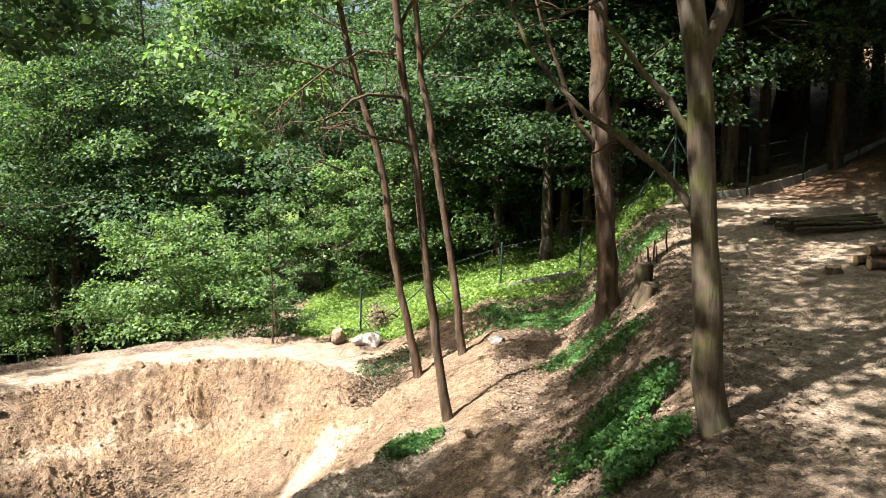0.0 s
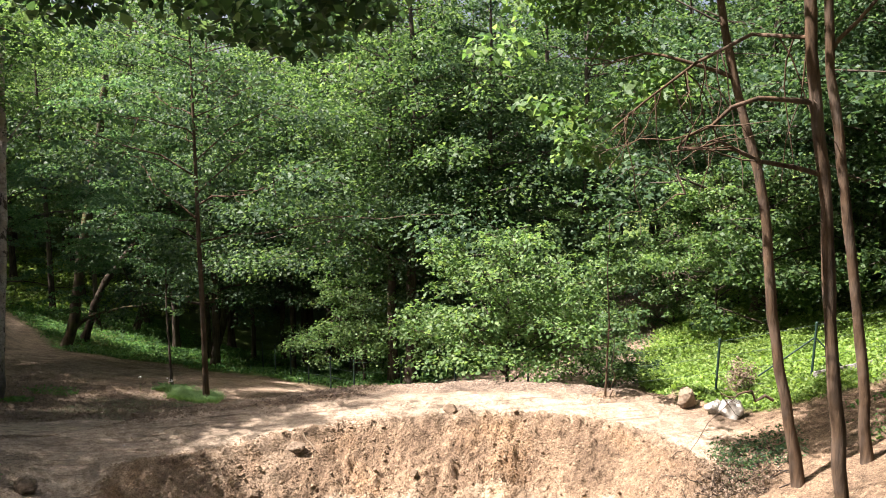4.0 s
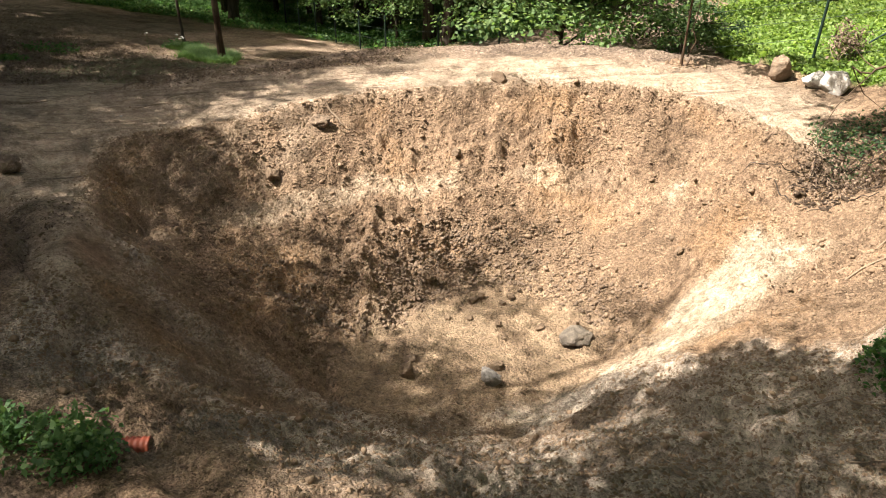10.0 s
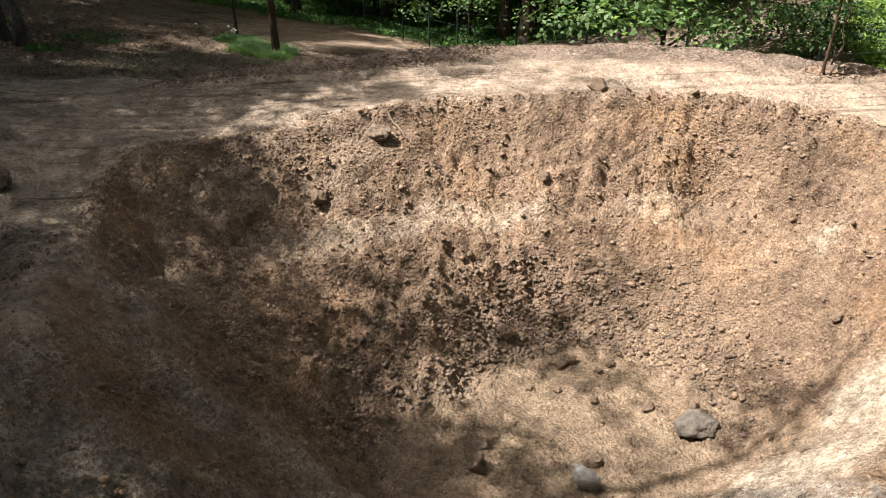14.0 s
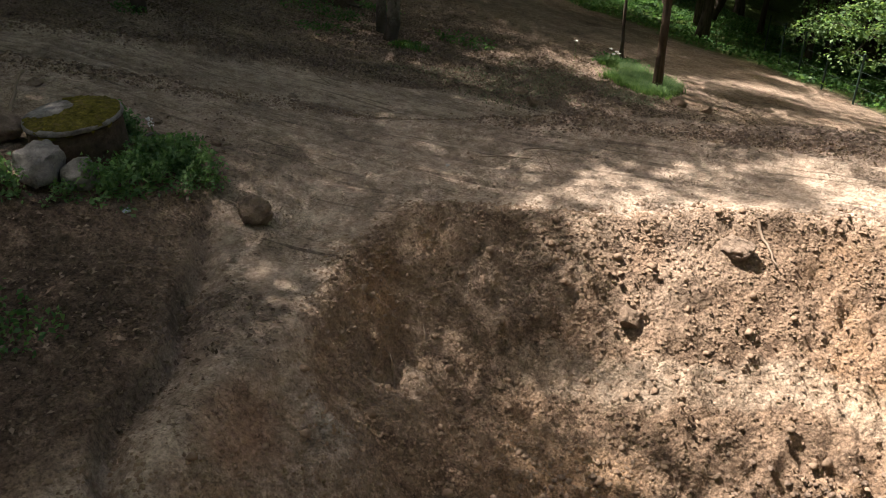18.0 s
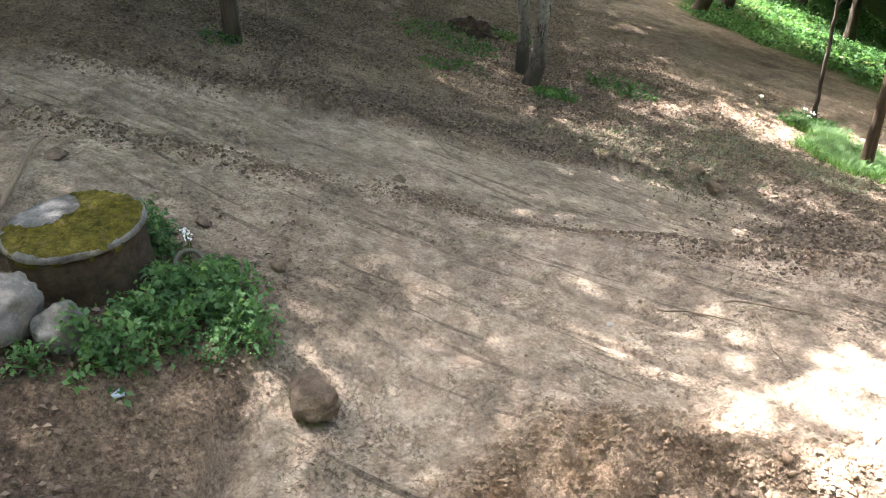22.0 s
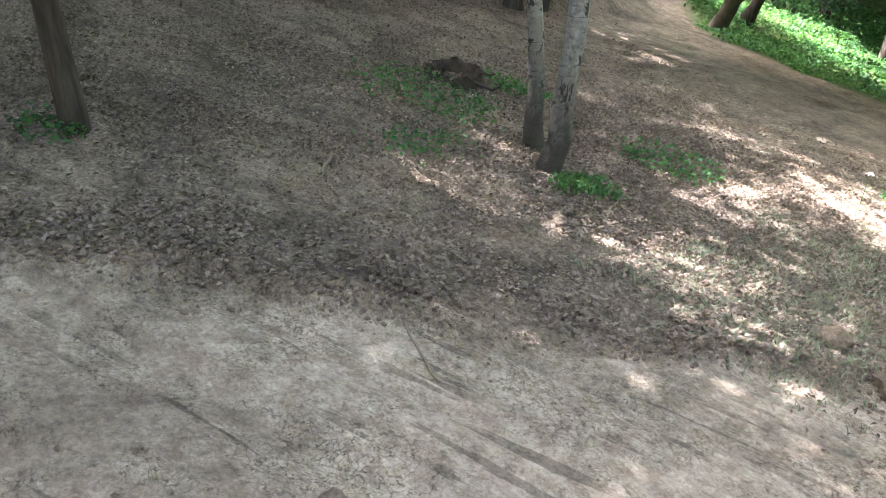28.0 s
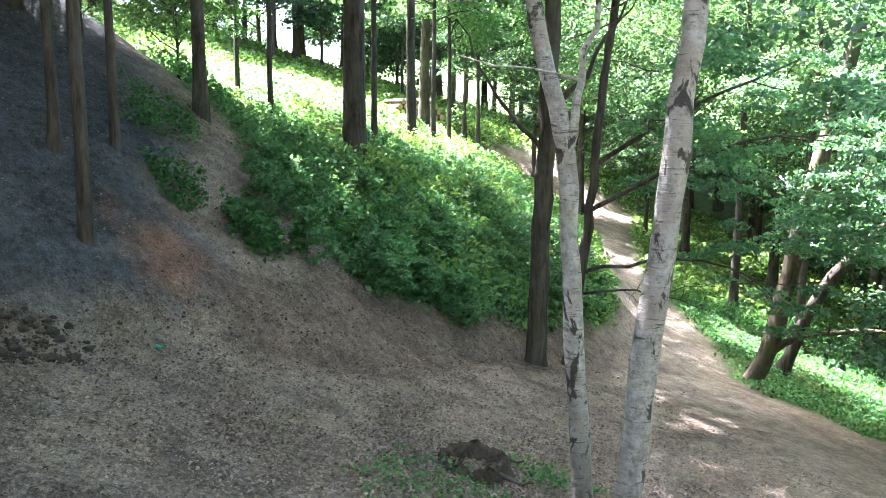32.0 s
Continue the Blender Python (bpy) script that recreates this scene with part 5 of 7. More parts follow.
# trees of the valley beside the lower track
HandTree(36, [(-0.3, -0.3, -0.4), (-0.08, -0.08, 0.05), (0.26, 0.27, 1.68), (0.53, 0.55, 4.3), (0.79, 0.81, 6.3), (1.28, 1.32, 9.8), (1.6, 1.7, 13)], 0.27, 0.15, BARK_MOSSY, LEAF_SPRAY,
         [([(0.05, 0.05, 0.7), (0.31, 0.32, 1.2), (0.67, 0.69, 1.46), (1.07, 1.1, 1.64), (1.95, 2.0, 1.85), (2.7, 2.8, 1.9)], 0.14), ([(0.6, 0.62, 4.8), (1.2, 1.6, 6.2), (1.9, 2.6, 7.0)], 0.07), ([(0.8, 0.8, 6.4), (0.2, 1.6, 7.8), (-0.4, 2.2, 8.6)], 0.06)],
         [(1.9, 2.8, 7.4, 1.6), (-0.4, 2.4, 8.8, 1.8), (1.5, 1.6, 12, 2.6), (2.6, 1.8, 9.4, 1.8), (3.0, 3.4, 6.0, 1.3)], 10000, 0.15, flat=0.25).plant(-33.1, 33.45, "mossy tree leaning over the valley with a low bough")
HandTree(46, [(0.3, 0.3, -0.4), (0.6, 0.6, 0.6), (0.88, 0.9, 2.05), (1.35, 1.38, 3.15), (2.3, 2.34, 4.74), (3.2, 3.2, 6.6), (4.0, 4.0, 9.5)], 0.21, 0.10, BARK_DARK, LEAF_SPRAY,
         [([(1.35, 1.38, 3.15), (1.5, 2.4, 4.2), (1.6, 3.4, 4.7)], 0.06)], [(1.8, 3.4, 5.2, 1.5), (3.4, 3.2, 7.4, 1.8), (4.2, 4.0, 9.8, 2.2)], 7000, 0.15, flat=0.25).plant(-34.6, 35.0, "mossy tree leaning far over in the valley")
LEANER = HandTree(47, [(-0.2, -0.2, -0.4), (0.1, 0.3, 1.2), (0.3, 0.6, 3.2), (0.5, 0.9, 5.5), (0.8, 1.4, 10)], 0.22, 0.10, BARK_DARK, LEAF_SPRAY,
                  [([(0.3, 0.6, 2.8), (0.9, 1.6, 4.2), (1.5, 2.6, 5.0)], 0.06), ([(0.1, 0.3, 1.4), (-0.5, -0.1, 3.0), (-0.9, -0.3, 4.6)], 0.07)],
                  [(1.5, 2.6, 5.2, 1.6), (0.2, 2.0, 8, 2.0), (0.8, 1.6, 10, 2.6), (-0.9, -0.3, 5.4, 1.4)], 8000, 0.16, flat=0.3)
LEANER.plant(-36.4, 41.5, "forked dark tree in the valley")
LEANER.plant(-30.0, 40.5, "forked dark tree in the valley", turn=-20)
SHADE.plant(-37.5, 39.5, 60, 0.8, "tall tree with a long bare trunk in the valley")
SHADE.plant(-20.0, 38.0, 260, 0.75, "tall tree with a long bare trunk in the valley")
SHADE.plant(-24.0, 40.0, 20, 0.7, "tall tree with a long bare trunk in the valley")
OAK.plant(-14.6, 33.0, 200, 1.0, "tall broad-leaved tree with a dark trunk behind the fence")
OAK.plant(-15.6, 33.6, 100, 0.9, "tall broad-leaved tree with a dark trunk behind the fence")
BUSH.plant(-8.5, 26.9, 0, 1.12, "big bright green bush behind the bank", "bush")
SHRUB.plant(-5.4, 26.4, 120, 0.8, "dark leafy shrub behind the bank", "bush")
SHRUB.plant(-1.6, 31.0, 60, 1.5, "pale green shrub on the meadow's upper edge", "bush")
SHRUB.plant(0.8, 33.0, 160, 1.6, "pale green shrub on the meadow's upper edge", "bush")
SHRUB.plant(3.2, 31.5, 220, 1.7, "green shrub under the trees above the meadow", "bush")
BUSH.plant(-3.4, 33.5, 40, 1.1, "green bush under the trees above the meadow", "bush")
# the oak whose boughs hang over the pit's west side
# Trunk and upper clumps are unseen, set to shade the pit's south-west side.
HANGER = HandTree(37, [(0, 0, -0.4), (0.1, 0.1, 3), (0.3, 0.3, 7), (0.5, 0.4, 13)], 0.25, 0.14, BARK_DARK, LEAF_DARK,
         [([(0.2, 0.2, 5.5), (2, 2.2, 6.6), (4.0, 4.4, 7.4), (5.2, 6.0, 7.7)], 0.09), ([(0.2, 0.2, 6.3), (-0.5, 3, 7.6), (-0.8, 5.2, 8.0)], 0.09), ([(0.3, 0.3, 7), (3, 0.5, 8.6), (5.5, 0.8, 9.4)], 0.09),
          ([(0.2, 0.2, 5.6), (2.6, 1.6, 6.6), (5.2, 2.8, 6.9), (7.9, 3.3, 6.7)], 0.08)],
         [(3.0, 3.2, 7.6, 1.2), (-0.6, 4.6, 8.0, 1.5), (1.6, 4.6, 8.6, 1.5), (5.0, 0.8, 9.6, 1.8), (-1.5, -0.6, 12, 2.4), (0.9, 1.9, 7.8, 1.2), (-1.5, 0, 9.5, 2.0), (2.2, -1, 9.2, 1.2), (-2.6, 1.2, 10, 1.8), (1.8, 2, 9.8, 1.4), (0.3, 3.0, 8.0, 1.3)],
         5600, 0.16, flat=0.5)
rh_ = np.random.default_rng(19)
# The boughs' shade is put into the dark leaf colour.
HANGER.limb_meshes.append(mesh_np("spray", *leaves(rh_, [(7.9, 3.2, 6.2), (7.0, 3.3, 6.4), (8.8, 2.8, 6.4), (8.3, 2.4, 6.7), (5.3, 2.6, 6.6), (6.8, 2.6, 6.7)],
                                                  [0.6, 0.6, 0.6, 0.5, 0.6, 0.6], 1600, 0.17, 0.7, 0.2), LEAF_DARK))
HANGER.plant(-13.6, 8.8, "oak with dark boughs hanging over the pit")


WELL = (-14.38, 12.68)


# ---- covers of the ground ----
def spots(rng, box, n, share):
    """Random places in box = x0, x1, y0, y1, kept with the chance that share(x, y) gives."""
    got = []
    while sum(len(g) for g in got) < n:
        p = np.stack([rng.uniform(box[0], box[1], n * 2), rng.uniform(box[2], box[3], n * 2)], 1)
        got.append(p[rng.random(len(p)) < share(p[:, 0], p[:, 1])])
        if len(got) > 60:
            break
    return np.concatenate(got)[:n]


def cover(name, label, category, box, n, share, size, height, mat, seed, upright=0.9, narrow=0.30):
    """Low leaves spread over the ground, as one object."""
    rng = np.random.default_rng(seed)
    p = spots(rng, box, n, share)
    n = len(p)
    tall = height * (0.25 + 0.9 * np.clip(fbm(p[:, 0], p[:, 1], 0.9, 3, seed) + 0.5, 0, 1.2))
    pos = np.column_stack([p, surface(p[:, 0], p[:, 1]) + 0.02 + tall * rng.random(n) ** 0.8])
    nrm = rng.normal(size=(n, 3)) * 0.6
    nrm[:, 2] += upright
    nrm /= np.linalg.norm(nrm, axis=1)[:, None]
    ax = rng.normal(size=(n, 3))
    ax -= nrm * (ax * nrm).sum(1)[:, None]
    ax /= np.linalg.norm(ax, axis=1)[:, None]
    side = np.cross(nrm, ax)
    s = size * (0.55 + 0.9 * rng.random(n))[:, None]
    fold = nrm * s * 0.15
    v = np.stack([pos - ax * s * 0.5, pos + side * s * narrow + fold, pos + ax * s * 0.5 - fold, pos - side * s * narrow + fold], 1).reshape(-1, 3)
    ob = new(name, mesh_np(name, v, np.arange(n * 4).reshape(-1, 4), mat))
    return tagged(ob, label, category, kind="stuff")


def grass(name, label, box, n, share, height, mat, seed, width=0.012, bend=0.4):
    """Tapered blades, as one object."""
    rng = np.random.default_rng(seed)
    p = spots(rng, box, n, share)
    n = len(p)
    base_p = np.column_stack([p, surface(p[:, 0], p[:, 1]) - 0.01])
    h = height * (0.5 + 0.8 * rng.random(n))[:, None]
    a = rng.random(n) * 6.283
    out = np.stack([np.cos(a), np.sin(a), 0 * a], 1)
    w = np.stack([-np.sin(a), np.cos(a), 0 * a], 1) * width
    mid = base_p + out * h * bend * 0.3 + np.array([0, 0, 0.6]) * h
    tip = base_p + out * h * bend + np.array([0, 0, 0.95]) * h
    v = np.stack([base_p - w, base_p + w, mid + w * 0.8, mid - w * 0.8, tip - w * 0.1, tip + w * 0.1], 1).reshape(-1, 3)
    k = np.arange(n)[:, None] * 6
    f = np.concatenate([k + [0, 1, 2, 3], k + [3, 2, 5, 4]])
    ob = new(name, mesh_np(name, v, f, mat))
    return tagged(ob, label, "grass", kind="stuff")


ICO_V = np.array([(0, 0, 1), *[(0.894 * math.cos(1.2566 * i), 0.894 * math.sin(1.2566 * i), 0.447) for i in range(5)],
                  *[(0.894 * math.cos(1.2566 * (i + 0.5)), 0.894 * math.sin(1.2566 * (i + 0.5)), -0.447) for i in range(5)], (0, 0, -1)])
ICO_F = np.array([(0, 1 + i, 1 + (i + 1) % 5) for i in range(5)] + [(1 + i, 6 + i, 1 + (i + 1) % 5) for i in range(5)]
                 + [(1 + (i + 1) % 5, 6 + i, 6 + (i + 1) % 5) for i in range(5)] + [(11, 6 + (i + 1) % 5, 6 + i) for i in range(5)])


OCT_V = np.array([(1, 0, 0), (0, 1, 0), (-1, 0, 0), (0, -1, 0), (0, 0, 1), (0, 0, -1.0)])
OCT_F = np.array([(0, 1, 4), (1, 2, 4), (2, 3, 4), (3, 0, 4), (1, 0, 5), (2, 1, 5), (3, 2, 5), (0, 3, 5)])


def crumbs(name, label, p, sizes, mat, seed, sink=0.35, shape_v=OCT_V, shape_f=OCT_F):
    """Clods or pebbles lying at the places p, as one object."""
    rng = np.random.default_rng(seed)
    n = len(p)
    m = len(shape_v)
    v = shape_v[None] * (0.55 + 0.75 * rng.random((n, m, 1)))
    v = v * (0.7 + 0.6 * rng.random((n, 1, 3))) * (1, 1, 0.75)
    a = rng.random(n) * 6.283
    ca, sa = np.cos(a)[:, None], np.sin(a)[:, None]
    x, y = v[:, :, 0] * ca - v[:, :, 1] * sa, v[:, :, 0] * sa + v[:, :, 1] * ca
    v = np.stack([x, y, v[:, :, 2]], -1) * sizes[:, None, None]
    z = surface(p[:, 0], p[:, 1]) + sizes * (0.6 - sink)
    v = v + np.column_stack([p, z])[:, None]
    f = (shape_f[None] + (np.arange(n) * m)[:, None, None]).reshape(-1, 3)
    ob = new(name, mesh_np(name, v.reshape(-1, 3), f, mat, flat=m < 12))
    return tagged(ob, label, "soil", kind="stuff")


CRUMB = Mat("crumb_earth", rough=0.97, spec=0.1)
CRUMB.color(CRUMB.mix(CRUMB.noise(30, 4), CRUMB.ramp(CRUMB.island(), (0.0, (0.165, 0.115, 0.077)), (0.7, (0.235, 0.168, 0.113)), (1.0, (0.29, 0.212, 0.145))), (0.20, 0.142, 0.095)))
CRUMB.bump(CRUMB.noise(40, 4), 0.7, 0.02)
CRUMB = CRUMB.m

rng_c = np.random.default_rng(77)


def clod_share(x, y):
    q, zone = pit_q(x, y), zones(x, y)
    low_slope = (0.25 + 0.75 * smooth(-0.15, 0.25, fbm(x, y, 0.55, 3, 47))) * smooth(0.28, 0.36, q) * smooth(0.66, 0.5, q) * smooth(-3.6, -5, x) * smooth(13.5, 15, y)
    upper = 0.45 * smooth(0.68, 0.74, q) * smooth(1.06, 0.98, q) * smooth(-0.2, 0.25, fbm(x, y, 0.8, 3, 44))
    rest = (0.10 + 0.3 * smooth(-8.2, -9.0, x)) * smooth(0.26, 0.4, q) * smooth(1.1, 1.0, q)
    mound = 0.3 * smooth(0.3, -0.3, y - mound_edge(x)) * smooth(1.35, 1.2, q) * smooth(-0.1, 0.3, ledge_c(x, y))
    return np.maximum(np.maximum(low_slope, upper), np.maximum(rest, mound)) * (1 - 0.9 * zone["sand"]) * (1 - 0.97 * zone["strip"])


p = spots(rng_c, (-12.0, -0.5, 9.8, 21.6), 52000, clod_share)
sz = 0.008 + 0.022 * rng_c.random(len(p)) ** 3
crumbs("clods", "loose brown crumbs on the sides of the pit", p, sz, CRUMB, 1)
p = spots(rng_c, (-11.8, -0.5, 9.8, 21.6), 3600, clod_share)
crumbs("clods", "loose brown clods on the sides of the pit", p, 0.014 + 0.040 * rng_c.random(len(p)) ** 5, CRUMB, 4, 0.35, ICO_V, ICO_F)


def scree_share(x, y):
    q = pit_q(x, y)
    west = smooth(0.27, 0.33, q) * smooth(0.60, 0.46, q) * smooth(-4.6, -7.0, x) * smooth(14.6, 15.4, y)
    north = 0.35 * smooth(0.28, 0.34, q) * smooth(0.52, 0.42, q) * smooth(-2.8, -3.6, x) * smooth(16.0, 16.8, y)
    return np.maximum(west, north) * (0.25 + 0.75 * smooth(-0.2, 0.2, fbm(x, y, 0.8, 3, 48)))


p = spots(rng_c, (-11, -2.5, 13.5, 20), 7000, scree_share)
crumbs("clods", "packed dark clods slid down the pit's side", p, 0.008 + 0.034 * rng_c.random(len(p)) ** 4, SCREE, 7, 0.3, ICO_V, ICO_F)


def ridge_share(x, y):
    c, al = track_c(x, y)
    inner, outer = lane_edges(al)
    r = np.exp(-((c - inner + 0.15 * fbm(al, al * 0, 0.8, 2, 31)) / 0.20) ** 2) + 0.8 * np.exp(-((c - outer - 0.25 * fbm(al, al * 0, 0.6, 2, 32)) / 0.20) ** 2)
    r = r * smooth(-9.5, -11.5, x) * smooth(-23, -19, x)
    lip = 0.7 * np.exp(-((pit_q(x, y) - 1.0) / 0.04) ** 2) * smooth(13, 15, y)
    return np.clip(np.maximum(r * smooth(-0.7, -0.1, fbm(x, y, 0.5, 2, 46)), lip * 0.6) + 0.0008, 0, 1)


p = spots(rng_c, (-22, -2, 12, 23), 15000, ridge_share)
sz = 0.006 + 0.018 * rng_c.random(len(p)) ** 3
crumbs("clods", "crumbled earth ridges pushed up along the track", p, sz, CRUMB, 2)
p = spots(rng_c, (-19, -11, 12, 21), 7000, lambda x, y: ridge_share(x, y) * smooth(1.06, 1.12, pit_q(x, y)))
crumbs("clods", "dark clods on the ridges along the track", p, 0.005 + 0.024 * rng_c.random(len(p)) ** 4, HUMUS_DRY, 6, 0.35, ICO_V, ICO_F)
p = spots(rng_c, (-30, 9, 9, 24), 9000, lambda x, y: np.where(pit_q(x, y) > 1, 1.0, 0.0) * (1 - 0.7 * zones(x, y)["crust"]) * (1 - 0.9 * zones(x, y)["slate"]))
crumbs("pebbles", "small stones and crumbs strewn over the bare ground", p, 0.005 + 0.022 * rng_c.random(len(p)) ** 5, CRUMB, 3)

p = spots(rng_c, (-36, -26, 12, 30), 3600, lambda x, y: np.exp(-((hill_d(x, y) - 0.9) / 0.9) ** 2) * smooth(14, 11, hill_u(x, y)) * (1 - 0.8 * zones(x, y)["slate"]) + 0.12 * smooth(-4, 0, hill_d(x, y)) * (1 - zones(x, y)["slate"]))
crumbs("clods", "dark crumbled earth along the foot of the bank", p, 0.008 + 0.032 * rng_c.random(len(p)) ** 4, HUMUS, 5)
cover("leaf_litter", "dry brown leaves strewn under the trees", "leaves", (-36, -10, 9, 27), 100000, lambda x, y: np.clip(zones(x, y)["litter"] + 0.1 * zones(x, y)["slate"], 0, 1) * (0.35 + 0.65 * smooth(-0.3, 0.3, fbm(x, y, 0.8, 3, 66))), 0.047, 0.018, DRY, 51, 1.6)
cover("leaf_litter", "dry brown leaves strewn below the stout trees", "leaves", (0, 6, 8, 24), 5000, lambda x, y: zones(x, y)["litter"], 0.07, 0.015, DRY, 52, 1.6)
cover("meadow_plants", "bright green low plants on the slope behind the fence", "plants", (-7, 9, 22.4, 38), 85000, lambda x, y: zones(x, y)["turf"], 0.10, 0.26, LEAF_MEADOW, 53)
cover("valley_plants", "green undergrowth beside the lower track", "plants", (-42, -9, 25, 46), 75000, lambda x, y: zones(x, y)["turf"] * (0.3 + 0.7 * smooth(-0.25, 0.15, fbm(x, y, 0.45, 3, 68))), 0.12, 0.24, LEAF_WEED, 54)
cover("bank_plants", "lush nettles and brambles on the bank", "plants", (-48, -27, 16, 34), 75000, lambda x, y: zones(x, y)["turf"] * smooth(-1, 1, hill_d(x, y)), 0.15, 0.75, LEAF_NETTLE, 55)
# Paler leaf colour stands in for sunlight along this end of the bank.
cover("bank_plants", "pale green plants on the bank, sunlight put into their colour", "plants", (-48, -30, 20, 36), 26000, lambda x, y: zones(x, y)["turf"] * smooth(-1, 1, hill_d(x, y)) * smooth(8, 12, hill_u(x, y) + 1.5 * fbm(x, y, 0.5, 2, 67)), 0.15, 0.8, LEAF_MEADOW, 57)
cover("crest_plants", "sunlit pale plants above the bank", "plants", (-75, -40, 14, 52), 30000, lambda x, y: zones(x, y)["turf"], 0.26, 0.35, LEAF_MEADOW, 56)


def patch_share(places):
    def share(x, y):
        v = 0.0
        for cx, cy, r in places:
            v = np.maximum(v, smooth(r, r * 0.35, np.hypot(x - cx, (y - cy)) + r * 0.5 * fbm(x, y, 1.6, 2, 61)))
        return v
    return share


def weeds(label, cx, cy, r, n, size, height, mat, seed, name="weed_patch"):
    ob = cover(name, label, "plant", (cx - r, cx + r, cy - r, cy + r), int(n * 1.5), patch_share([(cx, cy, r)]), size * 0.72, height, mat, seed)
    return ob


weeds("dense green ground plants below the forked tree", 2.2, 10.4, 0.85, 2000, 0.11, 0.28, LEAF_WEED, 71)
weeds("dense green ground plants on the slope", 2.2, 9.2, 0.68, 1300, 0.11, 0.25, LEAF_WEED, 72)
weeds("small tuft of green ground plants at the pit", -0.6, 14.3, 0.62, 1300, 0.09, 0.30, LEAF_WEED, 73)
weeds("ivy-like green plants trailing down the slope", 2.75, 14.0, 0.7, 800, 0.09, 0.15, LEAF_WEED, 74)
weeds("ivy-like green plants below the stout tree", 2.6, 16.2, 0.9, 900, 0.09, 0.12, LEAF_WEED, 75)
weeds("green plants on the slope below the fence", 2.2, 21.0, 2.0, 2600, 0.10, 0.15, LEAF_WEED, 76)
weeds("green plants on the slope below the fence", 4.2, 20.4, 1.6, 1800, 0.10, 0.15, LEAF_WEED, 77)
rh = np.random.default_rng(83)
for i in range(20):
    a, r = rh.uniform(0, 6.28), 0.50 * rh.random() ** 0.6
    x, y = -13.55 + r * math.cos(a) * 0.85, 13.32 + r * math.sin(a)
    if math.hypot(x - WELL[0], y - WELL[1]) > 0.6:
        HERB.plant(x, y, 77.0 * i, 0.42 + 0.30 * rh.random(), "green nettle plant beside the concrete well", "nettle", "nettles at the well")
for x, y, k in ((-13.30, 12.85, 0.8), (-13.35, 12.62, 0.7), (-13.18, 12.70, 0.6), (-13.45, 11.85, 0.7), (-13.6, 11.72, 0.8), (-13.28, 12.28, 0.5),
                (-14.64, 13.24, 0.6), (-14.78, 13.18, 0.55), (-14.52, 13.18, 0.6), (-14.45, 13.3, 0.35), (-14.08, 13.56, 0.5), (-14.0, 13.44, 0.5), (-14.14, 13.68, 0.35)):
    HERB.plant(x, y, 300 * x, k, "small nettle plant beside the well and its boulders", "nettle", "nettles at the well")
weeds("small weeds round the rotten stump", -23.5, 19.5, 1.3, 520, 0.09, 0.13, LEAF_WEED, 80)
weeds("small weeds round the rotten stump", -24.2, 21.3, 0.8, 260, 0.09, 0.16, LEAF_WEED, 81)
weeds("small weeds among dry leaves", -21.7, 18.6, 0.9, 190, 0.08, 0.10, LEAF_WEED, 82)
weeds("weeds at the foot of the birches", -20.5, 20.25, 0.55, 200, 0.09, 0.14, LEAF_WEED, 83)
weeds("weeds beside the birches", -21.5, 22.2, 0.8, 230, 0.10, 0.18, LEAF_WEED, 84)
weeds("weeds at the foot of the straight tree", -20.9, 14.7, 0.4, 90, 0.09, 0.2, LEAF_WEED, 85)
for x, y, k in ((-6.75, 9.72, 0.8), (-6.55, 9.6, 0.75), (-6.95, 9.62, 0.8), (-6.7, 9.48, 0.8), (-6.45, 9.75, 0.6), (-7.35, 9.5, 0.8), (-7.2, 9.4, 0.7), (-7.5, 9.62, 0.6)):
    HERB.plant(x, y, 300 * x, k, "leafy green plant beside the pipe's end", "nettle", "plants at the pipe")
weeds("green plants on the shaded ground", -11.6, 11.2, 0.7, 420, 0.08, 0.10, LEAF_WEED, 88)
weeds("broad-leaved plants on the bare slope", -31.0, 18.9, 0.7, 700, 0.16, 0.5, LEAF_WEED, 89)
weeds("broad-leaved plants on the bare slope", -31.6, 17.6, 0.6, 420, 0.14, 0.4, LEAF_WEED, 90)
weeds("broad-leaved plants on the slope", -34.0, 17.4, 1.0, 600, 0.14, 0.4, LEAF_WEED, 91)
grass("grass_tuft", "bright tuft of long grass round the slim trees", (-20.4, -16.8, 24.0, 26.4), 12000, patch_share([(-18.4, 25.0, 1.15), (-19.8, 25.6, 0.7)]), 0.19, GRASS, 92, 0.006, 1.0)
weeds("dark green herbs behind the grass tuft", -20.2, 25.7, 0.8, 500, 0.08, 0.25, LEAF_WEED, 97)
grass("thin_grass", "thin grey-green grass beside the track", (-20.5, -15.5, 18.4, 24.5), 5000, patch_share([(-17.7, 20.6, 1.9), (-18.6, 22.6, 1.7), (-17.2, 23.4, 1.2)]), 0.07, GRASS_GREY, 93, 0.005, 1.2)
grass("grass_tuft", "fresh grass at the birches' foot", (-21.4, -19.8, 19.6, 20.8), 190, patch_share([(-20.55, 20.2, 0.42)]), 0.14, GRASS, 94)


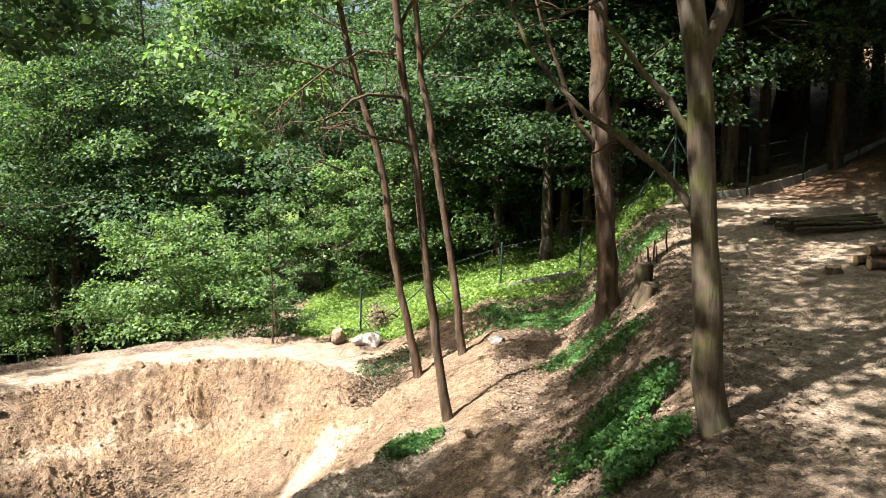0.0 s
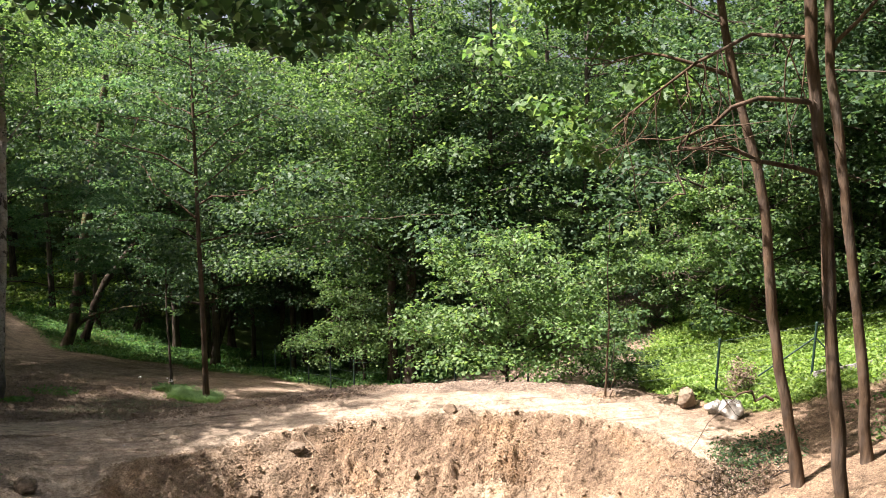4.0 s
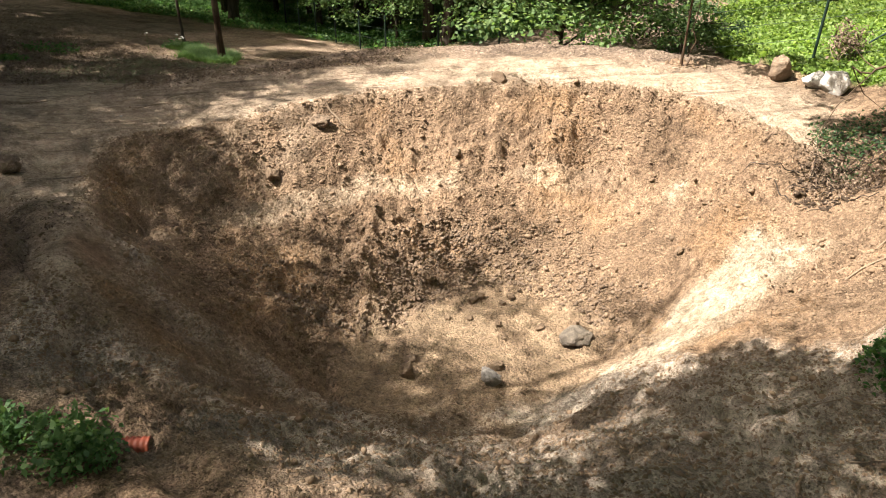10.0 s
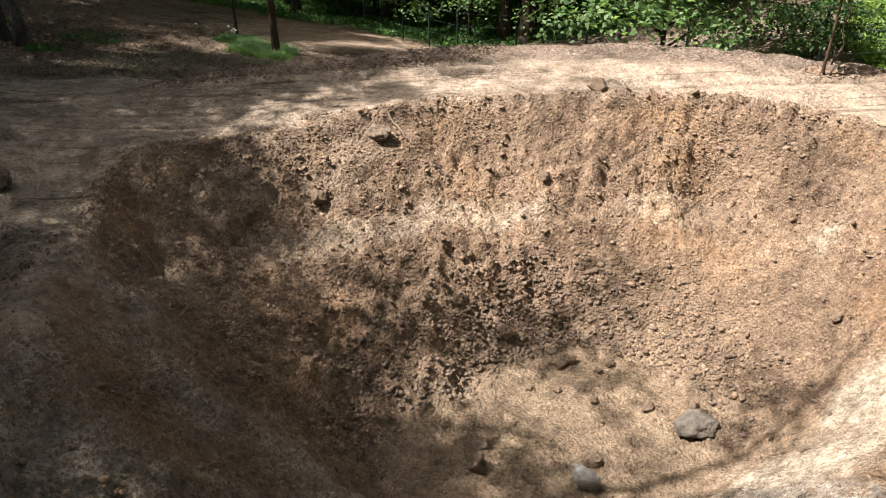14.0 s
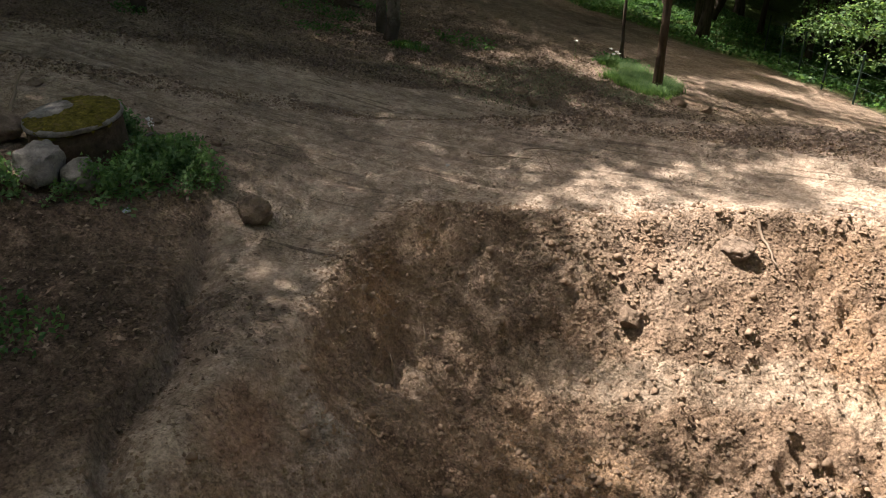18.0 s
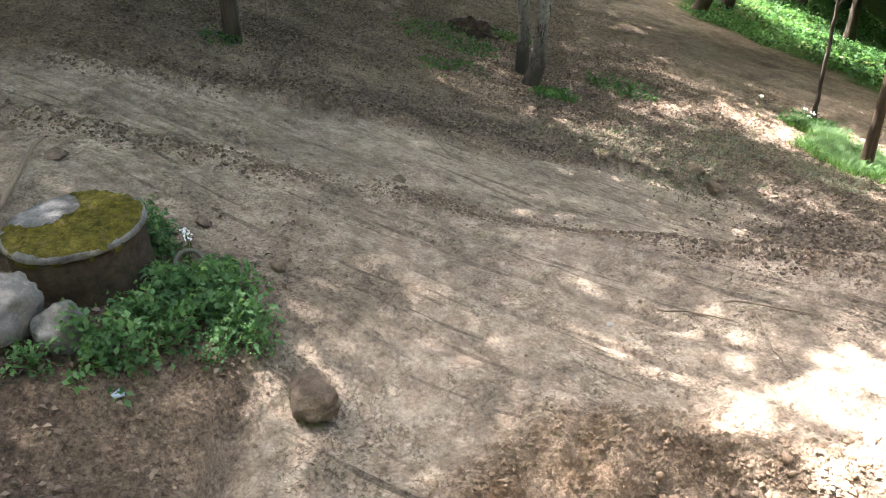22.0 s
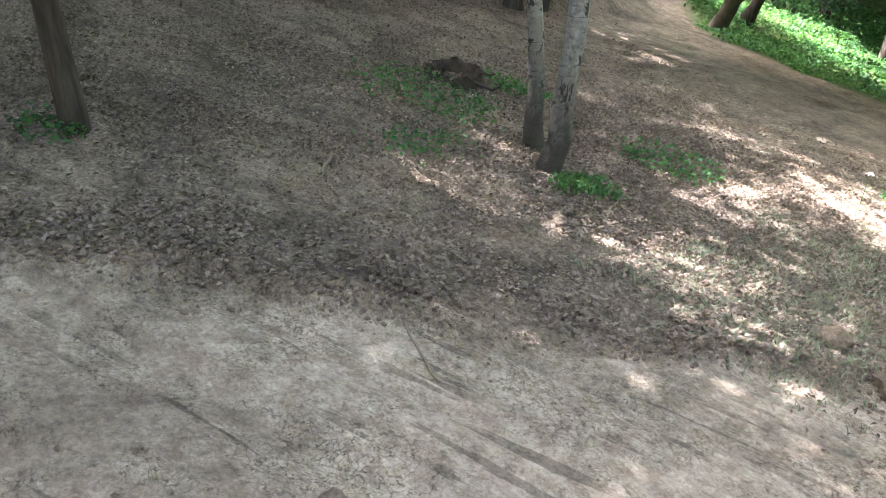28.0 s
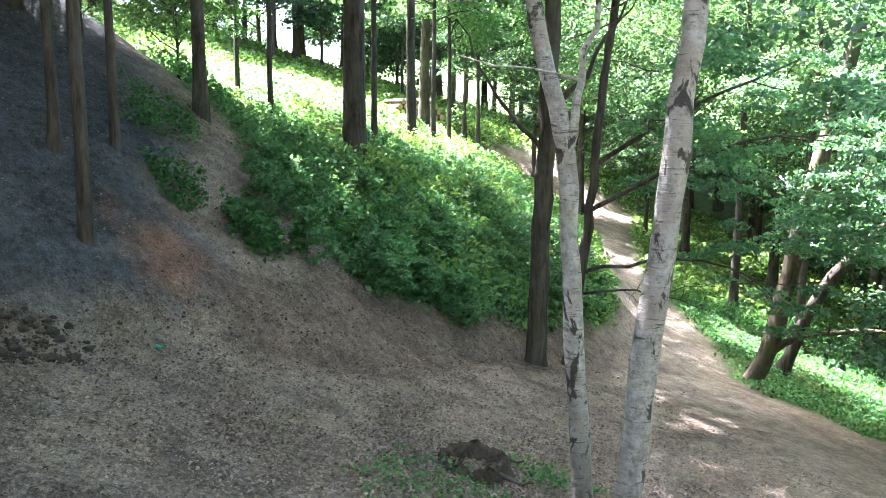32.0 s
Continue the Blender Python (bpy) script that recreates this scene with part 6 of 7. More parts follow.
# ---- built and loose things ----
def rock(name, label, x, y, size, mat, seed, sink=0.25, turn=0.0, category="rock", group="", cut=0.5):
    """A boulder: a noisy ball with a few flattened faces."""
    rough = 0.16 if mat in (CLOD, STONE_BROWN) else 0.10
    bm = bmesh.new()
    bmesh.ops.create_icosphere(bm, subdivisions=4, radius=1.0)
    r = random.Random(seed)
    planes = [(Vector((r.gauss(0, 1), r.gauss(0, 1), r.gauss(0, 0.8))).normalized(), cut + (0.95 - cut) * r.random()) for _ in range(15)]
    for v in bm.verts:
        v.co *= 1 + 0.22 * noise.noise(v.co * 0.9 + Vector((seed, 3, 0)))
        for nrm, d in planes:
            over = v.co.dot(nrm) - d
            if over > 0:
                v.co -= nrm * over * 0.96
        v.co *= 1 + 0.10 * noise.noise(v.co * 2.3 + Vector((seed, 0, 0))) + rough * noise.noise(v.co * 5 + Vector((0, seed, 0))) + rough * 0.5 * noise.noise(v.co * 13 + Vector((seed, seed, 0)))
        v.co = Vector((v.co.x * size[0], v.co.y * size[1], v.co.z * size[2]))
    for f in bm.faces:
        f.smooth = True
    me = bpy.data.meshes.new(name)
    bm.to_mesh(me)
    bm.free()
    me.materials.append(mat)
    ob = new(name, me)
    ob.matrix_basis = pose(x, y, gz(x, y) + size[2] * (1 - 2 * sink), 0, 0, turn)
    return tagged(ob, label, category, group)


# white and brown stones behind the bank
rock("boulder", "white sunlit boulder at the edge of the meadow", -1.95, 23.0, (0.31, 0.26, 0.25), STONE_WHITE, 3, 0.2)
rock("boulder", "pale boulder leaning on the white one", -2.35, 23.1, (0.26, 0.18, 0.2), STONE_WHITE, 4, 0.2)
rock("boulder", "brown block of stone at the edge of the meadow", -2.95, 23.35, (0.24, 0.20, 0.30), STONE_BROWN, 5, 0.15)
# stones of the pit's floor
rock("stone", "rounded stone on the wet floor of the pit", -6.58, 14.85, (0.17, 0.15, 0.17), CLOD, 6, 0.25)
rock("stone", "rounded stone on the wet floor of the pit", -6.7, 15.2, (0.13, 0.09, 0.07), STONE_BROWN, 7, 0.3)
rock("stone", "angular pale stone on the wet floor of the pit", -5.47, 15.27, (0.20, 0.15, 0.17), STONE_GREY, 8, 0.25)
rock("stone", "brown stone on the wet floor of the pit", -5.5, 15.6, (0.14, 0.12, 0.12), CLOD, 9, 0.3)
rock("stone", "flat grey stone half sunk in the pit's side", -4.66, 16.68, (0.30, 0.22, 0.13), STONE_DARK, 12, 0.3, 40, cut=0.75)
rock("stone", "pale stone sticking out of the pit's upper side", -9.98, 18.10, (0.28, 0.16, 0.12), STONE_BROWN, 11, 0.3, 25)
rock("clod", "big brown clod on the pit's rim", -7.73, 20.86, (0.20, 0.16, 0.15), CLOD, 12, 0.25, category="soil")
rock("clod", "big brown clod on the pit's bench", -7.74, 18.97, (0.12, 0.1, 0.1), CLOD, 13, 0.25, category="soil")
rock("clod", "big brown clod on the pit's side", -7.34, 17.06, (0.16, 0.12, 0.12), CLOD, 14, 0.25, category="soil")
rock("clod", "big brown clod in a hollow of the pit's side", -10.17, 16.9, (0.18, 0.16, 0.14), CLOD, 15, 0.3, category="soil")
for i in range(26):
    a = rng_c.random(2)
    x, y = -9.4 + 6.0 * a[0], 16.2 + 2.4 * a[1]
    k = 0.035 + 0.05 * float(rng_c.random()) ** 2
    rock("clod", "brown clod rolled down the pit's side", x, y, (k * 1.2, k, k * 0.85), CLOD, 100 + i, 0.25, i * 37.0, "soil", "big clods", 0.4)
# stones at the track
rock("stone", "brown rounded stone beside the track", -12.78, 13.95, (0.23, 0.20, 0.17), STONE_BROWN, 16, 0.25, 15, cut=0.62)
rock("stone", "brown lump at the track's edge", -17.14, 20.62, (0.19, 0.15, 0.11), CLOD, 17, 0.3)
rock("stone", "brown lump at the track's edge", -16.4, 20.35, (0.17, 0.13, 0.10), CLOD, 18, 0.3)
rock("stone", "small stone among the dry leaves", -19.61, 19.27, (0.16, 0.11, 0.09), STONE_BROWN, 19, 0.3)
rock("stone", "small pale stone in the crumbled earth", -16.0, 15.75, (0.09, 0.07, 0.05), STONE_BROWN, 20, 0.3)
rock("stone", "small pale stone on the track", -14.17, 14.09, (0.08, 0.07, 0.06), STONE_BROWN, 21, 0.3)
rock("stone", "small pale stone on the track", -14.97, 13.62, (0.09, 0.07, 0.05), STONE_BROWN, 22, 0.3)
rock("stone", "brown stone beside the grass tuft", -16.75, 24.4, (0.24, 0.18, 0.14), CLOD, 23, 0.25)
rock("stone", "brown stone beside the grass tuft", -16.3, 24.75, (0.16, 0.12, 0.1), CLOD, 24, 0.25)
rock("stone", "mossy stone on the slope", 1.05, 13.2, (0.13, 0.11, 0.11), STONE_BROWN, 25, 0.25)
rock("stone", "brown clod on the slope", 0.55, 13.6, (0.22, 0.15, 0.1), CLOD, 26, 0.3)
rock("stone", "grey stone below the slender trees", 1.2, 18.6, (0.22, 0.14, 0.12), STONE_GREY, 27, 0.3)


# the concrete well with its lid
def lathe(profile, sides=48, wob=0.0, seed=0):
    """A turned shape from (radius, height) pairs."""
    rng = np.random.default_rng(seed)
    n = len(profile)
    a = np.linspace(0, 2 * np.pi, sides, endpoint=False)
    pr = np.array(profile, float)
    r = pr[:, 0][:, None] * (1 + wob * rng.normal(size=(n, sides)))
    v = np.stack([r * np.cos(a), r * np.sin(a), np.repeat(pr[:, 1][:, None], sides, 1) + wob * 0.3 * rng.normal(size=(n, sides))], -1).reshape(-1, 3)
    i, j = np.meshgrid(np.arange(n - 1), np.arange(sides), indexing="ij")
    k = (j + 1) % sides
    return v, np.stack([i * sides + j, i * sides + k, (i + 1) * sides + k, (i + 1) * sides + j], -1).reshape(-1, 4)


WX, WY = WELL
WZ = float(ground(np.array([WX]), np.array([WY]))[0])
well = new("concrete_well")
well.matrix_basis = pose(WX, WY, WZ - 0.13, 2.0, -1.0, 20)
well.scale = (0.975, 0.975, 0.975)
part("ring", mesh_np("ring", *lathe([(0.50, -0.3), (0.50, 0.2), (0.50, 0.43), (0.42, 0.43), (0.42, -0.3)], 48, 0.003, 1), CONCRETE), None, well, "stained grey-brown concrete ring")
lid = part("lid", mesh_np("lid", *lathe([(0.42, 0.455), (0.518, 0.455), (0.522, 0.465), (0.522, 0.495), (0.512, 0.505), (0.2, 0.53), (0.001, 0.53)], 48, 0.006, 2), CONCRETE_PALE), None, well, "worn pale concrete lid")


def moss_cap():
    """A raised uneven cushion of moss that leaves one bay of the lid bare."""
    rng = np.random.default_rng(5)
    n, sides = 30, 110
    v, f = [], []
    for i in range(n):
        for j in range(sides):
            a = 2 * math.pi * j / sides
            edge = 0.518 + 0.006 * math.sin(5 * a + 1) + 0.004 * float(rng.normal())
            r = edge * (i + 0.02) / (n - 1)
            x, y = r * math.cos(a), r * math.sin(a)
            rag = 0.10 * float(fbm(x, y, 9, 4, 3))
            bare = smooth(0.30, 0.26, math.hypot(x + 0.35, y + 0.10) + rag * 0.6)
            bare = max(bare, smooth(0.522, 0.540, r + rag * 0.9))
            h = (0.010 + 0.022 * (float(fbm(x, y, 30, 4, 4, 0.7)) + 0.5)) * (1 - float(bare)) - 0.035 * float(bare)
            v.append((x, y, 0.524 - 0.03 * (r / 0.52) ** 3 + h - (0.04 if i == n - 1 else 0)))
    for i in range(n - 1):
        for j in range(sides):
            k = (j + 1) % sides
            f.append((i * sides + j, i * sides + k, (i + 1) * sides + k, (i + 1) * sides + j))
    return mesh_np("moss", v, f, MOSS)


part("moss", moss_cap(), None, lid, "cushion of yellow-green moss")
tagged(well, "round concrete well with a mossy lid beside the track", "well")
rock("boulder", "big pale grey boulder leaning against the well", -13.66, 12.17, (0.27, 0.25, 0.27), STONE_GREY, 31, 0.2, cut=0.66)
rock("boulder", "grey boulder at the foot of the well", -13.50, 12.52, (0.20, 0.20, 0.19), STONE_GREY, 32, 0.2, 30, cut=0.66)
rock("boulder", "low rusty brown slab behind the pale boulder", -14.62, 11.86, (0.30, 0.44, 0.21), STONE_BROWN, 33, 0.2, 15, cut=0.6)
rock("boulder", "upright brown boulder beside the well", -14.12, 11.55, (0.17, 0.19, 0.23), STONE_BROWN, 34, 0.15, cut=0.55)
rock("boulder", "broad pale brown boulder beside the track", -15.2, 11.25, (0.34, 0.40, 0.24), STONE_BROWN, 35, 0.2, cut=0.66)
rock("stone", "flat pale stone behind the well", -16.14, 12.55, (0.14, 0.14, 0.05), STONE_BROWN, 36, 0.3)


# the drain pipe
def drain():
    e = new("drain_pipe")
    d = Vector((0.86, 0.50, -0.06)).normalized()
    prof, n = [], 26
    for i in range(32):
        prof.append((0.085 + (0.008 if (i // 2) % 2 else 0.0), i * 0.012))
    prof = prof + [(0.074, prof[-1][1]), (0.074, 0.0)]
    m = mesh_np("pipe", *lathe(prof, 28), PIPE)
    part("pipe", m, None, e)
    x, y = -6.84, 10.02
    q = d.to_track_quat("Z", "Y").to_matrix().to_4x4()
    e.matrix_basis = Matrix.Translation((x, y, gz(-6.7, 10.12) + 0.03)) @ q
    return tagged(e, "red corrugated plastic drain pipe ending in the bank", "pipe")


drain()


# fences
def fence_post(x, y, h, lean=0.0, brace=0, label="dark green metal fence post"):
    e = new("fence_post")
    e.matrix_basis = pose(x, y, gz(x, y), 0, lean, 0)
    post = part("post", mesh_np("post", *tube([(0, 0, -0.3), (0, 0, h * 0.5), (0, 0, h)], [0.03, 0.03, 0.03], 10), POST_GREEN), None, e)
    part("cap", mesh_np("cap", *lathe([(0.034, h - 0.02), (0.034, h + 0.01), (0.02, h + 0.025), (0.001, h + 0.028)], 12), POST_GREEN), None, post)
    for s in ((-1, 1) if brace == 2 else (brace,) if brace else ()):
        part("brace", mesh_np("brace", *tube([(0, 0, h * 0.75), (s * 0.55, 0, h * 0.35), (s * 1.15, 0, -0.1)], [0.02, 0.02, 0.02], 8), POST_GREEN), None, e)
    return tagged(e, label, "post", "fence posts")


LINE_E = [(-2.5, 25.0, 1.35, 0), (-0.4, 24.9, 1.35, 2), (1.69, 24.6, 1.4, 0), (3.95, 24.2, 1.35, 0), (6.35, 23.3, 2.5, 2), (8.5, 23.7, 1.35, 0), (10.5, 24.8, 1.35, 0), (12.6, 25.9, 1.35, 0), (15.0, 27.0, 1.35, 0)]
LINE_W = [(-2.5, 25.0), (-5.2, 25.9), (-8.4, 28.6), (-11.4, 29.9), (-13.8, 30.6), (-16.2, 31.4), (-17.6, 32.0), (-19.0, 32.6), (-20.4, 33.4), (-21.8, 34.3), (-23.4, 35.6)]
for x, y, h, br in LINE_E:
    fence_post(x, y, h, 2.0 if h < 2 else 0.0, br, "dark green metal fence post with slanting braces" if br else "dark green metal fence post")
for x, y in LINE_W[1:]:
    fence_post(x, y, 1.35)


def fence_wires(pts, name):
    """Tension wires and a wide-meshed net along a line of posts."""
    e = new(name)
    for hgt in (0.08, 0.5, 0.9, 1.28):
        line = [(x, y, gz(x, y) + hgt) for x, y in pts]
        part("wire", mesh_np("wire", *tube(line, [0.004] * len(line), 4), WIRE), None, e)
    return tagged(e, "dark green tension wires between the fence posts", "fence")


fence_wires([(x, y) for x, y, h, br in LINE_E], "fence_wires")
fence_wires(LINE_W, "fence_wires")


def board(x0, y0, x1, y1, h=0.20):
    """A concrete board along the foot of the fence."""
    z0, z1 = gz(x0, y0), gz(x1, y1)
    d = Vector((x1 - x0, y1 - y0, 0)).normalized() * 0.03
    nrm = Vector((-d.y, d.x, 0)) * 0.9
    bm = bmesh.new()
    vs = []
    for x, y, z in ((x0, y0, z0), (x1, y1, z1)):
        for s in (-1, 1):
            vs += [bm.verts.new((x + s * nrm.x, y + s * nrm.y, z - 0.12)), bm.verts.new((x + s * nrm.x, y + s * nrm.y, z + h))]
    for f in ((0, 1, 3, 2), (4, 6, 7, 5), (0, 4, 5, 1), (2, 3, 7, 6), (1, 5, 7, 3), (0, 2, 6, 4)):
        bm.faces.new([vs[i] for i in f])
    bmesh.ops.recalc_face_normals(bm, faces=bm.faces)
    bmesh.ops.bevel(bm, geom=list(bm.edges), offset=0.008, segments=1, affect="EDGES")
    me = bpy.data.meshes.new("fence_board")
    bm.to_mesh(me)
    bm.free()
    me.materials.append(STONE_GREY)
    return tagged(new("fence_board", me), "pale concrete board along the foot of the fence", "board", "fence boards")


pts = [(x, y) for x, y, h, br in LINE_E][1:]
for (x0, y0), (x1, y1) in zip(pts, pts[1:]):
    board(x0 + 0.04, y0 - 0.06, x1 - 0.04, y1 - 0.06)


# cut poles, stumps and stakes
def log(name, label, a, b, r, bark, category="log", group="", wob=0.03, seed=0, cut=None):
    rng = np.random.default_rng(seed)
    e = new(name)
    a, b = np.array(a, float), np.array(b, float)
    line = bent(rng, (0, 0, 0), b - a, 7, wob)
    e.matrix_basis = pose(*a)
    stem = part("stem", mesh_np("stem", *tube(line, np.linspace(r, r * 0.8, 7), 12), bark), None, e)
    for end, q, rr in ((0, line[0] - line[1], r), (6, line[-1] - line[-2], r * 0.8)):
        q = Vector(q).normalized()
        d = mesh_np("cut_end", *lathe([(rr, -0.004), (rr * 0.98, 0.004), (rr * 0.5, 0.006), (0.001, 0.006)], 12), cut or WOOD_CUT)
        o = part("cut_end", d, None, stem)
        o.matrix_basis = Matrix.Translation(line[end]) @ q.to_track_quat("Z", "Y").to_matrix().to_4x4()
    return tagged(e, label, category, group)


rp = np.random.default_rng(9)
zb = max(gz(7.3, 18.6), gz(9.0, 18.8))
for row, n in enumerate((9, 7, 4)):
    for i in range(n):
        y = 18.1 + 0.13 * i + 0.10 * row
        x0, dy = 7.2 + 0.5 * rp.random(), 0.16 * rp.normal()
        z0 = zb + 0.05 + row * 0.075
        log("pole", "thin cut green-grey pole piled on the bare yard", (x0, y, z0), (x0 + 1.5 + 0.7 * rp.random(), y + dy, z0 + 0.02 + 0.04 * rp.random()),
            0.030 + 0.014 * rp.random(), BARK_MOSSY, "pole", "piled poles", 0.03, 300 + row * 10 + i, cut=BARK)
for i, (x, y, l) in enumerate(((7.55, 15.3, 1.2), (7.7, 15.1, 1.2), (7.6, 14.9, 1.0), (7.65, 15.08, 1.1))):
    up = 0.1 if i < 3 else 0.29
    log("log", "brown log lying on the bare yard", (x, y, gz(x, y) + up), (x + l, y + 0.1, gz(x + l, y) + up), 0.095, BARK, "log", "logs on the yard", 0.01, 340 + i)


def stump(label, x, y, r, h, mat, seed, lean=0.0):
    rng = np.random.default_rng(seed)
    e = new("stump")
    e.matrix_basis = pose(x, y, gz(x, y), lean, -lean, seed * 31)
    v, f = lathe([(r * 1.5, -0.15), (r * 1.25, 0.05), (r * 1.02, h * 0.5), (r, h)], 18, 0.05, seed)
    part("stem", mesh_np("stem", v, f, mat), None, e)
    v, f = lathe([(r * 0.98, h - 0.01), (r * 0.9, h), (r * 0.4, h - 0.005), (0.001, h)], 18, 0.02, seed + 1)
    part("cut_face", mesh_np("cut_face", v, f, WOOD_CUT if h < 0.2 else mat), None, e)
    return tagged(e, label, "stump")


stump("low sawn stump on the bare yard", 6.95, 14.9, 0.13, 0.13, BARK, 1)
stump("mossy broken stump beside the stout tree", 3.85, 16.1, 0.17, 0.55, BARK_MOSSY, 2, 4)
stump("mossy root block on the slope", 3.75, 15.4, 0.16, 0.30, BARK_MOSSY, 3, 12)
for i, (x, y, h) in enumerate(((4.05, 17.5, 0.62), (4.2, 17.8, 0.7), (4.33, 17.55, 0.55), (4.5, 17.9, 0.6), (4.45, 17.4, 0.5), (4.75, 17.75, 0.66), (4.25, 17.35, 0.45))):
    z = gz(x, y)
    log("stake", "short cut stem standing beside the stout tree", (x, y, z - 0.1), (x + 0.05 * rp.normal(), y + 0.05 * rp.normal(), z + h * 0.7), 0.022, BARK, "stake", "cut stems", 0.01, 360 + i)


def rotten_stump():
    e = new("rotten_stump")
    x, y = -24.35, 20.25
    e.matrix_basis = pose(x, y, gz(x, y), 0, 0, 30)
    rng = np.random.default_rng(3)
    v, f = lathe([(0.50, -0.1), (0.46, 0.03), (0.42, 0.09), (0.39, 0.10), (0.34, 0.05), (0.28, -0.06), (0.001, -0.08)], 44, 0.09, 5)
    v[:, 2] += 0.10 * np.abs(fbm(v[:, 0] * 2, v[:, 1] * 2, 3.0, 3, 6)) * (v[:, 2] > 0)
    part("rim", mesh_np("rim", v, f, HUMUS), None, e, "mossy hollow rim")
    for i in range(17):
        a, r = 2.0 + 0.20 * i + 0.1 * rng.normal(), 0.20 + 0.18 * rng.random()
        p0 = np.array([r * math.cos(a), r * math.sin(a), -0.02])
        h = 0.08 + 0.24 * rng.random() * (1.0 if 4 < i < 11 else 0.5)
        m = mesh_np("splinter", *tube(bent(rng, p0, p0 + (0.07 * rng.normal(), 0.07 * rng.normal(), h), 5, 0.02), np.linspace(0.035, 0.006, 5), 5), HUMUS)
        part("splinter", m, None, e, "dark rotten splinter")
    for i in range(6):
        a = 1.05 * i
        p0 = np.array([0.42 * math.cos(a), 0.42 * math.sin(a), 0.0])
        part("root", mesh_np("root", *tube(bent(rng, p0, p0 * 1.9 + (0, 0, -0.05), 6, 0.06), np.linspace(0.035, 0.01, 6), 7), BARK_DARK), None, e)
    return tagged(e, "dark rotten hollow stump among weeds", "stump")


rotten_stump()


# sticks, roots and twigs on the ground
def stick(label, x0, y0, x1, y1, r=0.015, seed=0, name="stick", lift=0.0, mat=None):
    rng = np.random.default_rng(seed)
    n = 8
    t = np.linspace(0, 1, n)
    xs_, ys_ = x0 + (x1 - x0) * t, y0 + (y1 - y0) * t
    L = math.hypot(x1 - x0, y1 - y0)
    xs_, ys_ = xs_ + np.cumsum(rng.normal(size=n)) * 0.02 * L, ys_ + np.cumsum(rng.normal(size=n)) * 0.02 * L
    zs_ = surface(xs_, ys_) + r * 0.8 + lift * t
    ob = new(name, mesh_np(name, *tube(np.stack([xs_, ys_, zs_], 1), np.linspace(r, r * 0.45, n), 6), mat or TWIG))
    return tagged(ob, label, "stick")


stick("long dead branch lying behind the well", -15.1, 12.05, -16.35, 12.45, 0.03, 1, lift=0.10)
stick("thin root sticking out of the pit's rim", -11.2, 15.05, -10.95, 14.95, 0.010, 2, "root", 0.15)
stick("thin root sticking out of the pit's rim", -10.95, 14.5, -10.6, 14.4, 0.010, 3, "root", 0.05)
stick("pale root lying on the pit's upper side", -10.0, 18.4, -9.6, 18.25, 0.02, 4, "root", 0.05)
stick("dead branch on the dry leaves", -21.0, 17.3, -20.2, 16.9, 0.02, 5)
stick("dead branch beside the rotten stump", -24.0, 19.2, -22.9, 19.0, 0.025, 6)
stick("thin stick on the track", -14.6, 18.1, -14.0, 17.7, 0.012, 7)
stick("thin stick on the track", -12.6, 17.6, -11.7, 17.2, 0.010, 8)
stick("dead branch on the slope below the slender trees", -1.5, 16.5, -0.4, 17.4, 0.014, 9)
stick("dead branch on the slope below the slender trees", -1.3, 16.3, -0.2, 16.9, 0.012, 10)
stick("stick on the pit's lit side", -2.2, 19.4, -1.6, 19.7, 0.014, 11)
stick("stick on the pit's upper side", -5.2, 20.4, -4.9, 20.0, 0.012, 12)
rs = np.random.default_rng(21)
for i in range(46):
    zone_ = i % 3
    x, y = ((rs.uniform(-27, -16), rs.uniform(13, 23)), (rs.uniform(-2.2, 1.5), rs.uniform(11, 18)), (rs.uniform(4.2, 8.5), rs.uniform(9, 19)))[zone_]
    a, l = rs.uniform(0, 6.28), rs.uniform(0.25, 0.9)
    stick(("thin dry twig on the leaf litter", "thin dry twig on the pit's rim", "thin dry twig on the bare yard")[zone_], x, y, x + l * math.cos(a), y + l * math.sin(a), 0.006 + 0.006 * rs.random(), 400 + i, "twig")
for i in range(9):
    a = rs.uniform(-0.4, 0.9)
    x, y = rs.uniform(-1.7, -0.6), rs.uniform(12.2, 14.8)
    stick("thin dry twig on the pit's rim", x, y, x + 1.1 * math.cos(a), y + 1.1 * math.sin(a), 0.008, 470 + i, "twig")

# the dead weeds beside the fence post
DEAD = Tree(8, 0.85, 0.010, 0.10, 0.32, 13, 170, 0.075, TWIG, DRY, rise=0.9, flat=0.5, twigs=3, flare=1.0)
for x, y, r, k in ((-2.05, 24.9, 10, 1.0), (-1.75, 25.1, 120, 0.8), (-1.95, 25.25, 240, 0.9)):
    DEAD.plant(x, y, r, k, "dead brown weed beside the fence post", "dead_weed", "dead weeds")
p = spots(np.random.default_rng(52), (-27.6, -26.0, 14.6, 16.2), 160, patch_share([(-26.9, 15.45, 0.75)]))
crumbs("clods", "dark torn-up roots and soil at the foot of the slope", p, 0.02 + 0.07 * np.random.default_rng(53).random(len(p)) ** 2, HUMUS, 13, 0.35, ICO_V, ICO_F)

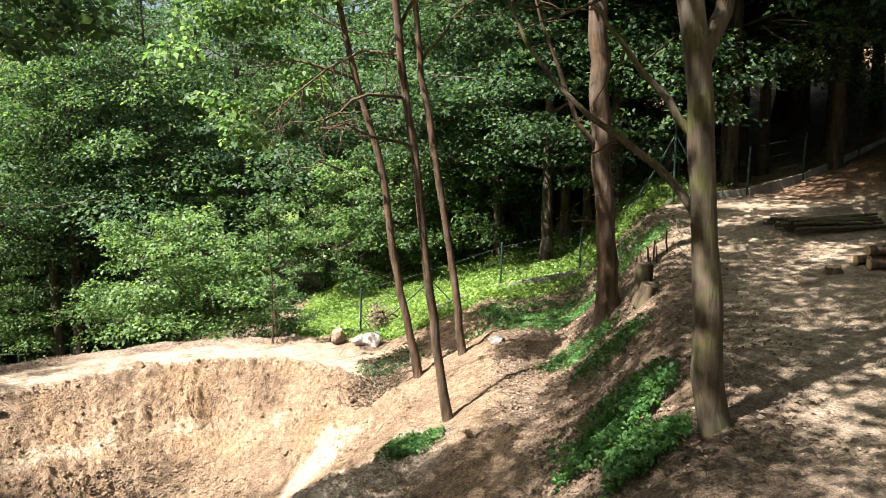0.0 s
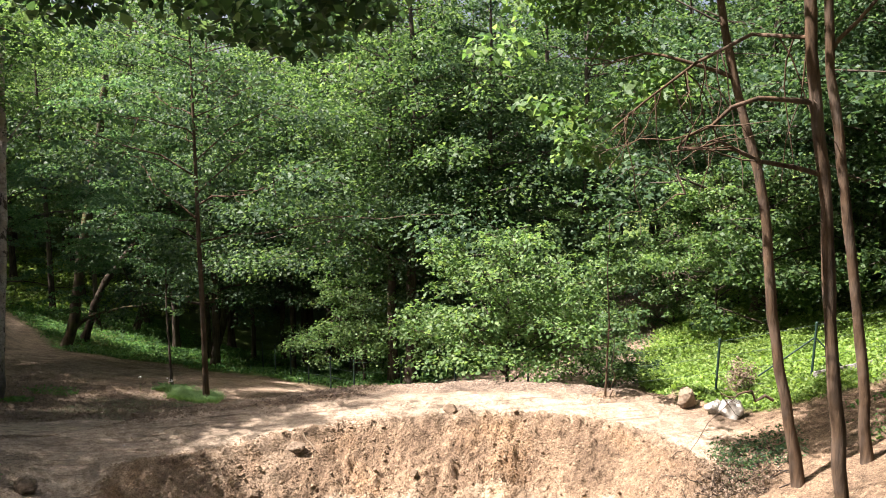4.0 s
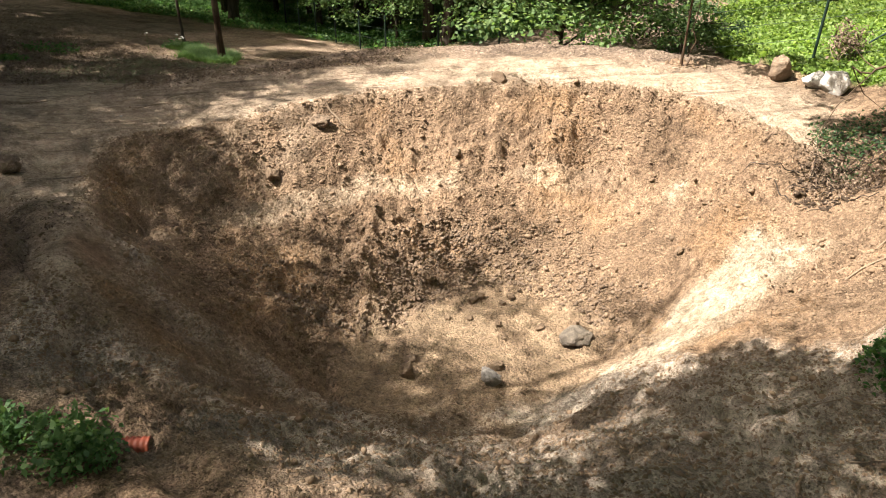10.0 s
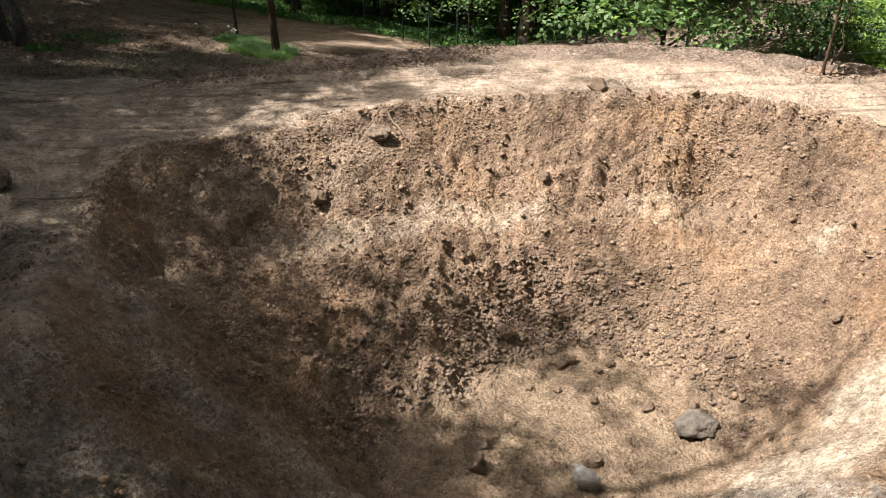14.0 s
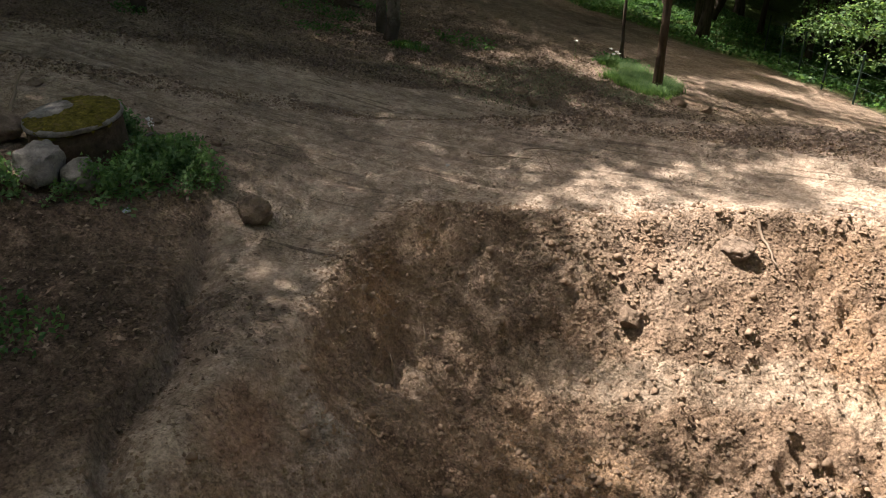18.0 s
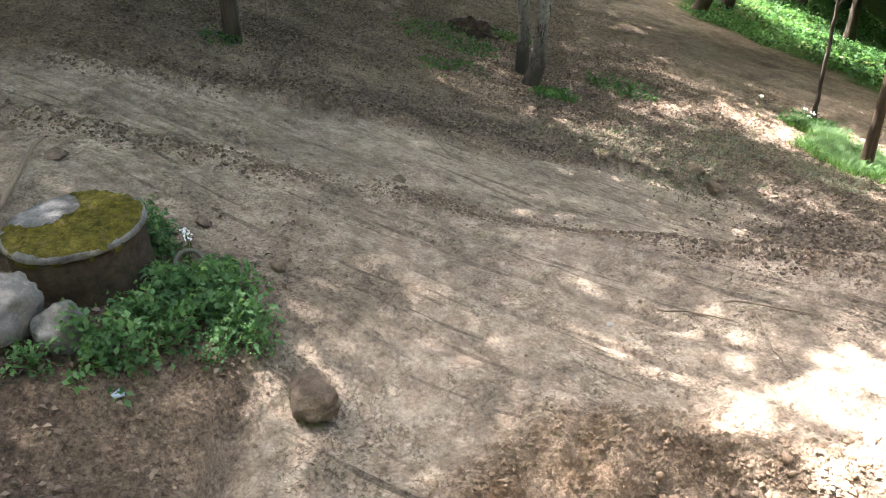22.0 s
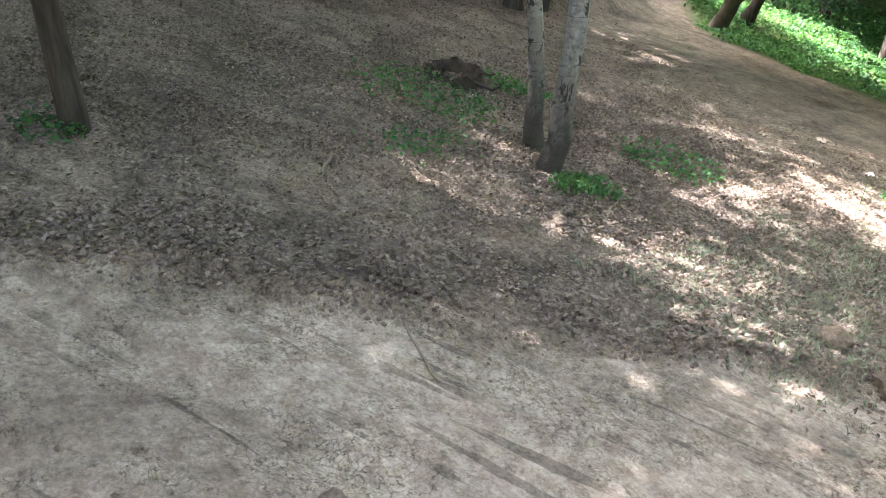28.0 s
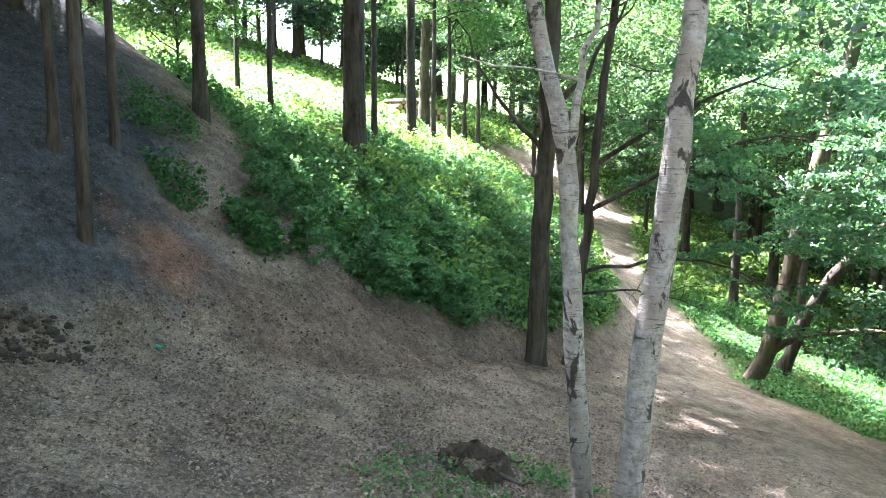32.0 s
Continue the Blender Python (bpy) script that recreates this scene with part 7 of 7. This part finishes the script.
# the grubbed-up roots beside the slender trees
rr_ = np.random.default_rng(44)
p = spots(rr_, (-2.6, -0.4, 18.2, 21.6), 420, patch_share([(-1.7, 19.2, 0.75), (-1.3, 20.3, 0.8)]))
crumbs("clods", "dark grubbed-up root clods beside the slender trees", p, 0.015 + 0.055 * rr_.random(len(p)) ** 2, HUMUS, 12, 0.35, ICO_V, ICO_F)
weeds("dark trampled plants on the grubbed-up roots", -1.3, 20.4, 1.0, 900, 0.085, 0.22, LEAF_DARK, 95)
weeds("dry brown leaves caught in the grubbed-up roots", -1.6, 19.6, 1.0, 1200, 0.06, 0.16, DRY, 96, "leaf_litter")
for i in range(44):
    a = rr_.uniform(-3.1, 3.1)
    x, y = -1.6 + 0.4 * rr_.normal(), 19.5 + 0.5 * rr_.normal()
    stick("torn dark root in the grubbed-up earth", x, y, x + 0.5 * math.cos(a), y + 0.5 * math.sin(a), 0.012, 480 + i, "root", 0.12 * rr_.random(), BARK_DARK)

# the staked sapling on the bank
HandTree(61, [(0, 0, -0.2), (0.02, 0, 0.8), (0.05, 0.02, 1.8), (-0.03, 0.0, 3.0), (0.0, 0, 4.2)], 0.024, 0.010, BARK, LEAF,
         [([(0.03, 0, 1.6), (0.45, -0.1, 2.0), (0.8, -0.2, 2.2)], 0.012), ([(0.04, 0, 2.0), (-0.4, 0.1, 2.3), (-0.7, 0.1, 2.3)], 0.012), ([(0.0, 0, 2.6), (0.5, 0.2, 2.9), (0.9, 0.2, 3.1)], 0.012),
          ([(0.1, 0, 0.0), (0.2, 0, 0.5), (0.16, 0.02, 1.6)], 0.018)],
         [(0.8, -0.2, 2.2, 0.45), (-0.6, 0.1, 2.3, 0.5), (0.8, 0.2, 3.1, 0.5), (-0.3, 0, 3.2, 0.55), (0.1, 0, 4.0, 0.55), (-0.5, -0.1, 1.7, 0.35)], 1300, 0.12, flat=0.35, twigs=2, twig=0.3).plant(-4.83, 23.35, "young leafy sapling with a stake on the bank", "sapling")
rp2 = np.random.default_rng(31)
p = spots(rp2, (-5.4, -4.2, 22.9, 23.8), 120, patch_share([(-4.83, 23.35, 0.45)]))
crumbs("clods", "crumbled earth heaped round the sapling's foot", p, 0.02 + 0.04 * rp2.random(len(p)) ** 2, CRUMB, 8)


# scraps of rubbish
def scrap(label, x, y, r, mat, seed):
    """A crumpled bit of foil lying on the ground."""
    rng = np.random.default_rng(seed)
    v = ICO_V * (0.5 + 0.8 * rng.random((12, 1))) * (r, r * 0.8, r * 0.35)
    ob = new("plastic_scrap", mesh_np("plastic_scrap", v, ICO_F, mat, flat=True))
    ob.matrix_basis = pose(x, y, gz(x, y) + r * 0.2, 0, 0, 40 * seed)
    return tagged(ob, label, "rubbish")


scrap("crumpled green plastic scrap at the foot of the bank", -27.66, 16.85, 0.09, plain("plastic_green", (0.02, 0.22, 0.13), 0.4), 1)
scrap("crumpled pale blue plastic scrap near the well", -13.0, 12.77, 0.06, plain("plastic_pale", (0.42, 0.48, 0.55), 0.4), 2)


def hoop():
    """A bent ring of stiff old hose."""
    a = np.linspace(0, 2 * np.pi, 25)
    line = np.stack([0.105 * np.cos(a), 0.085 * np.sin(a), 0.07 + 0.06 * np.sin(a)], 1)
    ob = new("hose_ring", mesh_np("hose_ring", *tube(line, [0.017] * 25, 8), plain("hose_grey", (0.13, 0.125, 0.095), 0.8)))
    ob.matrix_basis = pose(-14.27, 13.40, gz(-14.27, 13.40) + 0.01, 0, 8, 75)
    return tagged(ob, "ring of old grey hose standing among the nettles", "hose")


hoop()
scrap("flat pale scrap of plastic on the track", -12.91, 16.41, 0.04, plain("plastic_grey", (0.35, 0.33, 0.29), 0.7), 3)
scrap("small white scrap on the shaded ground", -11.9, 11.1, 0.05, plain("plastic_white", (0.6, 0.6, 0.58), 0.5), 4)
stick("reddish bare twig on the track", -12.9, 17.5, -12.45, 18.1, 0.010, 13, "twig")
stick("thin stick on the track", -13.0, 16.9, -12.6, 17.35, 0.010, 14)


# white flowers in the grass
def flowers():
    rng = np.random.default_rng(14)
    white = plain("petal_white", (0.75, 0.75, 0.7), 0.7)
    spread = [(-19.6 + 0.3 * rng.normal(), 25.1 + 0.25 * rng.normal(), "white-flowered plant in the grass tuft") for _ in range(5)]
    spread += [(-14.42, 13.44, "white-flowered plant beside the well"), (-14.37, 13.42, "white-flowered plant beside the well")]
    for x, y, label in spread:
        e = new("flower")
        e.matrix_basis = pose(x, y, gz(x, y))
        h = (0.4 + 0.2 * rng.random()) * (0.5 if "well" in label else 1.0)
        stem = part("stem", mesh_np("stem", *tube([(0, 0, -0.02), (0.01, 0.01, h * 0.6), (0.02, 0, h)], [0.006, 0.005, 0.004], 5), GRASS), None, e)
        v, f = leaves(rng, [(0.02, 0, h)], [0.05], 16, 0.032, 0.4)
        part("head", mesh_np("head", v, f, white), None, stem, "white umbel")
        tagged(e, label, "flower", "white flowers")


flowers()
# stacked wood in the west
for row in range(4):
    for i in range(9 - row):
        y = 30.6 + 0.32 * i + 0.16 * row
        z = gz(-55.5, 31.8) + 0.15 + 0.27 * row
        log("cut_log", "short cut log in the stack above the bank", (-55.5, y, z), (-56.8, y - 0.5, z), 0.15, BARK, "log", "stacked logs", 0.01, 500 + row * 10 + i)
for i in range(14):
    x, y = -49 - 6 * rs.random(), 22.5 + 5 * rs.random()
    rock("rubble", "grey rubble on the sunlit slope", x, y, (0.3 + 0.3 * rs.random(), 0.3, 0.25), STONE_GREY, 200 + i, 0.2, 40.0 * i, "rubble", "rubble stones", 0.35)
